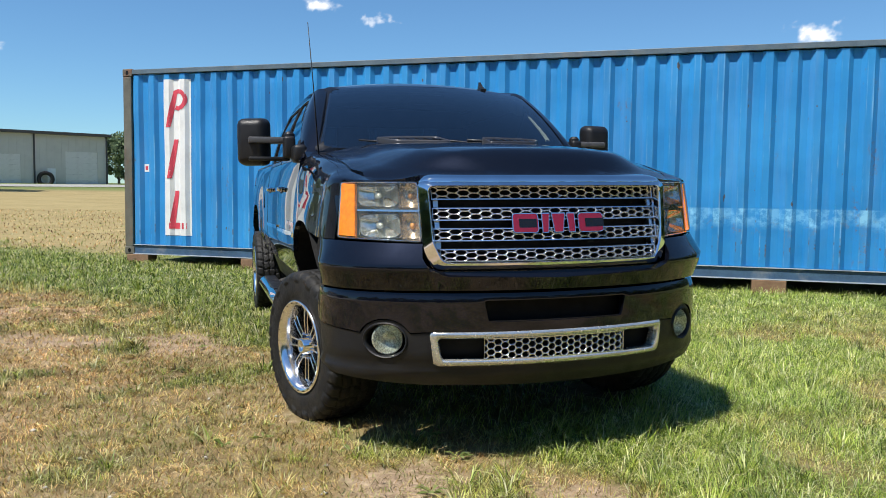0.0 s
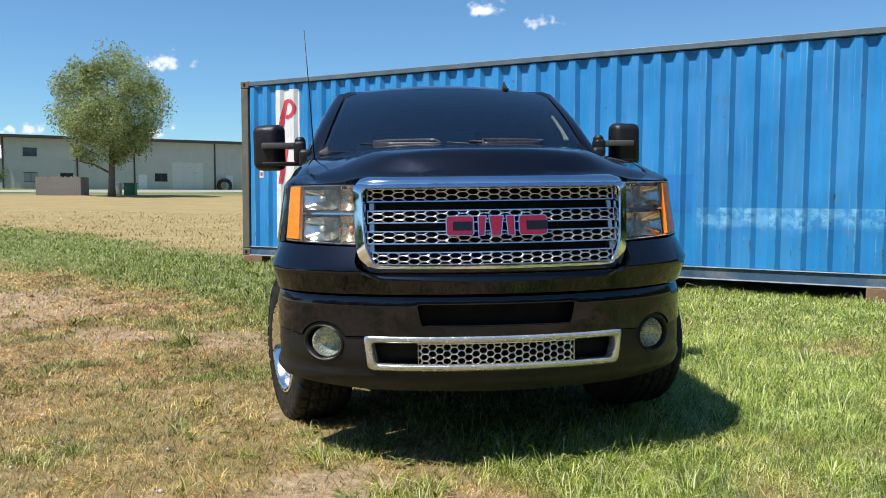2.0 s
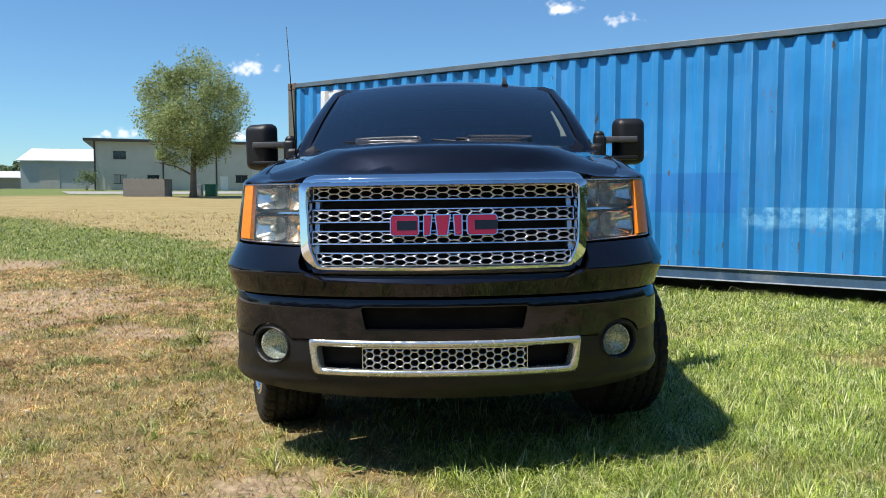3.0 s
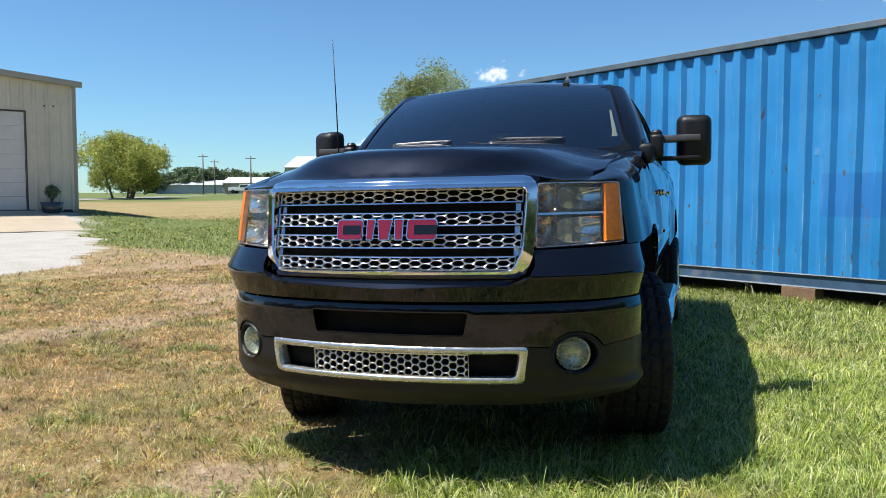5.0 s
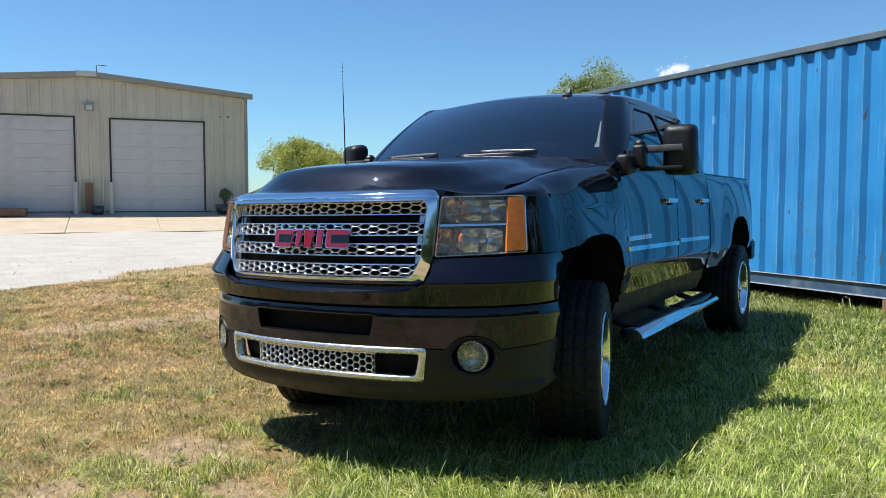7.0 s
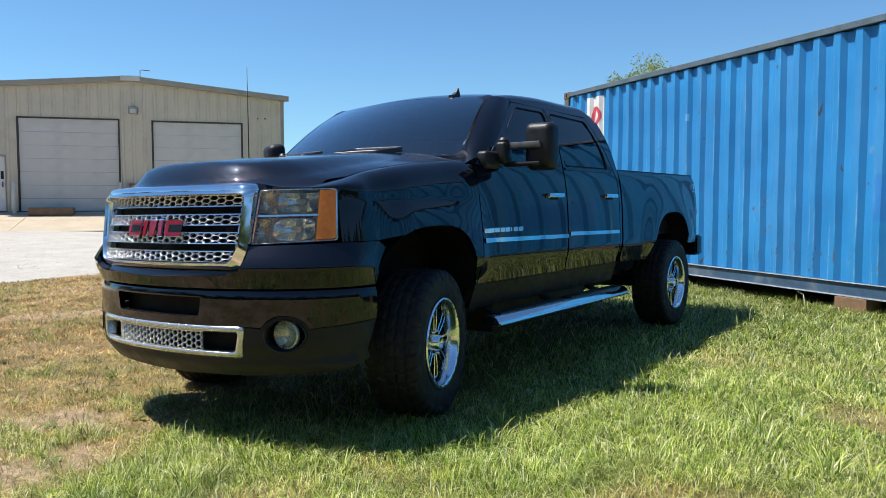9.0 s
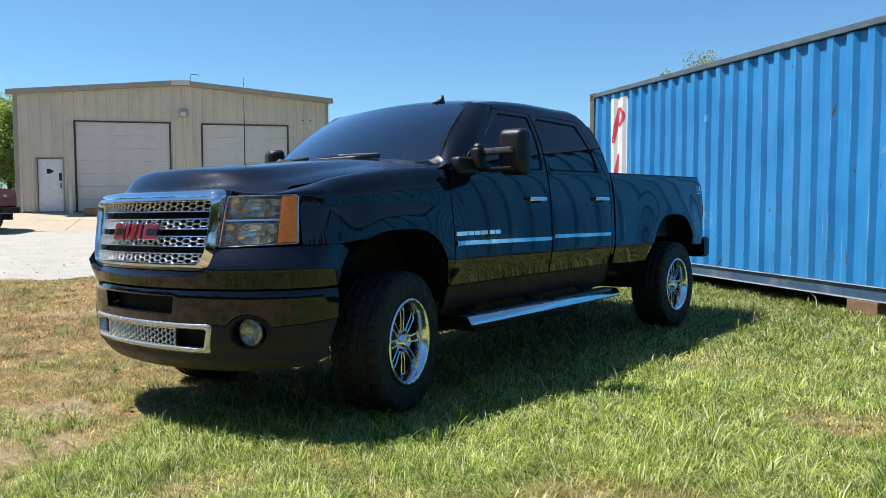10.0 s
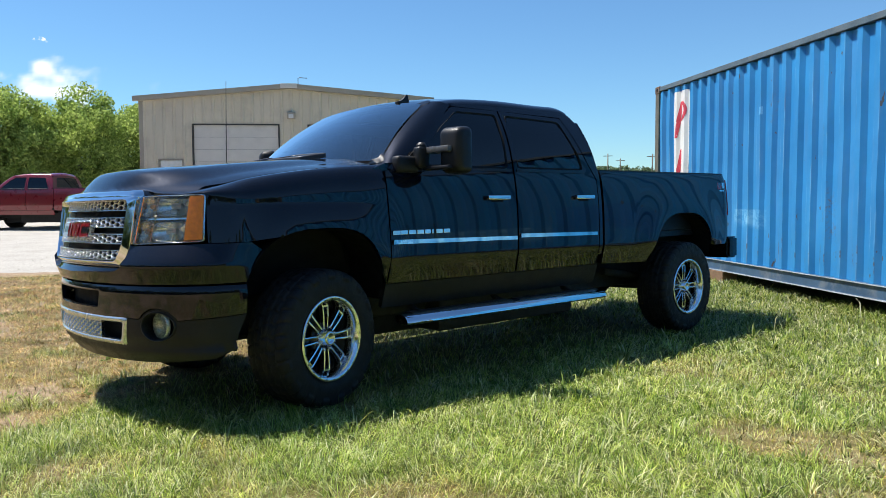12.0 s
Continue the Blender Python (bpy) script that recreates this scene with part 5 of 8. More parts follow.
def make_truck(name, m, paint, label, detail=True, steer=16.5):
    truck = empty(name, m, label, "pickup truck")
    make_front(truck, paint, detail)
    make_hood(truck, paint, detail)
    make_doors(truck, paint, detail)
    make_cab(truck, paint, detail)
    make_bed(truck, paint, detail)
    make_chassis(truck, detail)
    for s in (1, -1):
        if detail:
            tow_mirror(truck, s, detail)
        make_wheel("front_wheel", truck, pose(0.890 if s > 0 else -0.905, -0.035 if detail and s > 0 else 0.0, HUB_Z if s > 0 or not detail else HUB_Z - 0.030, 0, 0, steer + (-2.5 if s > 0 else 2.5)), CHROME, s)
        make_wheel("rear_wheel", truck, pose(s * 0.885, WHEELBASE, HUB_Z), CHROME, s)
    if detail:
        make_steps(truck)
        bm = tube([(-0.868, 0.298, 1.40), (-0.868, 0.30, 1.45)], [0.02, 0.012], 12)
        tube([(-0.868, 0.300, 1.45), (-0.89, 0.322, 1.85), (-0.915, 0.345, 2.23)], [0.0045, 0.0035, 0.0022], 6, bm)
        part("antenna", bm, BLACK_PLASTIC, truck, "thin black whip antenna")
        bm = bmesh.new()
        sec = [(1.02, 0.0, 0.018), (1.05, 0.012, 0.016), (1.075, 0.03, 0.011), (1.098, 0.058, 0.006), (1.112, 0.060, 0.005), (1.118, 0.02, 0.010), (1.122, 0.0, 0.012)]
        zr = roof(0.41, 1.08).z
        L = [bm.verts.new((0.41 - w, y, zr + h)) for y, h, w in sec]
        R = [bm.verts.new((0.41 + w, y, zr + h)) for y, h, w in sec]
        bm.faces.new(L)
        bm.faces.new(R[::-1])
        for i in range(len(sec) - 1):
            bm.faces.new((L[i], R[i], R[i + 1], L[i + 1]))
        box(0.39, 0.43, 1.015, 1.135, zr - 0.014, zr + 0.004, 0.003, bm)
        bmesh.ops.recalc_face_normals(bm, faces=bm.faces[:])
        part("roof_fin", bm, BLACK_PLASTIC, truck)
    return truck


PICKUP = make_truck("pickup_truck", pose(0.2120, 4.5710, 0.0, 0, -1.0, 16.96), BLACK_PAINT, "lifted black crew-cab pickup with chrome grille on grass")

# ---- ground ----
LOT = [(-8.6, 4.3), (-9.2, 6.0), (-10.6, 8.4), (-14.0, 11.0), (-22.4, 15.6), (-25.0, 17.0), (-30.0, 18.5), (-60.0, 8.0), (-70.0, -30.0), (-20.0, -30.0), (-13.0, -8.0), (-9.8, 1.8)]
HALL_O, HALL_D, HALL_N = np.array((-27.6, 11.5)), np.array((0.34, 0.9405)), np.array((0.9405, -0.34))   # the hall's front wall: a point, along it, out of it
HALL_Z = 0.80


def vnoise(x, y, f, seed=0):
    """Smooth noise on arrays, about -1 to 1."""
    x, y = np.asarray(x, float) * f + 31.7 * seed, np.asarray(y, float) * f - 17.3 * seed
    xi, yi = np.floor(x), np.floor(y)
    fx, fy = x - xi, y - yi
    fx, fy = fx * fx * (3 - 2 * fx), fy * fy * (3 - 2 * fy)

    def h(a, b):
        s = np.sin(a * 127.1 + b * 311.7 + seed * 74.7) * 43758.5453
        return (s - np.floor(s)) * 2 - 1
    return (h(xi, yi) * (1 - fx) + h(xi + 1, yi) * fx) * (1 - fy) + (h(xi, yi + 1) * (1 - fx) + h(xi + 1, yi + 1) * fx) * fy


def fbm(x, y, f, seed=0, n=4):
    return sum(vnoise(x, y, f * 2 ** k, seed + k) * 0.5 ** k for k in range(n)) / 1.6


def smooth01(a, b, x):
    t = np.clip((x - a) / (b - a), 0, 1)
    return t * t * (3 - 2 * t)


def ground_z(x, y):
    x, y = np.asarray(x, float), np.asarray(y, float)
    far_r = np.minimum(np.hypot(x, y - 4), 320.0)
    r = np.minimum(far_r, 105.0)
    bearing = np.degrees(np.arctan2(-x, y))
    z = 0.006 * r + 0.00013 * r * r * (1 - 0.415 * smooth01(43, 54, bearing)) + 0.009 * (far_r - r)
    z = z * smooth01(0, 6, r)
    # raised pad of the hall
    a, b = (x - HALL_O[0]) * HALL_D[0] + (y - HALL_O[1]) * HALL_D[1], (x - HALL_O[0]) * HALL_N[0] + (y - HALL_O[1]) * HALL_N[1]
    d = np.hypot(np.maximum(0, np.maximum(-7 - a, a - 6.6)), np.maximum(0, np.maximum(b, -22 - b)))
    z = np.maximum(z, HALL_Z - 0.02 - 0.13 * d)
    # the ground rises a little under the driver's side of the truck
    u = (x - 0.212) * 0.9565 + (y - 4.571) * 0.2917
    z = z + 0.026 * smooth01(-0.7, 0.8, u) * smooth01(5.0, 2.5, r)
    return z + 0.012 * fbm(x, y, 1.1, 3) * smooth01(40, 10, r) + 0.006 * vnoise(x, y, 5.0, 9) * smooth01(14, 7, r)


def lot_mask(x, y):
    x, y = np.asarray(x, float), np.asarray(y, float)
    xx, yy = x + 0.55 * fbm(x, y, 0.8, 5), y + 0.55 * fbm(x, y, 0.8, 6)
    m = np.zeros(x.shape, bool)
    pts = LOT
    for (x0, y0), (x1, y1) in zip(pts, pts[1:] + pts[:1]):
        if y0 == y1:
            continue
        m ^= ((y0 > yy) != (y1 > yy)) & (xx < (x1 - x0) * (yy - y0) / (y1 - y0) + x0)
    return m.astype(float)


def hay_mask(x, y):
    """1 on the cut hay field beyond the green strip."""
    w = 0.9 * fbm(x, y, 0.45, 11) + 0.5 * fbm(x, y, 1.9, 13)
    r, bearing = np.hypot(x, y), np.degrees(np.arctan2(-x, y))
    ahead = smooth01(-0.8, 1.2, y - (9.3 - 0.69 * x) + 1.6 * w) * smooth01(-4, -8, x)
    across = smooth01(-2.0, 2.5, r - 37.0 + 3.0 * w) * smooth01(36, 44, bearing) * smooth01(76, 66, bearing)
    return np.maximum(ahead, across) * smooth01(84, 70, r)


def dry_mask(x, y):
    """1 where the grass is parched."""
    x, y = np.asarray(x, float), np.asarray(y, float)
    w = 0.9 * fbm(x, y, 0.45, 11) + 0.5 * fbm(x, y, 1.9, 13)
    # bare patch in front of the truck, on its passenger's side, reaching the gravel
    edge = np.interp(x, [-12, -9, -6, -3.6, -2.0, -1.0, 0.2, 1.0, 1.6], [12.0, 11.4, 10.0, 8.4, 7.2, 6.0, 4.3, 3.2, 1.6])
    near = smooth01(0.45, -0.7, (y - edge) + 0.9 * w)
    near = near * (0.66 + 0.22 * smooth01(-1.0, -3.5, x) + 0.12 * smooth01(-0.30, 0.10, fbm(x, y, 1.1, 21))) * (1 - (0.62 - 0.34 * smooth01(-2.0, -4.5, x)) * smooth01(0.12, 0.36, fbm(x, y, 2.3, 25)))
    # hay field beyond the green strip
    far = hay_mask(x, y)
    # thin strawy places in the lush grass
    thin_ = (0.50 + 0.25 * smooth01(4.5, 3.0, y)) * smooth01(-0.04 - 0.30 * smooth01(4.8, 2.8, y), 0.28, fbm(x, y, 1.0, 33)) * smooth01(0.2, 1.2, x) * smooth01(9.0, 6.5, y)
    return np.clip(np.maximum(np.maximum(near, far), thin_), 0, 1)


def bare_mask(x, y):
    """1 where trodden soil lies open in the parched patch."""
    x, y = np.asarray(x, float), np.asarray(y, float)
    return smooth01(0.10, 0.42, fbm(x, y, 0.85, 91)) * smooth01(0.35, 0.7, dry_mask(x, y))


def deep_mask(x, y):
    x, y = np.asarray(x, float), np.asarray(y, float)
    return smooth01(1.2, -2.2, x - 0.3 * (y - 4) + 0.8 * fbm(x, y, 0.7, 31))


def axis_steps(a, b, fine0, fine1, step, grow=1.13):
    v = list(np.arange(fine0, fine1 + 1e-6, step))
    s = step
    while v[-1] < b:
        s *= grow
        v.append(v[-1] + s)
    s = step
    low = [fine0]
    while low[-1] > a:
        s *= grow
        low.append(low[-1] - s)
    return np.array(low[:0:-1] + v)


gx, gy = axis_steps(-2600, 2600, -12, 8.5, 0.11), axis_steps(-2600, 2600, 0.0, 14, 0.11)
GX, GY = np.meshgrid(gx, gy)
GZ = ground_z(GX, GY)
gv = np.stack([GX.ravel(), GY.ravel(), GZ.ravel()], 1)
nx, ny = len(gx), len(gy)
ii, jj = np.meshgrid(np.arange(nx - 1), np.arange(ny - 1))
k0 = (jj * nx + ii).ravel()
gf = np.stack([k0, k0 + 1, k0 + nx + 1, k0 + nx], 1)


def attribute(me, name, values):
    at = me.attributes.new(name, "FLOAT", "POINT")
    at.data.foreach_set("value", np.ascontiguousarray(values, dtype=np.float32).ravel())


def attr(nt, name):
    n = nt.nodes.new("ShaderNodeAttribute")
    n.attribute_name = name
    return n.outputs["Fac"]


def ground_material():
    m, nt, out = material("meadow_ground")
    b = node(nt, "ShaderNodeBsdfPrincipled", Roughness=0.95)
    b.inputs["Specular IOR Level"].default_value = 0.15
    big, mid, fine = noise_tex(nt, 0.35, 6.0, 0.6), noise_tex(nt, 3.0, 6.0, 0.65), noise_tex(nt, 38.0, 5.0, 0.7)
    straw = noise_tex(nt, 90.0, 3.0, 0.6, stretch=(1.0, 0.35, 1.0))
    thatch = mixcol(nt, 0.6, ramp(nt, mid, [(0.3, (0.07, 0.08, 0.02)), (0.7, (0.18, 0.17, 0.06))]), ramp(nt, fine, [(0.35, (0.03, 0.035, 0.01)), (0.65, (0.22, 0.23, 0.08))]))
    green = mixcol(nt, 0.5, ramp(nt, mid, [(0.3, (0.12, 0.16, 0.04)), (0.7, (0.24, 0.28, 0.09))]), ramp(nt, fine, [(0.3, (0.09, 0.12, 0.03)), (0.7, (0.28, 0.31, 0.11))]))
    dirt = mixcol(nt, 0.5, ramp(nt, mid, [(0.30, (0.11, 0.064, 0.032)), (0.5, (0.32, 0.205, 0.105)), (0.68, (0.60, 0.46, 0.31))]), ramp(nt, straw, [(0.35, (0.08, 0.052, 0.024)), (0.6, (0.46, 0.36, 0.19))]))
    dirt = mixcol(nt, 0.45, dirt, ramp(nt, noise_tex(nt, 9.0, 6.0, 0.7), [(0.36, (0.06, 0.045, 0.02)), (0.52, (0.25, 0.16, 0.08)), (0.66, (0.58, 0.47, 0.33))]))
    field = mixcol(nt, 0.5, ramp(nt, big, [(0.35, (0.25, 0.19, 0.085)), (0.65, (0.34, 0.27, 0.13))]), ramp(nt, noise_tex(nt, 1.6, 7.0, 0.7, stretch=(1, 2.2, 1)), [(0.3, (0.16, 0.135, 0.055)), (0.7, (0.38, 0.30, 0.15))]))
    stone = mixcol(nt, 0.5, ramp(nt, noise_tex(nt, 1.2, 6.0, 0.6), [(0.3, (0.31, 0.28, 0.235)), (0.7, (0.47, 0.44, 0.385))]), ramp(nt, noise_tex(nt, 26.0, 4.0, 0.7), [(0.3, (0.22, 0.20, 0.18)), (0.65, (0.56, 0.54, 0.5))]))
    col = mixcol(nt, attr(nt, "dry"), mixcol(nt, attr(nt, "thatch"), green, thatch), dirt)
    bare = mixcol(nt, 0.5, ramp(nt, noise_tex(nt, 14.0, 6.0, 0.7), [(0.34, (0.13, 0.085, 0.05)), (0.5, (0.31, 0.215, 0.135)), (0.66, (0.52, 0.41, 0.29))]), ramp(nt, noise_tex(nt, 60.0, 4.0, 0.7), [(0.35, (0.12, 0.08, 0.045)), (0.6, (0.46, 0.35, 0.24))]))
    col = mixcol(nt, attr(nt, "bare"), col, bare)
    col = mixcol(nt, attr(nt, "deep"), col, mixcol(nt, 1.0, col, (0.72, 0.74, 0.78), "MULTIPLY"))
    col = mixcol(nt, attr(nt, "field"), col, field)
    col = mixcol(nt, attr(nt, "lot"), col, stone)
    nt.links.new(col, b.inputs["Base Color"])
    bp = node(nt, "ShaderNodeBump", Strength=0.6, Distance=0.02)
    nt.links.new(fine, bp.inputs["Height"])
    nt.links.new(bp.outputs[0], b.inputs["Normal"])
    nt.links.new(b.outputs[0], out.inputs[0])
    return m


GROUND = ground_material()
me = arrays_mesh("ground", gv, gf, GROUND)
me.polygons.foreach_set("use_smooth", [True] * len(gf))
far_field = hay_mask(GX, GY)
attribute(me, "dry", dry_mask(GX, GY))
attribute(me, "bare", bare_mask(GX, GY))
attribute(me, "field", far_field)
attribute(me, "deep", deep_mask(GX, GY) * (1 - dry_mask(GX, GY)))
attribute(me, "thatch", smooth01(10.0, 5.5, np.hypot(GX - 2.0, GY - 3.5)))
attribute(me, "lot", lot_mask(GX, GY))
tagged(new("ground", me), "uneven meadow with green grass, parched earth and gravel", "ground", kind="structure")

# ---- shipping container ----
BOX_A = -17.08
BOX_M = pose(-5.05, 12.44, 0.225, 0, 0, BOX_A)


def container_blue():
    m, nt, out = material("container_blue")
    b = node(nt, "ShaderNodeBsdfPrincipled", Roughness=0.5)
    big = noise_tex(nt, 0.7, 6.0, 0.6)
    drip = noise_tex(nt, 3.0, 6.0, 0.7, stretch=(2.4, 2.4, 0.16))
    fine = noise_tex(nt, 24.0, 5.0, 0.7)
    base = ramp(nt, big, [(0.3, (0.014, 0.195, 0.48)), (0.7, (0.034, 0.29, 0.63))])
    col = mixcol(nt, ramp(nt, drip, [(0.5, (0, 0, 0)), (0.78, (0.5, 0.5, 0.5))]), base, (0.11, 0.27, 0.50))
    scab = nt.nodes.new("ShaderNodeMath")
    scab.operation = "MULTIPLY"
    nt.links.new(ramp(nt, noise_tex(nt, 1.1, 8.0, 0.7, stretch=(1.6, 1.6, 0.5)), [(0.60, (0, 0, 0)), (0.70, (0.8, 0.8, 0.8))]), scab.inputs[0])
    nt.links.new(ramp(nt, fine, [(0.5, (0, 0, 0)), (0.62, (1, 1, 1))]), scab.inputs[1])
    col = mixcol(nt, scab.outputs[0], col, (0.17, 0.105, 0.075))
    # scuffed ridge edges and a rubbed band along the lower third
    tc = nt.nodes.new("ShaderNodeTexCoord")
    xyz = nt.nodes.new("ShaderNodeSeparateXYZ")
    nt.links.new(tc.outputs["Object"], xyz.inputs[0])
    t = calc(nt, "FRACT", calc(nt, "DIVIDE", calc(nt, "ADD", xyz.outputs[0], 10 * PITCH - 0.20), PITCH))
    near_edge = calc(nt, "ABSOLUTE", calc(nt, "SUBTRACT", calc(nt, "ABSOLUTE", calc(nt, "SUBTRACT", t, 0.13)), 0.13))
    edge = ramp(nt, near_edge, [(0.0, (1, 1, 1)), (0.055, (0, 0, 0))])
    wear = ramp(nt, noise_tex(nt, 5.0, 7.0, 0.7, stretch=(1.2, 1.2, 0.22)), [(0.49, (0, 0, 0)), (0.62, (0.9, 0.9, 0.9))])
    lower = ramp(nt, calc(nt, "MULTIPLY", xyz.outputs[2], 0.3), [(0.1, (1, 1, 1)), (0.75, (0.6, 0.6, 0.6))])
    tone = ramp(nt, noise_tex(nt, 2.0, 3.0), [(0.32, (0.17, 0.12, 0.09)), (0.45, (0.13, 0.38, 0.66)), (0.65, (0.26, 0.48, 0.70))])
    col = mixcol(nt, calc(nt, "MULTIPLY", calc(nt, "MULTIPLY", edge, wear), lower), col, tone)
    ridge = ramp(nt, calc(nt, "ABSOLUTE", calc(nt, "SUBTRACT", t, 0.13)), [(0.16, (1, 1, 1)), (0.24, (0.55, 0.55, 0.55))])
    wob = calc(nt, "MULTIPLY", calc(nt, "SUBTRACT", noise_tex(nt, 2.4, 5.0, 0.6), 0.5), 0.30)
    zz = calc(nt, "ADD", xyz.outputs[2], wob)
    band = calc(nt, "MULTIPLY", ramp(nt, xyz.outputs[2], [(0.875, (1, 1, 1)), (0.890, (0, 0, 0))]), ramp(nt, zz, [(0.62, (0, 0, 0)), (0.72, (1, 1, 1))]))
    far_end = ramp(nt, calc(nt, "MULTIPLY", xyz.outputs[0], 0.1), [(0.735, (0, 0, 0)), (0.755, (1, 1, 1))])
    near_end = calc(nt, "MULTIPLY", ramp(nt, calc(nt, "MULTIPLY", xyz.outputs[0], 0.1), [(0.265, (0, 0, 0)), (0.28, (1, 1, 1))]), ramp(nt, calc(nt, "MULTIPLY", xyz.outputs[0], 0.1), [(0.335, (1, 1, 1)), (0.35, (0, 0, 0))]))
    band = calc(nt, "MULTIPLY", calc(nt, "MULTIPLY", band, calc(nt, "MAXIMUM", far_end, near_end)), ridge)
    band = calc(nt, "MULTIPLY", band, ramp(nt, noise_tex(nt, 7.0, 6.0, 0.7), [(0.42, (0.08, 0.08, 0.08)), (0.58, (0.85, 0.85, 0.85))]))
    # a darker repainted patch
    patch = calc(nt, "MULTIPLY", ramp(nt, calc(nt, "MULTIPLY", xyz.outputs[0], 0.1), [(0.628, (0, 0, 0)), (0.634, (1, 1, 1))]), ramp(nt, calc(nt, "MULTIPLY", xyz.outputs[0], 0.1), [(0.735, (1, 1, 1)), (0.739, (0, 0, 0))]))
    patch = calc(nt, "MULTIPLY", patch, calc(nt, "MULTIPLY", ramp(nt, calc(nt, "MULTIPLY", xyz.outputs[2], 0.5), [(0.40, (0, 0, 0)), (0.41, (1, 1, 1))]), ramp(nt, calc(nt, "MULTIPLY", xyz.outputs[2], 0.5), [(0.64, (1, 1, 1)), (0.65, (0, 0, 0))])))
    col = mixcol(nt, calc(nt, "MULTIPLY", patch, 0.42), col, (0.022, 0.13, 0.46))
    col = mixcol(nt, band, col, (0.26, 0.60, 0.84))
    # chipped, rusty dents low on the ridges
    low_z = calc(nt, "MULTIPLY", ramp(nt, zz, [(0.28, (0, 0, 0)), (0.36, (1, 1, 1))]), ramp(nt, zz, [(0.44, (1, 1, 1)), (0.54, (0, 0, 0))]))
    dent = calc(nt, "MULTIPLY", calc(nt, "MULTIPLY", low_z, edge), ramp(nt, noise_tex(nt, 8.0, 4.0, 0.6), [(0.50, (0, 0, 0)), (0.58, (1, 1, 1))]))
    col = mixcol(nt, dent, col, (0.10, 0.075, 0.06))
    rust = calc(nt, "MULTIPLY", ramp(nt, zz, [(0.50, (0, 0, 0)), (0.58, (1, 1, 1))]), ramp(nt, zz, [(0.68, (1, 1, 1)), (0.80, (0, 0, 0))]))
    rust = calc(nt, "MULTIPLY", calc(nt, "MULTIPLY", rust, far_end), ramp(nt, noise_tex(nt, 9.0, 7.0, 0.75), [(0.56, (0, 0, 0)), (0.68, (0.45, 0.45, 0.45))]))
    col = mixcol(nt, rust, col, (0.22, 0.14, 0.07))
    chips = ramp(nt, noise_tex(nt, 13.0, 2.0, 0.5, stretch=(1.0, 1.0, 0.45)), [(0.735, (0, 0, 0)), (0.76, (1, 1, 1))])
    col = mixcol(nt, chips, col, (0.10, 0.10, 0.11))
    nt.links.new(col, b.inputs["Base Color"])
    nt.links.new(ramp(nt, drip, [(0.3, (0.38,) * 3), (0.7, (0.62,) * 3)]), b.inputs["Roughness"])
    bp = node(nt, "ShaderNodeBump", Strength=0.25, Distance=0.02)
    nt.links.new(noise_tex(nt, 2.2, 4.0, 0.6), bp.inputs["Height"])
    nt.links.new(bp.outputs[0], b.inputs["Normal"])
    nt.links.new(b.outputs[0], out.inputs[0])
    return m


PITCH, DEEP = 0.278, 0.045
BOX_BLUE = container_blue()
BOX_FADED = surface("faded_blue_paint", (0.10, 0.34, 0.62), 0.55, var=0.3, scale=5, dirt=(0.02, 0.18, 0.5), dirt_amount=0.9)
BOX_POST = surface("weathered_post_steel", (0.12, 0.115, 0.09), 0.6, 0.0, var=0.35, scale=5, dirt=(0.20, 0.085, 0.04), dirt_amount=0.9)
BOX_RAIL = surface("grey_blue_rail", (0.10, 0.14, 0.17), 0.5, var=0.3, scale=4, dirt=(0.2, 0.19, 0.17), dirt_amount=0.7)
BOX_RAIL_LOW = surface("lower_rail_steel", (0.05, 0.10, 0.17), 0.45, var=0.3, scale=4, dirt=(0.3, 0.3, 0.29), dirt_amount=0.6)
BOX_EDGE = surface("rubbed_pale_edge", (0.46, 0.50, 0.54), 0.5, var=0.3, scale=3, dirt=(0.10, 0.14, 0.2), dirt_amount=0.8)
BLOCK_WOOD = surface("timber_block", (0.22, 0.13, 0.075), 0.85, var=0.3, scale=9, bump=0.3)


def wave(x):
    """How far the corrugated sheet lies inside its outermost face, at x along the wall."""
    t = ((x - 0.20) / PITCH) % 1.0
    if t < 0.28 or t > 0.98:
        return 0.0
    if t < 0.48:
        return DEEP * (t - 0.28) / 0.20
    if t < 0.78:
        return DEEP
    return DEEP * (1 - (t - 0.78) / 0.20)


def wave_xs(x0, x1):
    xs = {x0, x1}
    k = math.floor((x0 - 0.20) / PITCH) - 1
    while 0.20 + k * PITCH < x1:
        for t in (0.28, 0.48, 0.78, 0.98):
            x = 0.20 + (k + t) * PITCH
            if x0 < x < x1:
                xs.add(x)
        k += 1
    return sorted(xs)


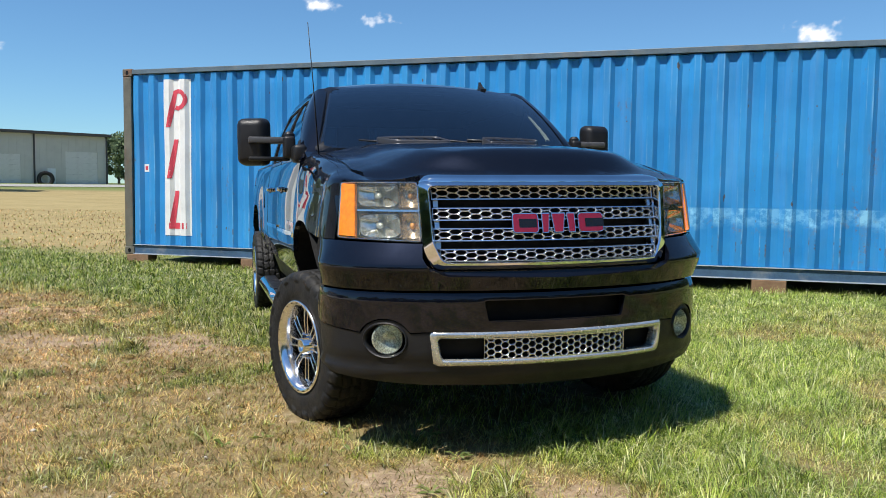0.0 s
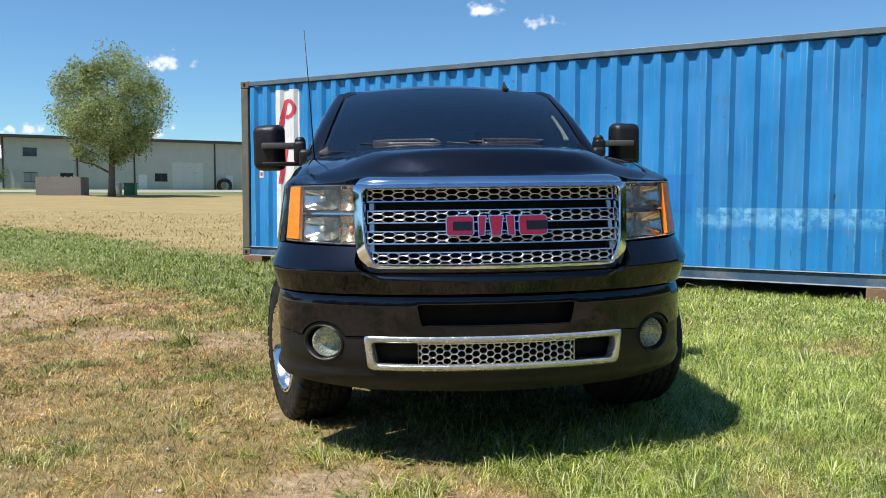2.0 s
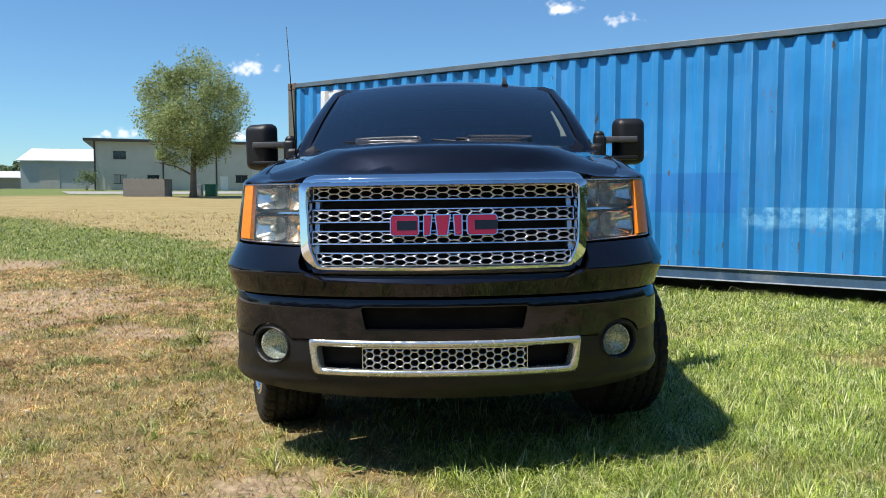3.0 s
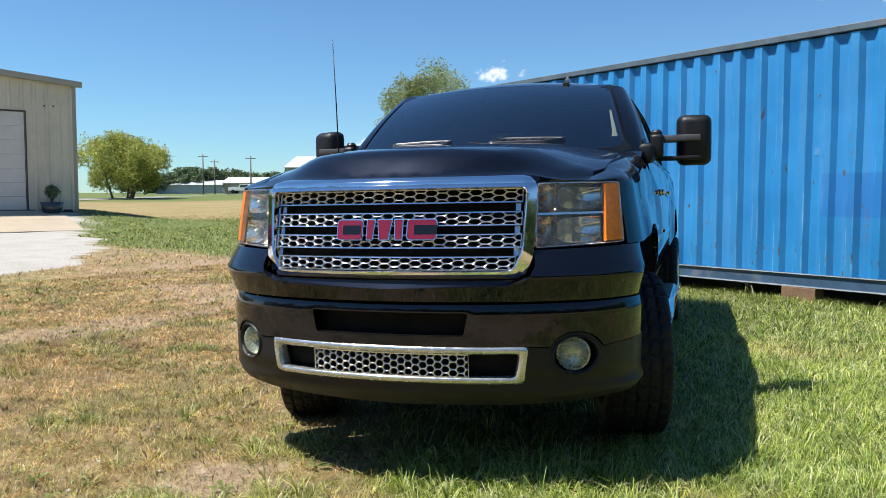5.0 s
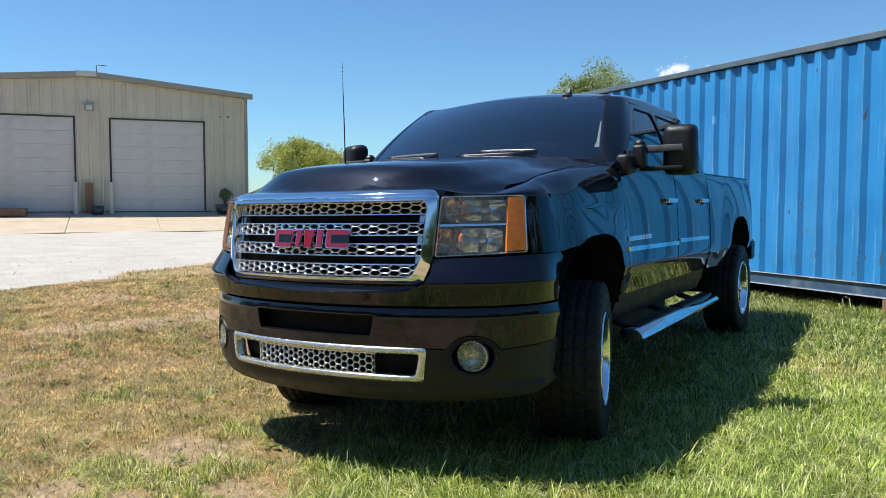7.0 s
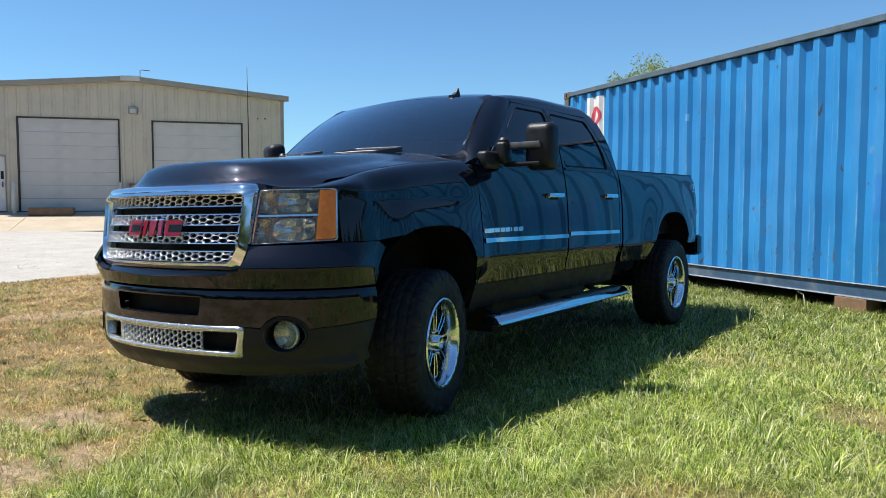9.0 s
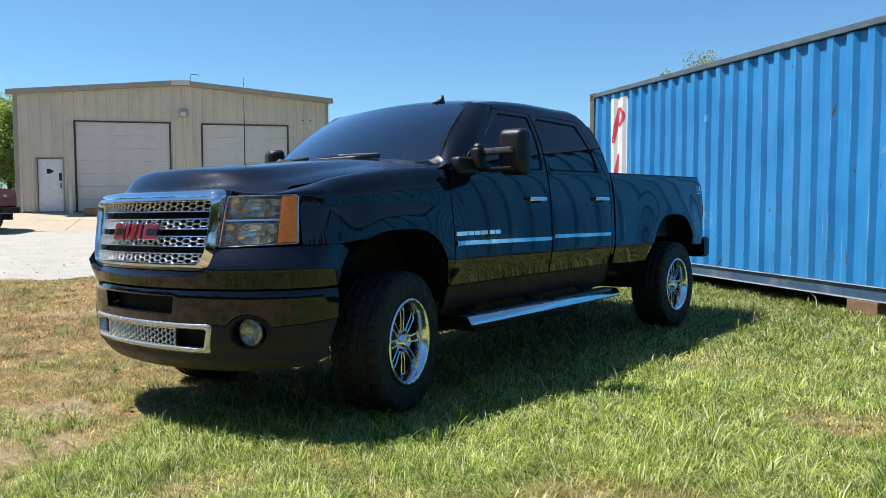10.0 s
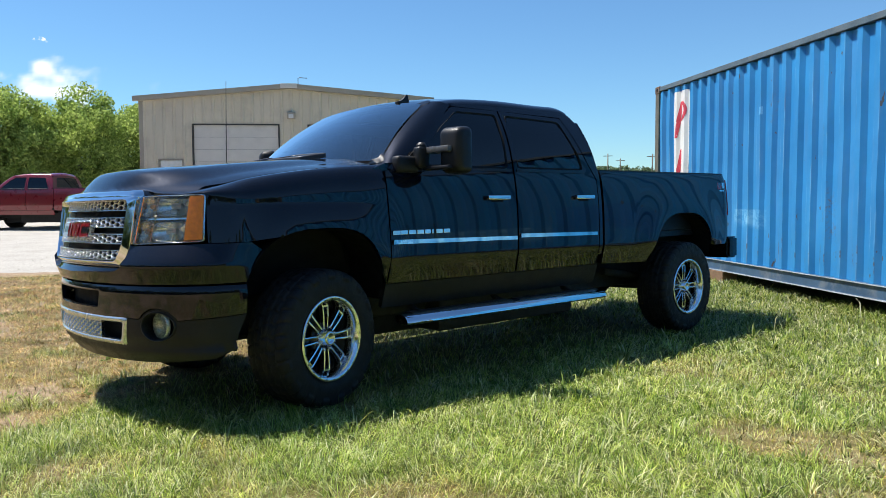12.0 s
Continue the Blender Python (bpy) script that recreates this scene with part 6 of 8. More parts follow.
def corrugated(x0, x1, z0, z1, y, s=1, off=0.0, slant=None, zsteps=1):
    """A sheet that follows the wall's waves; off lifts it off the wall, slant(z) shifts it sideways with height."""
    bm = bmesh.new()
    rows = []
    zs = [lerp(z0, z1, k / zsteps) for k in range(zsteps + 1)]
    for z in zs:
        sh = slant(z) if slant else 0.0
        xs = wave_xs(x0, x1) if not slant else [lerp(x0, x1, k / 6) for k in range(7)]
        row = []
        for x in xs:
            d = wave(x + sh)
            n = noise.noise(Vector(((x + sh) * 0.9, z * 0.8, 3.1 + s))) + 0.6 * noise.noise(Vector(((x + sh) * 2.7, z * 2.3, 7.7)))
            row.append(bm.verts.new((x + sh, y + s * (d + 0.012 * n * (0.0 if z in (0.16, 2.80) else 1.0) - off), z)))
        rows.append(row)
    for ra, rb in zip(rows, rows[1:]):
        for i in range(len(ra) - 1):
            bm.faces.new((ra[i], ra[i + 1], rb[i + 1], rb[i]))
    if s < 0:
        bmesh.ops.reverse_faces(bm, faces=bm.faces[:])
    return bm


def make_container():
    L, W, H = 12.19, 2.44, 2.896
    box_ob = empty("shipping_container", BOX_M, "weathered blue corrugated steel shipping container on blocks", "shipping container")
    part("side_panel", corrugated(0.12, L - 0.12, 0.155, 2.80, 0.014, 1, zsteps=14), BOX_BLUE, box_ob)
    part("side_panel", corrugated(0.12, L - 0.12, 0.155, 2.80, W - 0.014, -1, zsteps=2), BOX_BLUE, box_ob)
    for x in (0.0, L - 0.15):
        for y in (0.0, W - 0.14):
            bm = box(x, x + 0.15, y, y + 0.14, 0.118, H - 0.118, 0.012)
            part("corner_post", bm, BOX_POST, box_ob)
            for z in (0.0, H - 0.118):
                bm = bmesh.new()
                box(x - 0.004, x + 0.174, y - 0.006, y + 0.156, z, z + 0.118, 0.012, bm)
                c = part("corner_casting", bm, BOX_POST, box_ob)
                o = [(x + 0.085 + 0.026 * math.cos(a), z + 0.059 + 0.036 * math.sin(a)) for a in (2 * math.pi * k / 16 for k in range(16))]
                if y == 0.0:
                    # a flat black oval stands in for the shade inside the hole
                    part("casting_hole_shade", prism(o, lambda u, v: Vector((u, -0.008, v)), (0, 0.006, 0)), VOID_BLACK, c)
    for y0, y1 in ((-0.002, 0.06), (W - 0.06, W + 0.002)):
        part("top_rail", box(0.17, L - 0.17, y0, y1, H - 0.085, H - 0.012, 0.006), BOX_RAIL, box_ob)
        bm = bmesh.new()
        sgn = 1 if y0 < 1 else -1
        ya = y0 if sgn > 0 else y1
        # channel: a web between two flanges
        box(0.17, L - 0.17, min(ya + sgn * 0.012, ya + sgn * 0.02), max(ya + sgn * 0.012, ya + sgn * 0.02), 0.02, 0.15, 0.0, bm)
        box(0.17, L - 0.17, min(ya - sgn * 0.004, ya + sgn * 0.05), max(ya - sgn * 0.004, ya + sgn * 0.05), 0.148, 0.160, 0.0, bm)
        box(0.17, L - 0.17, min(ya - sgn * 0.016, ya + sgn * 0.05), max(ya - sgn * 0.016, ya + sgn * 0.05), 0.008, 0.022, 0.0, bm)
        rail = part("bottom_rail", bm, BOX_RAIL_LOW, box_ob)
        lo, hi = sorted((ya - sgn * 0.020, ya - sgn * 0.0165))
        part("rail_edge", box(0.17, L - 0.17, lo, hi, 0.006, 0.020), BOX_EDGE, rail)
        lo, hi = sorted((ya - sgn * 0.008, ya - sgn * 0.0045))
        part("rail_edge", box(0.17, L - 0.17, lo, hi, 0.149, 0.159), BOX_EDGE, rail)
    for x in (0.03, L - 0.07):
        part("end_wall", box(x, x + 0.04, 0.14, W - 0.14, 0.1, H - 0.1, 0.01), BOX_BLUE, box_ob)
    part("roof_panel", box(0.1, L - 0.1, 0.03, W - 0.03, H - 0.05, H - 0.02, 0.006), BOX_BLUE, box_ob)
    part("floor_frame", box(0.1, L - 0.1, 0.08, W - 0.08, 0.06, 0.16, 0.006), UNDERBODY, box_ob)
    # white painted strip with three groups of red brush strokes
    part("painted_strip", corrugated(0.735, 1.195, 0.315, 2.715, 0.014, 1, 0.004, zsteps=14), WHITE_PAINT, box_ob, "white painted strip with red brush strokes")

    def stroke(x0, x1, z0, z1, lean):
        bm = bmesh.new()
        rows = []
        for k in range(9):
            z = lerp(z0, z1, k / 8)
            row = []
            for j in range(5):
                x = lerp(x0, x1, j / 4) + lean * (z - z0)
                n = noise.noise(Vector((x * 0.9, z * 0.8, 4.1))) + 0.6 * noise.noise(Vector((x * 2.7, z * 2.3, 7.7)))
                row.append(bm.verts.new((x, 0.014 + wave(x) + 0.012 * n - 0.0085, z)))
            rows.append(row)
        for ra, rb in zip(rows, rows[1:]):
            for i in range(4):
                bm.faces.new((ra[i], ra[i + 1], rb[i + 1], rb[i]))
        part("red_stroke", bm, RED_BRUSHED, box_ob)
    # strip runs from 0.315 to 2.715: strokes from the top down
    stroke(0.779, 0.850, 1.99, 2.54, 0.205)
    bm = bmesh.new()
    rows = []
    for k in range(21):
        a = radians(lerp(128, -118, k / 20))
        row = []
        for r in (0.75, 0.92, 1.08, 1.25):
            x, z = 0.985 + 0.130 * r * math.cos(a), 2.405 + 0.130 * r * math.sin(a)
            n = noise.noise(Vector((x * 0.9, z * 0.8, 4.1))) + 0.6 * noise.noise(Vector((x * 2.7, z * 2.3, 7.7)))
            row.append(bm.verts.new((x, 0.014 + wave(x) + 0.012 * n - 0.0090, z)))
        rows.append(row)
    for ra, rb in zip(rows, rows[1:]):
        for i in range(3):
            bm.faces.new((ra[i], ra[i + 1], rb[i + 1], rb[i]))
    part("red_stroke", bm, RED_BRUSHED, box_ob)
    stroke(0.783, 0.860, 1.20, 1.80, 0.19)
    stroke(0.812, 0.890, 0.42, 1.01, 0.155)
    stroke(0.812, 1.127, 0.42, 0.512, 0.0)
    # two small repainted spots
    for x0, x1, z0, z1 in ((6.2, 6.26, 1.5, 1.58), (3.3, 3.36, 2.1, 2.2)):
        part("paint_patch", corrugated(x0, x1, z0, z1, 0.014, 1, 0.0015, zsteps=2), BOX_FADED, box_ob)
    part("warning_sticker", corrugated(0.335, 0.42, 1.30, 1.42, 0.014, 1, 0.003), WHITE_PAINT, box_ob)
    part("sticker_mark", corrugated(0.355, 0.40, 1.33, 1.39, 0.014, 1, 0.0045), RED_BRUSHED, box_ob)
    return box_ob


CONTAINER = make_container()


def local_to_world(m, x, y):
    p = m @ Vector((x, y, 0))
    return p.x, p.y


for bx in (0.25, 2.3, 6.1, 9.5, 11.9):
    for by in (0.03, 2.2):
        wx, wy = local_to_world(BOX_M, bx, by)
        z = float(ground_z(wx, wy))
        bm = box(-0.2, 0.2, -0.06, 0.16, -0.05, 0.225 - z, 0.008)
        ob = part("support_block", bm, BLOCK_WOOD)
        ob.matrix_world = pose(wx, wy, z, 0, 0, BOX_A)
        tagged(ob, "rough timber block under the container", "block", "blocks under the container")

# ---- the steel hall with two overhead doors ----
SIDING = surface("beige_steel_siding", (0.62, 0.55, 0.425), 0.55, var=0.08, scale=1.5, dirt=(0.36, 0.32, 0.25), dirt_amount=0.4, stretch=(1, 1, 0.3))
SIDING_TRIM = surface("dark_beige_trim", (0.36, 0.32, 0.255), 0.5, var=0.1, scale=2)
DOOR_GREY = surface("pale_grey_door", (0.64, 0.61, 0.56), 0.5, var=0.06, scale=2, dirt=(0.45, 0.42, 0.38), dirt_amount=0.3)
DARK_GAP = surface("dark_gap", (0.03, 0.028, 0.025), 0.8, var=0.2)
CONCRETE = surface("pale_concrete", (0.42, 0.345, 0.25), 0.9, var=0.12, scale=1.2, bump=0.2, bump_scale=40, dirt=(0.35, 0.31, 0.26), dirt_amount=0.5)
CREAM_POST = surface("cream_painted_post", (0.62, 0.58, 0.47), 0.6, var=0.12, scale=8)
GREY_SIDING = surface("grey_cream_siding", (0.532, 0.504, 0.441), 0.6, var=0.07, scale=0.8, dirt=(0.36, 0.34, 0.3), dirt_amount=0.3)
DARK_TRIM = surface("dark_brown_trim", (0.05, 0.045, 0.042), 0.5, var=0.2)
WINDOW_DARK = surface("dark_window", (0.03, 0.035, 0.042), 0.12, var=0.2, coat=0.5)
WINDOW_PALE = surface("blinded_window", (0.35, 0.35, 0.34), 0.3, var=0.15)
ROOF_WHITE = surface("white_metal_roof", (0.58, 0.585, 0.58), 0.4, var=0.05, scale=0.5)
WALL_BLUEGREY = surface("blue_grey_wall", (0.30, 0.34, 0.37), 0.6, var=0.08, scale=0.6)
OLD_WOOD = surface("silvered_fence_wood", (0.20, 0.185, 0.165), 0.85, var=0.3, scale=4, bump=0.3, stretch=(1, 1, 0.2))
ASPHALT = surface("road_surface", (0.28, 0.27, 0.25), 0.9, var=0.15, scale=0.6)
POLE_WOOD = surface("pole_wood", (0.16, 0.13, 0.10), 0.9, var=0.2)
GREEN_BIN = surface("green_bin_plastic", (0.02, 0.15, 0.07), 0.5, var=0.15)


def walled(name, out, holes, m, mat, parent, thick=0.15):
    """A wall of that outline in (along, up) with openings through it; it faces -y of m's axes."""
    me = panel(name, out, lambda a, z: Vector((a, 0.0, z)), (0, -1, 0), 1.2, thick, holes)
    return part(name, me, mat, parent)


def sectional_door(parent, x0, x1, z0, z1, n, y=0.05):
    dr = new("overhead_door")
    dr.parent = parent
    dr["label"] = "closed pale grey sectional overhead door"
    h = (z1 - z0) / n
    for k in range(n):
        z = z0 + k * h
        bm = box(0, x1 - x0, 0, 0.04, 0, h - 0.006, 0.004)
        for q in (0.3, 0.62):
            box(0.02, x1 - x0 - 0.02, -0.006, 0.002, h * q, h * q + 0.03, 0.0, bm)
        part("door_section", bm, DOOR_GREY, dr, at=pose(x0, y, z))
    part("door_back", box(x0 - 0.02, x1 + 0.02, y + 0.05, y + 0.08, z0, z1 + 0.02), DARK_GAP, dr)
    return dr


def make_hall():
    # own axes: x along the front wall, y into the hall
    ang = math.degrees(math.atan2(HALL_D[1], HALL_D[0]))
    m = pose(HALL_O[0], HALL_O[1], HALL_Z, 0, 0, ang)
    hall = empty("steel_hall", m, "beige ribbed steel hall with two pale overhead doors", "building")
    a0, a1, ridge = -6.0, 6.15, 0.22
    ev, tp = 4.66, 5.20
    d1, d2, md = (-3.80, -0.26, 0.0, 3.58), (1.00, 4.43, 0.0, 3.56), (-5.20, -4.27, 0.0, 2.12)
    rect = lambda d: [(d[0], d[2] + 0.001), (d[1], d[2] + 0.001), (d[1], d[3]), (d[0], d[3])]
    wall = walled("front_wall", [(a0, -0.3), (a1, -0.3), (a1, ev), (ridge, tp), (a0, ev)], [rect(d1), rect(d2), rect(md)], m, SIDING, hall)
    # ribs of the siding
    x = a0 + 0.22
    while x < a1 - 0.1:
        top = (ev + (tp - ev) * (1 - abs(x - ridge) / ((ridge - a0) if x < ridge else (a1 - ridge)))) - 0.16
        z0 = 0.0
        for d in (d1, d2, md):
            if d[0] - 0.06 < x < d[1] + 0.06:
                z0 = d[3] + 0.08
        part("rib", prism([(-0.075, 0.0), (-0.03, -0.045), (0.03, -0.045), (0.075, 0.0)], lambda a, b_, x=x, z0=z0: Vector((x + a, b_, z0)), (0, 0, top - z0)), SIDING, wall)
        x += 0.405
    for d in (d1, d2, md):
        fr = bmesh.new()
        w = 0.045 if d is not md else 0.05
        box(d[0] - w, d[0], -0.03, 0.10, 0, d[3] + w, 0.0, fr)
        box(d[1], d[1] + w, -0.03, 0.10, 0, d[3] + w, 0.0, fr)
        box(d[0], d[1], -0.03, 0.10, d[3], d[3] + w, 0.0, fr)
        part("door_frame", fr, DARK_TRIM if d is not md else SIDING_TRIM, hall)
    sectional_door(hall, d1[0] + 0.02, d1[1] - 0.02, 0.01, d1[3], 7)
    sectional_door(hall, d2[0] + 0.02, d2[1] - 0.02, 0.01, d2[3], 7)
    md_ob = part("entrance_door", box(md[0] + 0.02, md[1] - 0.02, 0.03, 0.08, 0.02, md[3] - 0.02, 0.006), WHITE_PAINT, hall, "closed white entrance door")
    part("handle", box(md[1] - 0.12, md[1] - 0.08, -0.005, 0.03, 0.95, 1.15, 0.005), DARK_TRIM, md_ob)
    part("notice", box(md[1] - 0.16, md[1] - 0.06, 0.022, 0.03, 1.25, 1.55), WINDOW_DARK, md_ob)
    o = [(md[0] + 0.42 + 0.12 * math.cos(t) * (1 + 0.4 * math.cos(3 * t)), 1.62 + 0.10 * math.sin(t)) for t in (2 * math.pi * k / 18 for k in range(18))]
    part("sign", prism(o, lambda a, z: Vector((a, 0.026, z)), (0, -0.008, 0)), WINDOW_DARK, md_ob)
    # side and back walls, roof with trim
    part("side_wall", box(a0, a0 + 0.15, 0.15, 20, -0.3, ev, 0.0), SIDING, hall)
    part("side_wall", box(a1 - 0.15, a1, 0.15, 20, -0.3, ev, 0.0), SIDING, hall)
    part("back_wall", box(a0, a1, 20, 20.15, -0.3, ev, 0.0), SIDING, hall)
    for sgn, xe in ((-1, a0 - 0.18), (1, a1 + 0.18)):
        bm = bmesh.new()
        q = [Vector((ridge, -0.22, tp + 0.04)), Vector((xe, -0.22, ev + 0.02)), Vector((xe, 20.3, ev + 0.02)), Vector((ridge, 20.3, tp + 0.04))]
        v = [bm.verts.new(p) for p in q] + [bm.verts.new(p + Vector((0, 0, 0.05))) for p in q]
        for ids in ((0, 1, 2, 3), (7, 6, 5, 4), (0, 4, 5, 1), (1, 5, 6, 2), (2, 6, 7, 3), (3, 7, 4, 0)):
            bm.faces.new([v[i] for i in ids])
        bmesh.ops.recalc_face_normals(bm, faces=bm.faces[:])
        part("roof", bm, SIDING_TRIM, hall)
        bm = bmesh.new()
        q = [Vector((ridge, -0.24, tp + 0.10)), Vector((xe, -0.24, ev + 0.08)), Vector((xe, -0.24, ev - 0.12)), Vector((ridge, -0.24, tp - 0.10))]
        v = [bm.verts.new(p) for p in q] + [bm.verts.new(p + Vector((0, 0.22, 0))) for p in q]
        for ids in ((0, 1, 2, 3), (7, 6, 5, 4), (0, 4, 5, 1), (1, 5, 6, 2), (2, 6, 7, 3), (3, 7, 4, 0)):
            bm.faces.new([v[i] for i in ids])
        bmesh.ops.recalc_face_normals(bm, faces=bm.faces[:])
        part("rake_trim", bm, SIDING_TRIM, hall)
    for x in (a0 + 0.02, a1 - 0.2):
        part("corner_trim", box(x, x + 0.18, -0.035, 0.0, -0.2, ev - 0.1, 0.0), SIDING_TRIM, hall)
    part("base_strip", box(a0, a1, -0.02, 0.0, -0.2, 0.04), DARK_GAP, hall)
    lamp = part("wall_lamp", box(0.12, 0.46, -0.2, 0.0, 3.82, 4.12, 0.03), SIDING_TRIM, hall)
    part("lamp_glass", box(0.19, 0.39, -0.215, -0.2, 3.86, 4.02, 0.005), ROOF_WHITE, lamp)
    part("ridge_cap", box(ridge - 0.35, ridge + 0.35, -0.262, -0.24, tp - 0.10, tp + 0.09), DOOR_GREY, hall)
    part("roof_mast", tube([(ridge + 0.35, 0.2, tp), (ridge + 0.35, 0.2, tp + 0.38), (ridge + 0.42, 0.2, tp + 0.40), (ridge + 0.72, 0.2, tp + 0.38)], 0.015, 6), DARK_TRIM, hall)
    for a in (5.05, 5.35):
        part("wall_bracket", box(a, a + 0.06, -0.05, 0.0, 3.78, 3.84), DARK_TRIM, hall)
    # lean-to at the far corner
    part("lean_to", box(a0 - 0.7, a0, 3.0, 14, -0.3, 3.3, 0.01), SIDING, hall)
    return hall, m


HALL, HALL_M = make_hall()


def on_hall(name, mesh, mat, a, b, label, cat, group=""):
    p = HALL_M @ Vector((a, -b, 0))
    z = float(ground_z(p.x, p.y))
    ob = part(name, mesh, mat)
    ob.matrix_world = Matrix.Translation((p.x, p.y, z)) @ HALL_M.to_3x3().to_4x4()
    return tagged(ob, label, cat, group)


# sloping apron in front of the doors
bm = bmesh.new()
for k in range(4):
    x0, x1 = -6.3 + 2.95 * k, -6.3 + 2.95 * (k + 1) - 0.02
    for j, (y0, y1) in enumerate(((-0.02, 2.2), (2.22, 4.6))):
        q = []
        for x, y in ((x0, y0), (x1, y0), (x1, y1), (x0, y1)):
            p = HALL_M @ Vector((x - (0.0 if k else 0.0), -y, 0))
            q.append(Vector((p.x, p.y, float(ground_z(p.x, p.y)) + 0.035)))
        v = [bm.verts.new(p) for p in q] + [bm.verts.new(p - Vector((0, 0, 0.2))) for p in q]
        for ids in ((0, 1, 2, 3), (7, 6, 5, 4), (0, 4, 5, 1), (1, 5, 6, 2), (2, 6, 7, 3), (3, 7, 4, 0)):
            bm.faces.new([v[i] for i in ids])
bmesh.ops.recalc_face_normals(bm, faces=bm.faces[:])
tagged(part("apron", bm, CONCRETE), "sloping pale concrete apron before the hall doors", "pavement", kind="structure")
for a in (-3.95, -0.24, 0.98):
    bm = lathe([(0.0, 1.22), (0.06, 1.215), (0.085, 1.19), (0.085, -0.1)], 18, m=Matrix.Rotation(radians(-90), 4, "Y"))
    bmesh.ops.recalc_face_normals(bm, faces=bm.faces[:])
    on_hall("bollard", bm, CREAM_POST, a, 0.35, "cream painted steel bollard beside an overhead door", "bollard", "bollards at the hall")
on_hall("timber_post", box(-0.14, 0.14, -0.1, 0.1, -0.1, 1.15, 0.01), BLOCK_WOOD, 0.22, 0.2, "brown timber post against the hall wall", "post")
on_hall("dark_tub", lathe([(0.0, 0.0), (0.2, 0.0), (0.24, 0.35), (0.21, 0.35), (0.19, 0.06)], 18, m=Matrix.Rotation(radians(-90), 4, "Y")), WINDOW_DARK, 0.5, 0.55, "dark plastic tub on the apron", "tub")
on_hall("pallet_stack", smooth(box(-0.75, 0.75, -0.4, 0.4, 0.0, 0.28, 0.02)), BLOCK_WOOD, -2.6, 0.7, "low stack of brown boards before the door", "boards")

# ---- trees ----


def leaf_material(name, dark, light):
    m, nt, out = material(name)
    geo = nt.nodes.new("ShaderNodeNewGeometry")
    col = ramp(nt, geo.outputs["Random Per Island"], [(0.0, dark), (0.55, tuple((a + b) / 2 for a, b in zip(dark, light))), (1.0, light)])
    d = node(nt, "ShaderNodeBsdfDiffuse")
    t = node(nt, "ShaderNodeBsdfTranslucent")
    nt.links.new(col, d.inputs[0])
    nt.links.new(col, t.inputs[0])
    mx = nt.nodes.new("ShaderNodeMixShader")
    mx.inputs[0].default_value = 0.45
    nt.links.new(d.outputs[0], mx.inputs[1])
    nt.links.new(t.outputs[0], mx.inputs[2])
    nt.links.new(mx.outputs[0], out.inputs[0])
    return m


LEAF_POPLAR = leaf_material("poplar_leaves", (0.14, 0.185, 0.065), (0.47, 0.52, 0.25))
LEAF_WILLOW = leaf_material("willow_leaves", (0.22, 0.25, 0.05), (0.60, 0.60, 0.19))
LEAF_MAPLE = leaf_material("maple_leaves", (0.19, 0.27, 0.06), (0.56, 0.66, 0.20))
# distant greens are paled in colour to stand in for bluish air haze
LEAF_HAZED = leaf_material("hazed_leaves", (0.11, 0.15, 0.085), (0.25, 0.31, 0.17))
LEAF_WOOD = leaf_material("woodland_leaves", (0.05, 0.085, 0.03), (0.16, 0.22, 0.08))
BARK = surface("bark", (0.14, 0.115, 0.09), 0.9, var=0.3, scale=3, bump=0.5, bump_scale=20)


def leaves(rng, centres, radii, n, size, droop=0.0):
    """n small leaf blades gathered round centres."""
    c = rng.integers(0, len(centres), n)
    d = rng.normal(size=(n, 3))
    d /= np.linalg.norm(d, axis=1)[:, None]
    p = centres[c] + d * (radii[c] * rng.random(n) ** 0.45)[:, None]
    if droop:
        p[:, 2] -= droop * rng.random(n) ** 2
    u = rng.normal(size=(n, 3))
    u[:, 2] -= droop * 0.8
    u /= np.linalg.norm(u, axis=1)[:, None]
    w = np.cross(u, rng.normal(size=(n, 3)))
    w /= np.linalg.norm(w, axis=1)[:, None]
    s = size * (0.6 + 0.8 * rng.random(n))[:, None]
    v = np.stack([p - u * s, p + w * s * 0.5, p + u * s, p - w * s * 0.5], 1).reshape(-1, 3)
    return v, np.arange(4 * n).reshape(-1, 4)


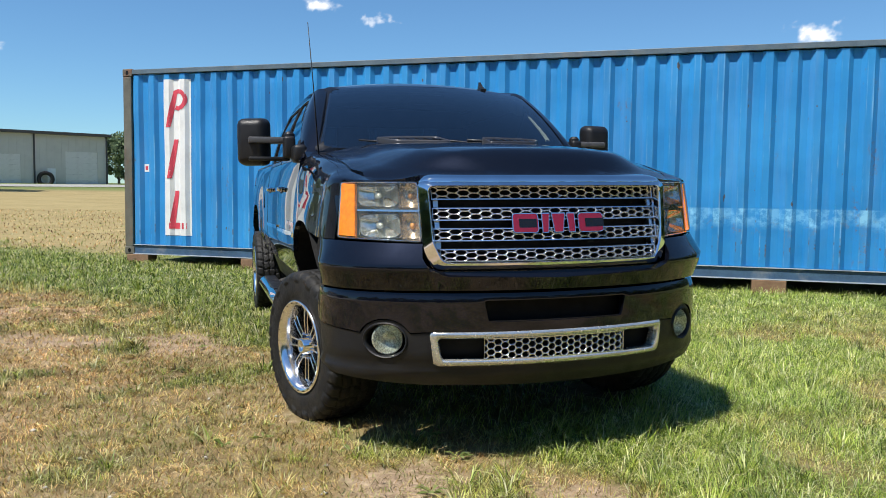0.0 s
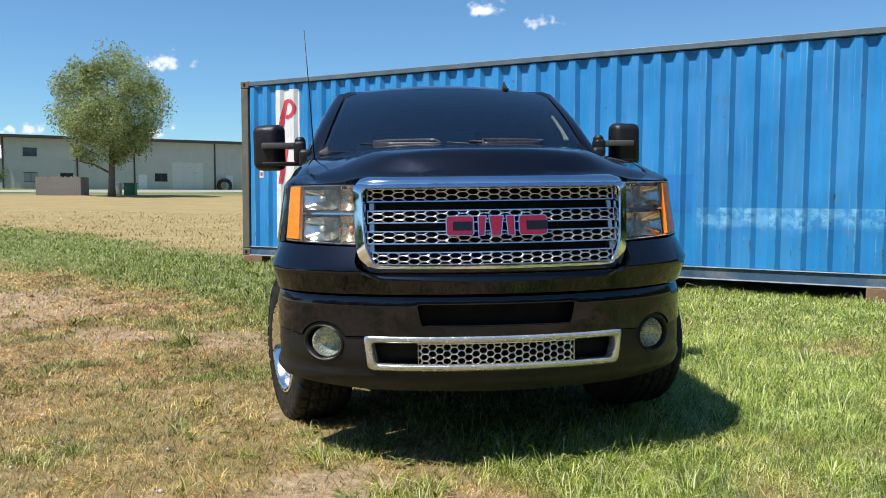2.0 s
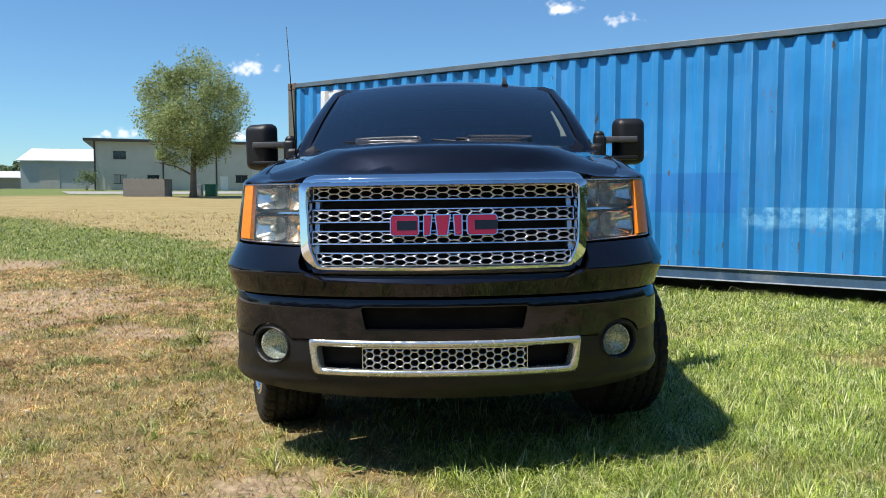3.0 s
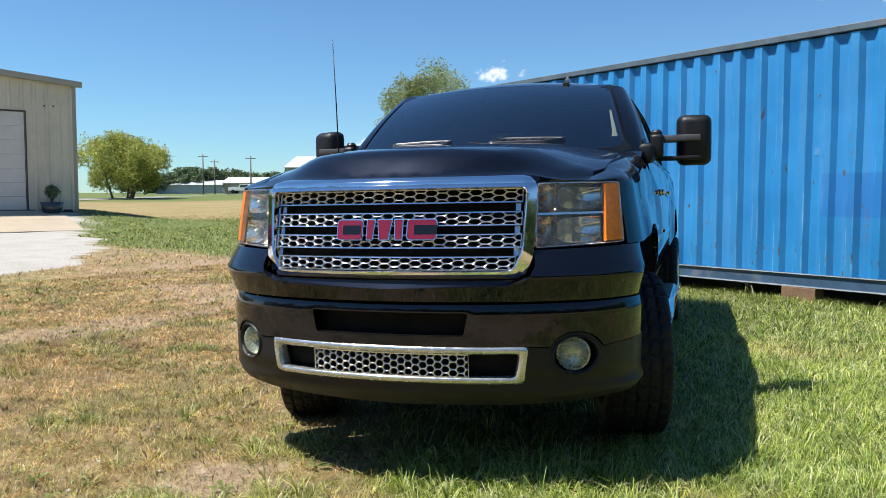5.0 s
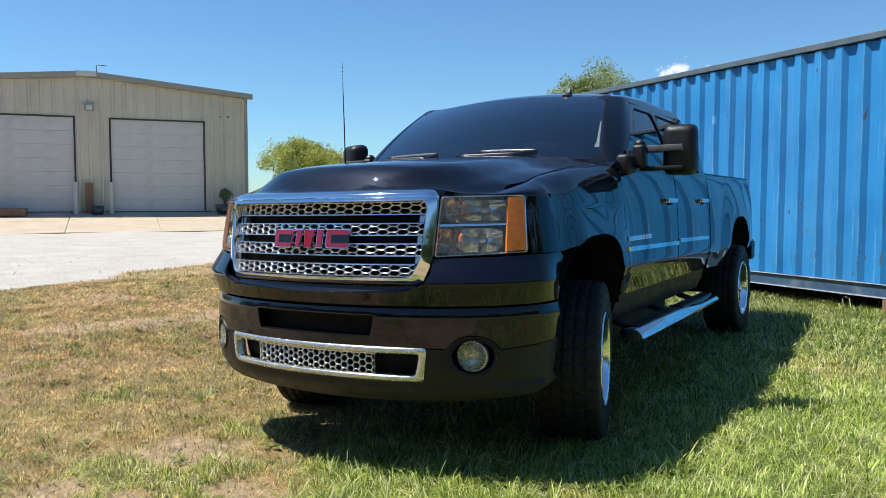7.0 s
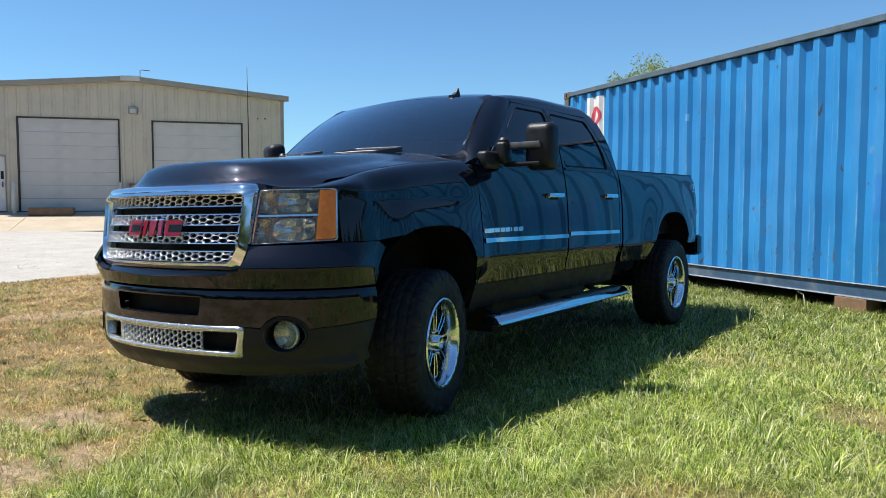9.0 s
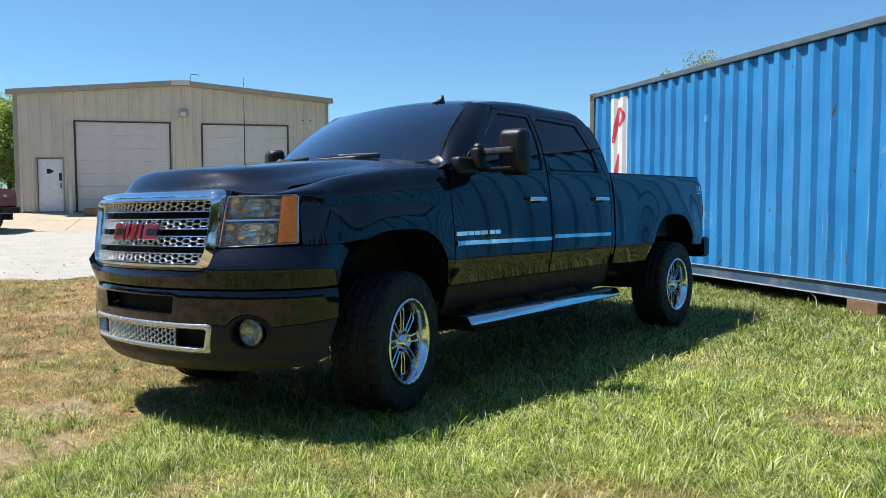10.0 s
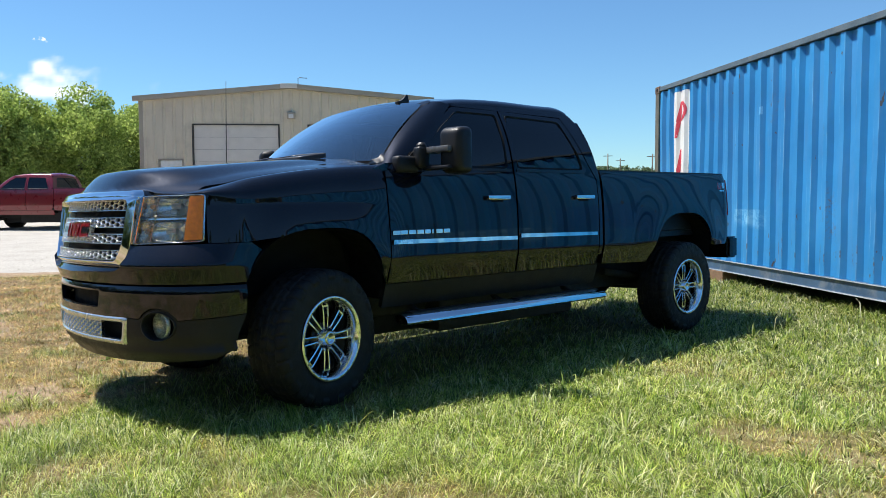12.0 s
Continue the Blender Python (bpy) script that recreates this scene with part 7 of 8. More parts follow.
def make_tree(name, x, y, height, spread, clear, mat, label, seed, n=9000, size=0.22, droop=0.0, stems=1, lobes=46, lean=0.0, egg=1.0, sink=0.1):
    rng = np.random.default_rng(seed)
    z0 = float(ground_z(x, y)) - sink
    tree = empty(name, pose(x, y, z0), label, "tree")
    bm = bmesh.new()
    tips = []
    ch = height - clear
    for st in range(stems):
        ang = rng.random() * 6.28
        off = 0.0 if stems == 1 else spread * 0.10
        base = Vector((off * math.cos(ang), off * math.sin(ang), 0))
        r0 = height * (0.022 if stems == 1 else 0.016)
        top = Vector((base.x * 3 + lean, base.y * 3, height * 0.86))
        pts = [base.lerp(top, t) + Vector((rng.normal() * 0.012 * height * t, rng.normal() * 0.012 * height * t, 0)) for t in (0, 0.08, 0.25, 0.45, 0.65, 0.85, 1)]
        tube(pts, [r0 * 1.35, r0, r0 * 0.85, r0 * 0.65, r0 * 0.42, r0 * 0.2, r0 * 0.08], 8, bm)
        k = 12 if stems == 1 else 5
        for i in range(k):
            t = clear / height * 0.75 + (0.9 - clear / height * 0.75) * (i + rng.random() * 0.6) / k
            j = min(5, int(t * 6))
            s = base.lerp(top, t)
            a = ang + i * 2.4 + rng.normal() * 0.3
            reach = spread * 0.42 * (0.55 + 0.45 * math.sin(min(1, max(0.12, (t * height - clear * 0.6) / ch)) * math.pi)) * (0.75 + 0.3 * rng.random())
            e = s + Vector((math.cos(a) * reach, math.sin(a) * reach, reach * (0.55 - 0.25 * rng.random()) - droop * 0.2))
            mid = s.lerp(e, 0.5) + Vector((0, 0, reach * 0.08))
            rr = r0 * (0.5 - 0.35 * t)
            tube([s, mid, e], [rr, rr * 0.6, rr * 0.2], 6, bm)
            tips.append((e, reach * 0.24))
            tips.append((mid, reach * 0.30))
            for q in range(2):
                f = mid.lerp(e, rng.random()) + Vector(rng.normal(size=3)) * reach * 0.16
                tube([mid, f], [rr * 0.4, rr * 0.1], 5, bm)
                tips.append((f, reach * 0.24))
    part("trunk", bm, BARK, tree)
    def within(p):
        # keeps the crown inside its egg-shaped outline
        q = np.array((p[0] - lean * 0.5, p[1], p[2] - clear - 0.47 * ch)) / np.array((spread * 0.43, spread * 0.43, ch * 0.47))
        r = np.linalg.norm(q)
        return np.array(p) if r < 1 else np.array((lean * 0.5, 0, clear + 0.47 * ch)) + (np.array(p) - np.array((lean * 0.5, 0, clear + 0.47 * ch))) / r
    cen = [within(e) for e, _ in tips]
    rad = [max(0.25, r) for _, r in tips]
    # lobes filling the crown's uneven outline
    for i in range(lobes):
        d = rng.normal(size=3)
        d /= np.linalg.norm(d)
        f = 0.45 + 0.5 * rng.random()
        h = d[2] * 0.5 * f + 0.5
        w = spread * 0.5 * f * math.sqrt(max(0.05, 1 - ((h - 0.42) / 0.62) ** 2))
        cen.append(np.array((d[0] * w + lean * h, d[1] * w, clear + ch * h ** egg)))
        rad.append(spread * (0.07 + 0.07 * rng.random()))
    v, f = leaves(rng, np.array(cen), np.array(rad), n, size, droop)
    v[:, 2] = np.maximum(v[:, 2], 0.25)
    part("crown", arrays_mesh("crown", v, f, mat), mat, tree)
    return tree


make_tree("poplar_tree", -41.5, 61.6, 13.2, 10.8, 3.1, LEAF_POPLAR, "tall leafy poplar standing alone by the hay field", 6, 46000, 0.10, lobes=120)
make_tree("willow_tree", -78.5, 53.2, 7.9, 10.8, 1.2, LEAF_WILLOW, "broad yellow-green willow with drooping twigs", 8, 30000, 0.13, 0.5, 5, lobes=80)
for x, y, h, w, sd in ((-50.2, -1.0, 8.1, 8.0, 21), (-52.5, 3.6, 8.3, 8.5, 22), (-55.5, 8.0, 7.9, 7.5, 23), (-49.0, -6.0, 8.2, 8.5, 24)):
    make_tree("maple_tree", x, y, h, w, 1.0, LEAF_MAPLE, "dense green broadleaf tree behind the gravel lot", sd, 42000, 0.105, lobes=110)
for x, y, h, w, sd in ((-52.0, 126.0, 8.5, 9, 31), (-43.0, 131.0, 8.0, 10, 32), (-34.0, 128.0, 8.8, 10, 33)):
    make_tree("maple_tree", x, y, h, w, 0.8, LEAF_HAZED, "dark green tree beyond the grey building", sd, 5000, 0.32, lobes=50)
for k in range(13):
    rng_k = random.Random(100 + k)
    t = k / 12
    x, y = lerp(-182, -156, t), lerp(122, 166, t)
    make_tree("distant_tree", x, y, rng_k.uniform(5.2, 7.5), rng_k.uniform(7.5, 11), 0.3, LEAF_HAZED, "distant dark green tree on the horizon", 50 + k, 2200, 0.4, lobes=26)

# woodland all along the other side of the meadow, mirrored in the chrome
rng = np.random.default_rng(91)
wood_c, wood_r = [], []
for k in range(84):
    a = radians(118 + 200 * k / 83 + rng.normal() * 1.5)
    d = 37 + 7 * rng.random()
    x, y = 3.0 - d * math.sin(a), 2.0 + d * math.cos(a)
    z0, hh = float(ground_z(x, y)), 11.0 + 4.5 * rng.random()
    for q in range(16):
        b, r = rng.uniform(0, 6.28), 3.4 * math.sqrt(rng.random())
        wood_c.append((x + r * math.cos(b), y + r * math.sin(b), z0 + 0.8 + (hh - 1.6) * rng.random() * (1 - 0.05 * r * r)))
        wood_r.append(0.9 + 0.9 * rng.random())
v, f = leaves(rng, np.array(wood_c), np.array(wood_r), 120000, 0.36)
tagged(new("woodland", arrays_mesh("woodland", v, f, LEAF_WOOD)), "dense dark green woodland across the meadow", "woods", kind="stuff")

# ---- grey building beyond the hay field ----


def make_long_building():
    base = 1.36
    m = pose(-67.1, 78.3, base, 0, 0, 37.73)
    b = empty("grey_workshop", m, "long grey-cream metal workshop with dark roof edge", "building")
    L, H = 32.0, 6.4
    op = [(18.62, 22.36, 0.25, 3.95), (27.2, 30.85, 0.35, 4.5), (14.66, 15.63, 0.2, 2.35), (2.16, 3.6, 4.35, 5.2), (2.2, 3.64, 1.35, 2.35), (6.0, 7.37, 1.5, 2.35), (16.55, 18.03, 1.6, 2.45), (25.2, 26.1, 0.3, 2.4)]
    rect = lambda d: [(d[0], d[2]), (d[1], d[2]), (d[1], d[3]), (d[0], d[3])]
    w = walled("front_wall", [(0, -0.5), (L, -0.5), (L, H), (0, H)], [rect(d) for d in op], m, GREY_SIDING, b)
    bm = bmesh.new()
    x = 0.4
    while x < L:
        z0 = 0.0
        spans = sorted((d[2], d[3]) for d in op if d[0] - 0.1 < x < d[1] + 0.1)
        for s0, s1 in spans:
            if s0 > z0 + 0.05:
                box(x - 0.03, x + 0.03, -0.03, 0.0, z0, s0 - 0.05, 0.0, bm)
            z0 = s1 + 0.05
        box(x - 0.03, x + 0.03, -0.03, 0.0, z0, H - 0.1, 0.0, bm)
        x += 0.8
    part("siding_ribs", bm, GREY_SIDING, w)
    for d in op[:2]:
        sectional_door(b, d[0], d[1], d[2], d[3], 6)
    for d in (op[2], op[7]):
        part("door", box(d[0], d[1], 0.03, 0.09, d[2], d[3], 0.01), WHITE_PAINT, b)
    for k, d in enumerate(op[3:7]):
        wn_ = part("window", box(d[0], d[1], 0.06, 0.10, d[2], d[3]), WINDOW_PALE if k == 1 else WINDOW_DARK, b)
        fr = bmesh.new()
        box(d[0] - 0.06, d[1] + 0.06, -0.03, 0.05, d[3], d[3] + 0.08, 0.0, fr)
        box(d[0] - 0.06, d[1] + 0.06, -0.05, 0.05, d[2] - 0.08, d[2], 0.0, fr)
        box((d[0] + d[1]) / 2 - 0.03, (d[0] + d[1]) / 2 + 0.03, 0.0, 0.055, d[2], d[3], 0.0, fr)
        part("window_frame", fr, DARK_TRIM, wn_)
    for x in (0.0, 7.75, 14.1, 23.7, L - 0.2):
        part("downpipe", box(x, x + 0.2, -0.09, -0.035, 0, H, 0.0), DARK_TRIM, b)
    part("roof", box(-1.1, L + 0.3, -0.9, 18, H, H + 0.32, 0.02), DARK_TRIM, b)
    part("side_wall", box(-0.0, 0.15, 0.16, 17.5, -0.5, H), GREY_SIDING, b)
    part("side_wall", box(L - 0.15, L, 0.16, 17.5, -0.5, H), GREY_SIDING, b)
    part("back_wall", box(0, L, 17.5, 17.65, -0.5, H), GREY_SIDING, b)
    # paved strip along its front
    return b


make_long_building()


def gable_shed(name, x, y, ang, L, W, eave, ridge, wall, roofm, label, sink=0.3):
    z = float(ground_z(x, y))
    b = empty(name, pose(x, y, z, 0, 0, ang), label, "building")
    for yy in (0, W - 0.15):
        part("long_wall", box(0, L, yy, yy + 0.15, -sink, eave), wall, b)
    for xx in (0, L - 0.15):
        me_ = prism([(0.15, -sink), (W - 0.15, -sink), (W - 0.15, eave), (W / 2, ridge - 0.05), (0.15, eave)], lambda q, zz, xx=xx: Vector((xx, q, zz)), (0.15, 0, 0))
        part("gable_wall", me_, wall, b)
    for s in (0, 1):
        y0 = -0.4 if s == 0 else W + 0.4
        q = [Vector((-0.4, y0, eave - 0.1)), Vector((L + 0.4, y0, eave - 0.1)), Vector((L + 0.4, W / 2, ridge)), Vector((-0.4, W / 2, ridge))]
        bm = bmesh.new()
        v = [bm.verts.new(p) for p in q] + [bm.verts.new(p + Vector((0, 0, 0.12))) for p in q]
        for ids in ((0, 1, 2, 3), (7, 6, 5, 4), (0, 4, 5, 1), (1, 5, 6, 2), (2, 6, 7, 3), (3, 7, 4, 0)):
            bm.faces.new([v[i] for i in ids])
        bmesh.ops.recalc_face_normals(bm, faces=bm.faces[:])
        part("roof", bm, roofm, b)
    part("door", box(L * 0.12, L * 0.12 + 2.6, -0.05, 0.0, 0.0, min(eave * 0.85, 3.0)), WINDOW_PALE, b)
    return b


gable_shed("metal_barn", -86.2, 86.0, 30, 20, 14, 3.9, 5.8, WALL_BLUEGREY, ROOF_WHITE, "blue-grey metal barn with a white roof")
gable_shed("low_shed", -121.3, 102.5, 30.6, 14, 9, 2.2, 3.3, surface("tan_wall", (0.3, 0.26, 0.21), 0.8), ROOF_WHITE, "low tan shed with a pale metal roof")
gable_shed("low_shed", -178.0, 127.0, 31, 20, 10, 2.4, 3.6, WALL_BLUEGREY, ROOF_WHITE, "low far shed with a pale metal roof")

# board fence by the poplar
fence = empty("board_fence", pose(-48.0, 60.2, float(ground_z(-48, 60.2)), 0, 0, 14), "weathered grey board fence around a bin store", "fence")
for k in range(22):
    w = 0.168
    part("board", box(0, w, 0, 0.03, 0, 1.62 + 0.05 * math.sin(k * 2.3)), OLD_WOOD, fence, at=pose(k * 0.176, 0, 0))
for k in range(10):
    part("board", box(0, 0.03, 0, 0.168, 0, 1.6), OLD_WOOD, fence, at=pose(3.86, k * 0.176, 0))
for z in (0.3, 1.3):
    part("fence_rail", box(0, 3.86, 0.03, 0.08, z, z + 0.09), OLD_WOOD, fence)
for k, (x, y, mt) in enumerate(((-42.9, 66.5, GREEN_BIN), (-44.3, 66.2, DOOR_GREY))):
    bm = box(-0.5, 0.5, -0.45, 0.45, 0.12, 1.15, 0.05)
    box(-0.54, 0.54, -0.5, 0.5, 1.15, 1.25, 0.03, bm)
    ob = part("waste_bin", smooth(bm), mt)
    ob.matrix_world = pose(x, y, float(ground_z(x, y)) - 0.1, 0, 0, 20)
    tagged(ob, "green plastic waste bin by the workshop" if mt is GREEN_BIN else "pale plastic tank by the workshop", "bin" if mt is GREEN_BIN else "tank")
# tyre leaning on the workshop
ob = part("loose_tyre", lathe([(0.55, -0.16), (0.85, -0.18), (0.95, -0.1), (0.95, 0.1), (0.85, 0.18), (0.55, 0.16), (0.5, 0.0)], 28, closed=True), RUBBER)
p = pose(-67.1, 78.3, 1.36, 0, 0, 37.73) @ Vector((24.9, -0.5, 0.95))
ob.matrix_world = pose(p.x, p.y, p.z + 0.15, 0, 0, 37.73 + 80)
tagged(ob, "large loose black tyre leaning on the workshop wall", "tyre")
# paved strip before the workshop and the far road
bm = bmesh.new()
for a, b_, w in (((-60.0, 66.0), (-36.0, 92.0), 5.0), ((-73.0, 40.0), (-104.0, 104.0), 2.2)):
    d = Vector((b_[0] - a[0], b_[1] - a[1]))
    nrm = Vector((-d.y, d.x)).normalized() * w
    n = 16
    rows = []
    for k in range(n + 1):
        c = Vector(a) + d * k / n
        rows.append([bm.verts.new((q.x, q.y, float(ground_z(q.x, q.y)) + 0.05)) for q in (c - nrm, c, c + nrm)])
    for ra, rb in zip(rows, rows[1:]):
        for i in range(2):
            bm.faces.new((ra[i], ra[i + 1], rb[i + 1], rb[i]))
bmesh.ops.recalc_face_normals(bm, faces=bm.faces[:])
tagged(part("road", bm, ASPHALT), "pale worn road beyond the hay field", "road", kind="structure")
for x, y, h in ((-116.3, 94.0, 7.4), (-123.0, 102.0, 6.8), (-100.8, 91.7, 6.4), (-140.0, 98.0, 6.4)):
    z = float(ground_z(x, y))
    bm = tube([(0, 0, -0.3), (0, 0, h)], [0.14, 0.10], 8)
    box(-0.9, 0.9, -0.05, 0.05, h - 0.5, h - 0.38, 0.0, bm)
    ob = part("utility_pole", bm, POLE_WOOD)
    ob.matrix_world = pose(x, y, z, 0, 0, 35)
    tagged(ob, "wooden utility pole with a crossarm", "pole", "utility poles")
# planter with a shrub at the hall's corner, bush by the workshop
def bush(name, x, y, r, h, mat, label, seed, pot=False):
    rng = np.random.default_rng(seed)
    z = float(ground_z(x, y))
    b = empty(name, pose(x, y, z), label, "plant")
    zb = 0.0
    if pot:
        zb = 0.38
        bm = lathe([(0.0, 0.0), (0.30, 0.0), (0.40, 0.40), (0.36, 0.40), (0.33, 0.30), (0.0, 0.28)], 20, m=Matrix.Rotation(radians(-90), 4, "Y"))
        bmesh.ops.recalc_face_normals(bm, faces=bm.faces[:])
        part("pot", bm, WINDOW_DARK, b)
    bm = bmesh.new()
    cen = []
    for k in range(9):
        a = k * 2.4
        e = Vector((r * 0.7 * math.cos(a) * rng.random(), r * 0.7 * math.sin(a) * rng.random(), zb + h * (0.5 + 0.5 * rng.random())))
        tube([(0, 0, zb - 0.1), e * 0.5 + Vector((0, 0, zb * 0.5)), e], [0.015, 0.01, 0.004], 5, bm)
        cen.append(np.array(e))
    part("stems", bm, BARK, b)
    v, f = leaves(rng, np.array(cen), np.full(len(cen), r * 0.45), 700, 0.05 if pot else 0.12)
    v[:, 2] = np.maximum(v[:, 2], 0.02)
    part("foliage", arrays_mesh("foliage", v, f, mat), mat, b)


p = HALL_M @ Vector((5.15, -0.55, 0))
bush("potted_shrub", p.x, p.y, 0.35, 0.55, LEAF_HAZED, "small green shrub in a dark pot by the hall", 3, True)
bush("bush", -66.2, 76.0, 1.6, 1.9, LEAF_HAZED, "low dull green bush at the workshop corner", 4)

# ---- other vehicles ----
RED_PICKUP = make_truck("pickup_truck", pose(-27.2, 0.85, float(ground_z(-26, 2.5)) - 0.02, 0, 0, -30), RED_PAINT, "dark red crew-cab pickup parked on gravel", False, 0.0)


def white_pickup():
    """Far off: a simple bodied pickup, with its parts."""
    x, y = -109.5, 97.8
    v = empty("pickup_truck", pose(x, y, float(ground_z(x, y)), 0, 0, 28), "white pickup on the far road", "pickup truck")
    prof = [(-2.8, 0.55), (2.75, 0.55), (2.85, 0.95), (1.75, 1.12), (0.95, 1.72), (-0.55, 1.75), (-0.85, 1.15), (-2.8, 1.15)]
    bm = prism(prof, lambda a, z: Vector((a, -0.95, z)), (0, 1.9, 0))
    bmesh.ops.bevel(bm, geom=bm.edges[:], offset=0.06, segments=2, affect="EDGES")
    part("body", smooth(bm), WHITE_PAINT, v)
    for yy in (-0.965, 0.945):
        part("side_window", prism([(-0.55, 1.15), (1.45, 1.15), (0.9, 1.62), (-0.45, 1.65)], lambda a, z, yy=yy: Vector((a, yy, z)), (0, 0.02, 0)), WINDOW_DARK, v)
    for a in (-1.85, 1.75):
        for yy in (-0.9, 0.9):
            bm = lathe([(0.0, -0.11), (0.22, -0.12), (0.38, -0.1), (0.38, 0.1), (0.22, 0.12), (0.0, 0.11)], 20, m=Matrix.Translation((a, yy, 0.38)) @ Matrix.Rotation(radians(90), 4, "Z"))
            bmesh.ops.recalc_face_normals(bm, faces=bm.faces[:])
            part("wheel", bm, RUBBER, v)


white_pickup()

# ---- clouds ----
def cloud_material():
    m, nt, out = material("cloud_glow")
    tr = node(nt, "ShaderNodeBsdfTransparent")
    # daylight on the cloud is given off as glow, bluer and dimmer below
    em = node(nt, "ShaderNodeEmission", Strength=0.85)
    nt.links.new(ramp(nt, attr(nt, "body"), [(0.0, (0.80, 0.88, 0.98)), (1.0, (1.0, 1.0, 1.0))]), em.inputs[0])
    mx = nt.nodes.new("ShaderNodeMixShader")
    nt.links.new(attr(nt, "cover"), mx.inputs[0])
    nt.links.new(tr.outputs[0], mx.inputs[1])
    nt.links.new(em.outputs[0], mx.inputs[2])
    nt.links.new(mx.outputs[0], out.inputs[0])
    return m


CLOUD = cloud_material()


def cloud(x, y, z, w, h, seed, density=1.0):
    """A soft glowing sheet that stands for a cloud far behind everything, thin at its ragged edge."""
    n, k = 72, 44
    a, b = np.meshgrid(np.linspace(-1, 1, n), np.linspace(-1, 1, k))
    sx, sy = y / math.hypot(x, y), -x / math.hypot(x, y)
    nz = fbm(a * w / h + seed * 3.1, b + seed, 1.7, seed, 5)
    r = np.sqrt(a ** 2 + np.where(b < 0, (b * 1.7) ** 2, b ** 2))
    cover = smooth01(0.08, 0.72, 0.62 - r + 0.75 * nz) * smooth01(1.0, 0.75, np.abs(a)) * smooth01(1.0, 0.8, np.abs(b))
    P = np.stack([x + sx * a * w, y + sy * a * w, z + b * h], -1).reshape(-1, 3)
    i, j = np.meshgrid(np.arange(n - 1), np.arange(k - 1))
    q = (j * n + i).ravel()
    me_c = arrays_mesh("cloud_backdrop", P, np.stack([q, q + 1, q + n + 1, q + n], 1), CLOUD)
    attribute(me_c, "cover", np.clip(cover * density, 0, 1))
    # paler towards the top, as if lit from above
    attribute(me_c, "body", np.clip(0.45 + 0.5 * b + 0.6 * nz, 0, 1))
    tagged(new("cloud_backdrop", me_c), "small soft white fair-weather cloud", "cloud", kind="structure")


for k, (x, y, z, w, h, dn) in enumerate(((-237, 1528, 357, 74, 36, 0.95), (-140, 1526, 328, 80, 24, 0.6), (714, 1526, 312, 95, 40, 1.0), (-834, 1357, 253, 50, 16, 0.4), (-795, 1308, 238, 70, 34, 0.9),
                                           (-1352, -40, 166, 185, 70, 1.0), (-1385, -120, 148, 150, 56, 1.0), (-1696, -50, 306, 22, 10, 0.8), (-1004, 1616, 140, 60, 34, 0.9), (-1280, 1546, 142, 90, 26, 0.7))):
    cloud(x, y, z, w, h, 60 + k, dn)

# ---- grass, straw and gravel ----


def blade_material(name, stops, trans=0.4):
    m, nt, out = material(name)
    geo = nt.nodes.new("ShaderNodeNewGeometry")
    green = ramp(nt, geo.outputs["Random Per Island"], stops[0])
    straw = ramp(nt, geo.outputs["Random Per Island"], stops[1])
    straw = mixcol(nt, 1.0, straw, ramp(nt, noise_tex(nt, 2.6, 5.0, 0.65), [(0.34, (0.50, 0.50, 0.46)), (0.5, (0.95, 0.92, 0.88)), (0.66, (1.35, 1.32, 1.28))]), "MULTIPLY")
    straw = mixcol(nt, 1.0, straw, ramp(nt, noise_tex(nt, 0.9, 4.0, 0.6), [(0.36, (0.56, 0.46, 0.37)), (0.47, (0.92, 0.84, 0.76)), (0.60, (1.16, 1.08, 1.0))]), "MULTIPLY")
    tone = noise_tex(nt, 0.7, 4.0, 0.6)
    green = mixcol(nt, ramp(nt, tone, [(0.35, (0.0, 0.0, 0.0)), (0.7, (0.45, 0.45, 0.45))]), green, mixcol(nt, 1.0, green, (0.72, 0.95, 0.7), "MULTIPLY"))
    col = mixcol(nt, attr(nt, "dry"), green, straw)
    col = mixcol(nt, 1.0, col, ramp(nt, noise_tex(nt, 7.0, 4.0, 0.6), [(0.32, (0.55, 0.60, 0.55)), (0.5, (1.0, 1.0, 1.0)), (0.68, (1.32, 1.27, 1.2))]), "MULTIPLY")
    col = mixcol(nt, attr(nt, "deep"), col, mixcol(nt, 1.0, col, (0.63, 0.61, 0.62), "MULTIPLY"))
    b = node(nt, "ShaderNodeBsdfPrincipled", Roughness=0.42)
    b.inputs["Specular IOR Level"].default_value = 0.42
    t = node(nt, "ShaderNodeBsdfTranslucent")
    nt.links.new(col, b.inputs["Base Color"])
    nt.links.new(col, t.inputs[0])
    mx = nt.nodes.new("ShaderNodeMixShader")
    mx.inputs[0].default_value = trans
    nt.links.new(b.outputs[0], mx.inputs[1])
    nt.links.new(t.outputs[0], mx.inputs[2])
    nt.links.new(mx.outputs[0], out.inputs[0])
    return m


BLADE = blade_material("grass_blades", (
    [(0.0, (0.035, 0.075, 0.010)), (0.25, (0.16, 0.26, 0.03)), (0.52, (0.40, 0.50, 0.08)), (0.78, (0.64, 0.70, 0.21)), (0.88, (0.76, 0.74, 0.40)), (1.0, (0.90, 0.83, 0.58))],
    [(0.0, (0.13, 0.068, 0.03)), (0.30, (0.41, 0.245, 0.10)), (0.62, (0.68, 0.50, 0.25)), (0.86, (0.86, 0.72, 0.47)), (0.92, (0.24, 0.30, 0.05)), (1.0, (0.36, 0.44, 0.10))]))


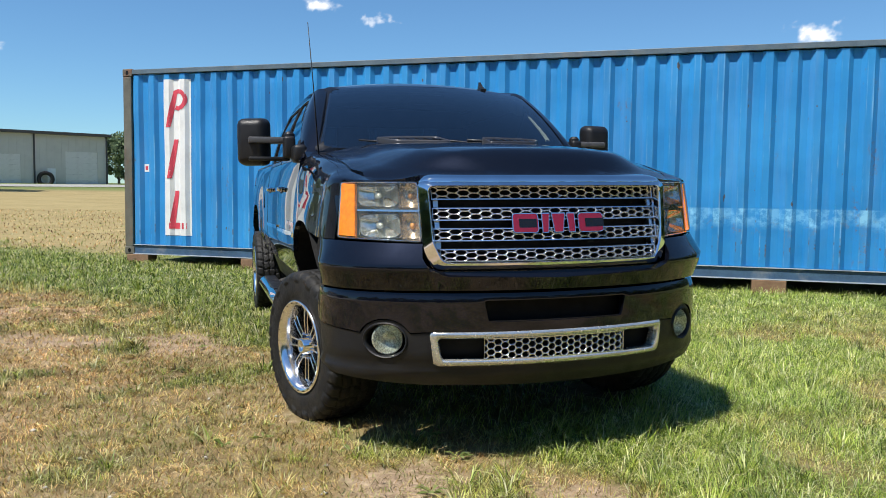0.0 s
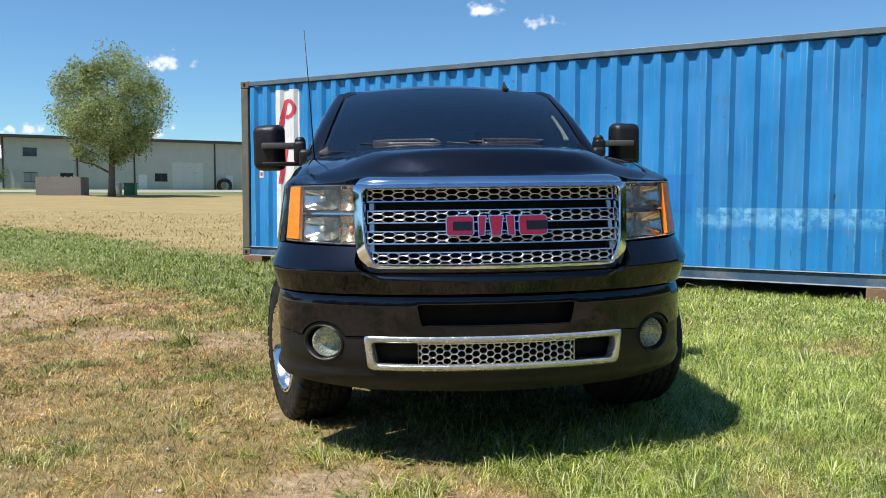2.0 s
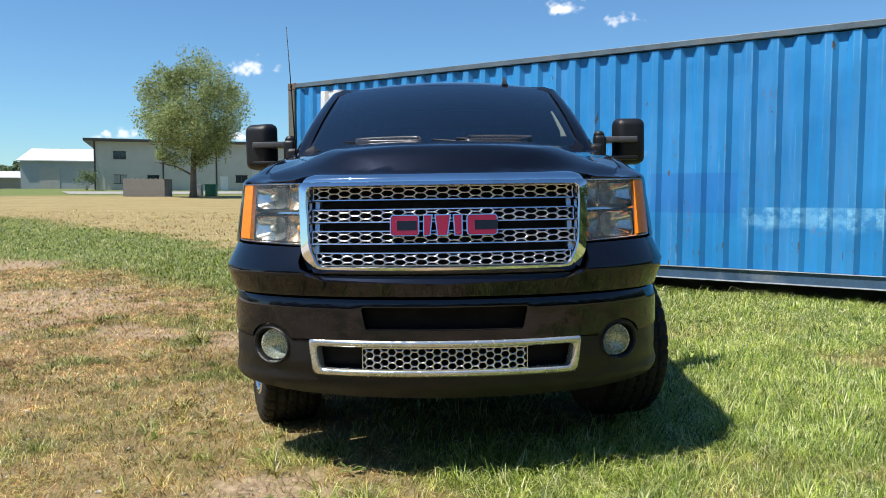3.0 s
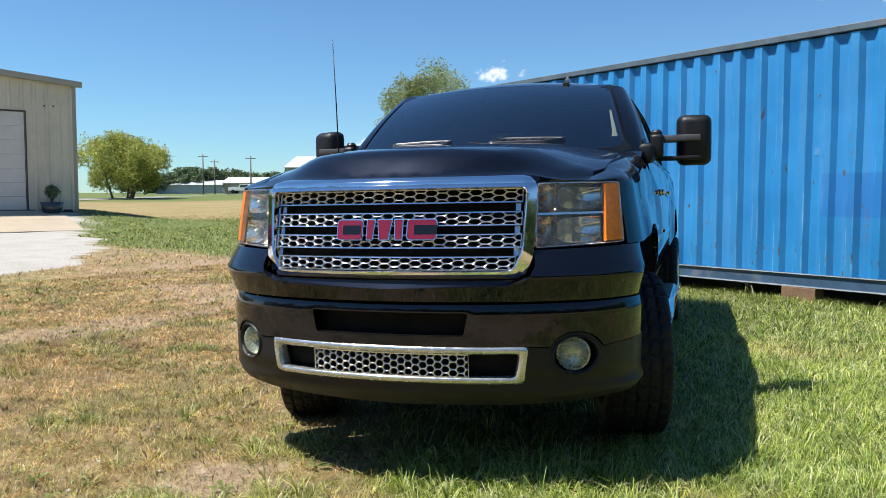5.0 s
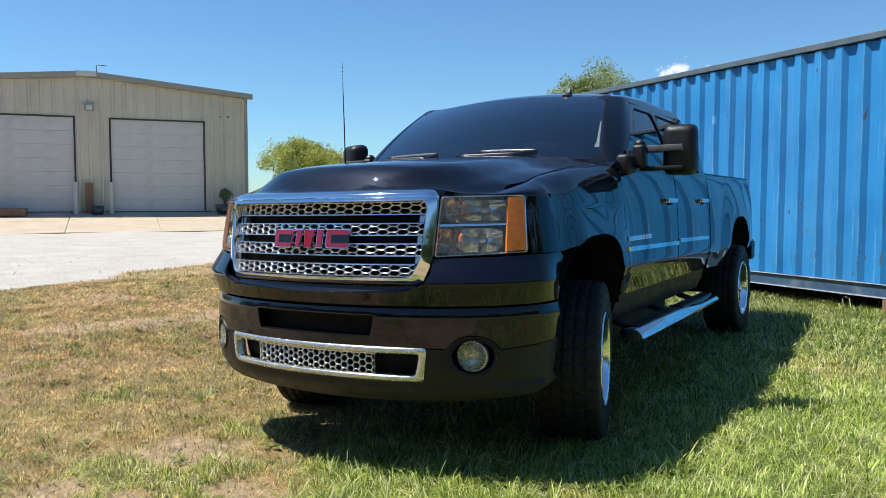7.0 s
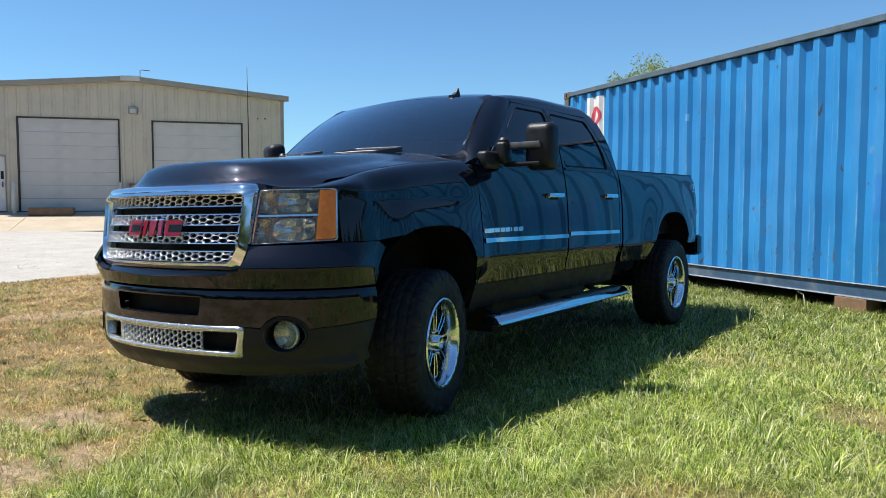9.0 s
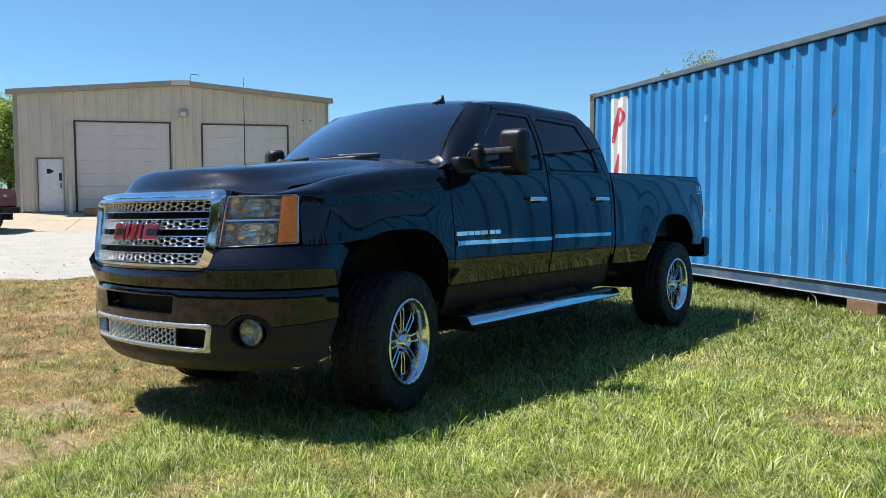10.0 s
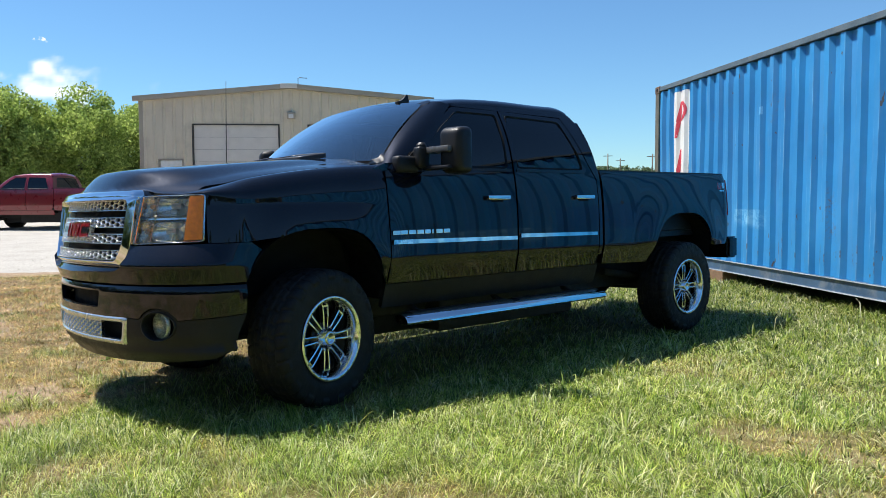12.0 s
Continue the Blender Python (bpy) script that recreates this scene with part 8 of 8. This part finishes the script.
def near_path(x, y):
    """Distance to the walked line, taken as three straight legs."""
    best = np.full(x.shape, 1e9)
    pts = [(0.0, 0.0), (1.3, 0.3), (3.3, 1.4), (4.7, 2.3), (5.6, 3.5)]
    for (x0, y0), (x1, y1) in zip(pts, pts[1:]):
        dx, dy = x1 - x0, y1 - y0
        t = np.clip(((x - x0) * dx + (y - y0) * dy) / (dx * dx + dy * dy), 0, 1)
        best = np.minimum(best, np.hypot(x - x0 - t * dx, y - y0 - t * dy))
    return best


def under_box(x, y):
    c, s = math.cos(radians(BOX_A)), math.sin(radians(BOX_A))
    u, v = (x + 5.05) * c + (y - 12.44) * s, -(x + 5.05) * s + (y - 12.44) * c
    return (u > -0.05) & (u < 12.3) & (v > 0.25) & (v < 2.3)


def in_truck(x, y):
    c, s = math.cos(radians(16.96)), math.sin(radians(16.96))
    u, v = (x - 0.1937) * c + (y - 4.5654) * s, -(x - 0.1937) * s + (y - 4.5654) * c
    return u, v


def tyre_mask(x, y):
    u, v = in_truck(x, y)
    m = np.zeros(x.shape, bool)
    for a, b in ((0.885, 0), (-0.885, 0), (0.885, 3.902), (-0.885, 3.902)):
        m |= (np.abs(u - a) < 0.22) & (np.abs(v - b) < 0.17)
    return m


def blades(name, n, x0, x1, y0, y1, keep, height, width, seed, label, lie=0.0):
    """A stand of bent blades as one mesh of kind stuff."""
    rng = np.random.default_rng(seed)
    x, y = rng.uniform(x0, x1, n), rng.uniform(y0, y1, n)
    dry = dry_mask(x, y)
    k = rng.random(n) < keep(x, y, dry)
    k &= ~under_box(x, y) & ~tyre_mask(x, y) & (lot_mask(x, y) < 0.5)
    x, y, dry = x[k], y[k], dry[k]
    n = len(x)
    tuft = 0.5 + 0.5 * vnoise(x, y, 3.3, 41)
    lush = np.clip(0.5 + 0.9 * fbm(x, y, 0.6, 43), 0, 1)
    h = height(x, y, dry, tuft, lush, rng)
    d = near_path(x, y)
    w = width * (0.7 + 0.6 * rng.random(n)) * np.clip(d / 4.0, 0.75, 6)
    lean = np.clip(0.66 + 0.80 * rng.random(n) ** 0.7 + lie, 0, 1.35)
    sweep = 4.0 * vnoise(x, y, 3.4, 61) + rng.uniform(-2.2, 2.2, n)
    a = sweep + 0.5 * np.pi + rng.normal(0, 0.7, n)
    z = ground_z(x, y) - 0.004
    ca, sa, cs, ss = np.cos(a), np.sin(a), np.cos(sweep), np.sin(sweep)
    out1, out2 = h * 0.45 * lean * 0.5, h * lean * 0.95
    up1, up2 = h * np.sqrt(np.clip(1 - (lean * 0.5) ** 2, 0.02, 1)) * 0.55, h * np.clip(1 - lean * lean * 0.55, 0.05, 1)
    P = np.empty((n, 5, 3), np.float32)
    for q, (wd, ot, up) in enumerate(((-1, 0, 0), (1, 0, 0), (-0.75, out1, up1), (0.75, out1, up1), (0, out2, up2))):
        P[:, q, 0] = x + wd * w * 0.5 * ca + ot * cs
        P[:, q, 1] = y + wd * w * 0.5 * sa + ot * ss
        P[:, q, 2] = z + up
    base = (np.arange(n) * 5)[:, None, None]
    Fc = base + np.array([[0, 1, 3], [0, 3, 2], [2, 3, 4]])[None]
    me = arrays_mesh(name, P.reshape(-1, 3), Fc.reshape(-1, 3), BLADE)
    dd = np.clip(dry + rng.normal(0, 0.18, n), 0, 1)
    dd = np.where(rng.random(n) < 0.12 * (lie == 0.0), dd * 0.15, dd)
    attribute(me, "dry", np.repeat(dd, 5))
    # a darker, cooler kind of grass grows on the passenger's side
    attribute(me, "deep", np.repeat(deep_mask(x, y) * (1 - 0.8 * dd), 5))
    ob = new(name, me)
    return tagged(ob, label, "grass", kind="stuff")


def shade_of_truck(x, y):
    u, v = in_truck(x, y)
    return (u > -0.85) & (u < 0.85) & (v > -0.6) & (v < 4.6)


def tall(x, y, dry, tuft, lush, rng):
    n = len(x)
    base = 0.070 + 0.055 * tuft * lush + 0.032 * lush
    h = base * (0.5 + 0.9 * rng.random(n))
    h = np.where(rng.random(n) < 0.015, h * 1.9, h)
    return h * (1 - 0.55 * dry)


def thin(x, y, dry):
    d = near_path(x, y)
    k = np.clip(1.3 / (1 + (d / 4.5) ** 2.2), 0, 1)
    k = k * (1 - 0.72 * dry + 0.5 * dry * smooth01(0.25, 0.6, vnoise(x, y, 3.1, 71)))
    k = k * (1 - 0.6 * bare_mask(x, y))
    return np.where(shade_of_truck(x, y), k * 0.3, k)


blades("grass", 980000, -8.5, 8.0, 1.2, 12.8, thin, tall, 0.0047, 1, "green and straw-coloured meadow grass")


def straw_keep(x, y, dry):
    return np.clip(dry * 1.1 / (1 + (near_path(x, y) / 5.0) ** 2), 0, 1) * (1 - 0.45 * bare_mask(x, y))


blades("straw_litter", 330000, -8.5, 2.5, 1.2, 10.5, straw_keep, lambda x, y, dry, tuft, lush, rng: 0.03 + 0.05 * rng.random(len(x)), 0.0042, 2, "dry straw and cut grass lying on bare earth", lie=0.75)
# the shaggy edge along the container and the field behind
blades("grass", 60000, -8.0, 8.0, 7.6, 14.5, lambda x, y, dry: np.where(np.abs((x + 5.05) * 0.2937 + (y - 12.44) * 0.9559) < 0.45, 1.0, 0.0),
       lambda x, y, dry, tuft, lush, rng: (0.08 + 0.12 * tuft) * (0.5 + 0.8 * rng.random(len(x))), 0.0035, 3, "longer grass along the container")
blades("grass", 260000, -34.0, -3.0, 4.0, 34.0, lambda x, y, dry: np.where((x < -8.0) | (y > 12.8), np.clip(1.2 - near_path(x, y) / 40.0, 0.1, 1) * (1 - 0.85 * dry), 0.0),
       lambda x, y, dry, tuft, lush, rng: (0.06 + 0.06 * lush) * (0.6 + 0.7 * rng.random(len(x))), 0.0042, 4, "green and parched meadow grass further off")


def tufts(name, n, x0, x1, y0, y1, keep, length, width, seed, label):
    """Bunches of long blades that spread from one root each."""
    rng = np.random.default_rng(seed)
    cx, cy = rng.uniform(x0, x1, n), rng.uniform(y0, y1, n)
    k = rng.random(n) < keep(cx, cy, dry_mask(cx, cy))
    k &= ~under_box(cx, cy) & ~tyre_mask(cx, cy) & (lot_mask(cx, cy) < 0.5)
    cx, cy = cx[k], cy[k]
    size = 0.55 + 0.9 * rng.random(len(cx)) ** 2
    count = (10 + 26 * size * rng.random(len(cx))).astype(int)
    i = np.repeat(np.arange(len(cx)), count)
    m = len(i)
    a = rng.uniform(0, 2 * np.pi, m)
    rad = 0.035 * size[i] * np.sqrt(rng.random(m))
    x, y = cx[i] + rad * np.cos(a), cy[i] + rad * np.sin(a)
    a = a + rng.normal(0, 0.5, m)
    parched = dry_mask(x, y)
    h = length * size[i] * (0.45 + 0.75 * rng.random(m)) * (1 - 0.5 * parched)
    lean = np.clip(0.35 + 0.75 * rng.random(m) + 0.3 * parched, 0, 1.3)
    w = width * (0.6 + 0.8 * rng.random(m)) * np.clip(near_path(x, y) / 4.0, 0.8, 4)
    z = ground_z(x, y) - 0.004
    ca, sa = np.cos(a), np.sin(a)
    P = np.empty((m, 7, 3), np.float32)
    for q, (wd, t) in enumerate(((-1, 0.0), (1, 0.0), (-0.95, 0.4), (0.95, 0.4), (-0.6, 0.75), (0.6, 0.75), (0, 1.0))):
        out, up = h * lean * t ** 1.4 * 0.9, h * (t - 0.55 * lean * t * t)
        P[:, q, 0] = x - wd * w * 0.5 * sa + out * ca
        P[:, q, 1] = y + wd * w * 0.5 * ca + out * sa
        P[:, q, 2] = z + np.maximum(up, 0.006)
    Fc = (np.arange(m) * 7)[:, None, None] + np.array([[0, 1, 3], [0, 3, 2], [2, 3, 5], [2, 5, 4], [4, 5, 6]])[None]
    me = arrays_mesh(name, P.reshape(-1, 3), Fc.reshape(-1, 3), BLADE)
    d = np.clip(0.95 * parched * (rng.random(len(cx)) ** 0.6)[i] + rng.normal(0, 0.14, m) + 0.05, 0, 1)
    attribute(me, "dry", np.repeat(d, 7))
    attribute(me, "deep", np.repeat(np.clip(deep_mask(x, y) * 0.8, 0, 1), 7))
    return tagged(new(name, me), label, "grass", kind="stuff")


def tuft_keep(x, y, dry):
    mats = 0.25 + 0.75 * smooth01(-0.15, 0.45, fbm(x, y, 0.8, 83))
    mats = mats * (1 - dry) + dry * smooth01(0.05, 0.30, fbm(x, y, 1.5, 87))
    mats = mats * (1 - 0.7 * bare_mask(x, y))
    return np.where(shade_of_truck(x, y), 0.0, np.clip(1.25 / (1 + (near_path(x, y) / 4.2) ** 2), 0, 1) * mats)


tufts("grass_tufts", 9500, -8.5, 8.0, 1.2, 12.0, tuft_keep, 0.125, 0.0062, 8, "bunches of longer grass in the meadow")

# flat-leaved weeds on the bare patch
rng = np.random.default_rng(77)
WEED = leaf_material("weed_leaves", (0.12, 0.16, 0.04), (0.32, 0.38, 0.14))
vs = []
for k in range(300):
    x, y = rng.uniform(-6.5, 2.6), rng.uniform(1.6, 8.0)
    if dry_mask(np.array([x]), np.array([y]))[0] < 0.35 or lot_mask(np.array([x]), np.array([y]))[0] > 0 or vnoise(np.array([x]), np.array([y]), 0.9, 51)[0] < 0.2:
        continue
    z = float(ground_z(x, y))
    for j in range(rng.integers(5, 12)):
        a, l = rng.uniform(0, 6.28), rng.uniform(0.03, 0.085)
        c, s = math.cos(a), math.sin(a)
        w = l * rng.uniform(0.08, 0.18)
        e = rng.uniform(0.2, 0.7)
        for q in ((0.0, 0.0, 0.0), (0.55 * l, w, 0.5 * e * l), (l, 0.0, 0.35 * e * l), (0.55 * l, -w, 0.5 * e * l)):
            vs.append((x + q[0] * c - q[1] * s, y + q[0] * s + q[1] * c, z + 0.004 + q[2] + 0.01))
vs = np.array(vs)
tagged(new("weeds", arrays_mesh("weeds", vs, np.arange(len(vs)).reshape(-1, 4), WEED)), "low flat-leaved weeds on parched ground", "weeds", kind="stuff")

# stones: loose gravel of the lot and a few on the bare earth
STONE = surface("gravel_stone", (0.50, 0.465, 0.41), 0.9, var=0.2, scale=7)
PEBBLE = np.array([(1, 0, 0), (-1, 0, 0), (0, 1, 0), (0, -1, 0), (0, 0, 0.7), (0, 0, -0.5)])
PEB_F = np.array([(0, 2, 4), (2, 1, 4), (1, 3, 4), (3, 0, 4), (2, 0, 5), (1, 2, 5), (3, 1, 5), (0, 3, 5)])


def stones(name, n, x0, x1, y0, y1, keep, s0, s1, seed, label):
    rng = np.random.default_rng(seed)
    x, y = rng.uniform(x0, x1, n), rng.uniform(y0, y1, n)
    k = keep(x, y, rng)
    x, y = x[k], y[k]
    n = len(x)
    s = s0 + (s1 - s0) * rng.random(n) ** 3
    a = rng.uniform(0, 6.28, n)
    q = PEBBLE[None] * (1 + 0.35 * rng.normal(size=(n, 6, 3)) * 0.5) * s[:, None, None]
    P = np.empty_like(q)
    P[..., 0] = q[..., 0] * np.cos(a)[:, None] - q[..., 1] * np.sin(a)[:, None] * 0.7 + x[:, None]
    P[..., 1] = q[..., 0] * np.sin(a)[:, None] + q[..., 1] * np.cos(a)[:, None] * 0.7 + y[:, None]
    P[..., 2] = q[..., 2] * 0.7 + ground_z(x, y)[:, None] + s[:, None] * 0.2
    Fc = (np.arange(n) * 6)[:, None, None] + PEB_F[None]
    tagged(new(name, arrays_mesh(name, P.reshape(-1, 3), Fc.reshape(-1, 3), STONE)), label, "gravel", kind="stuff")


stones("gravel", 13000, -26, -8, -4, 17, lambda x, y, r: (lot_mask(x, y) > 0.5) & (r.random(len(x)) < np.clip(1.6 - near_path(x, y) / 14.0, 0.08, 1)), 0.006, 0.022, 5, "loose pale gravel on the lot")
stones("gravel", 5000, -8, 2, 1.5, 9, lambda x, y, r: (dry_mask(x, y) > 0.55) & (r.random(len(x)) < 0.35), 0.005, 0.022, 6, "small pale stones on bare earth")
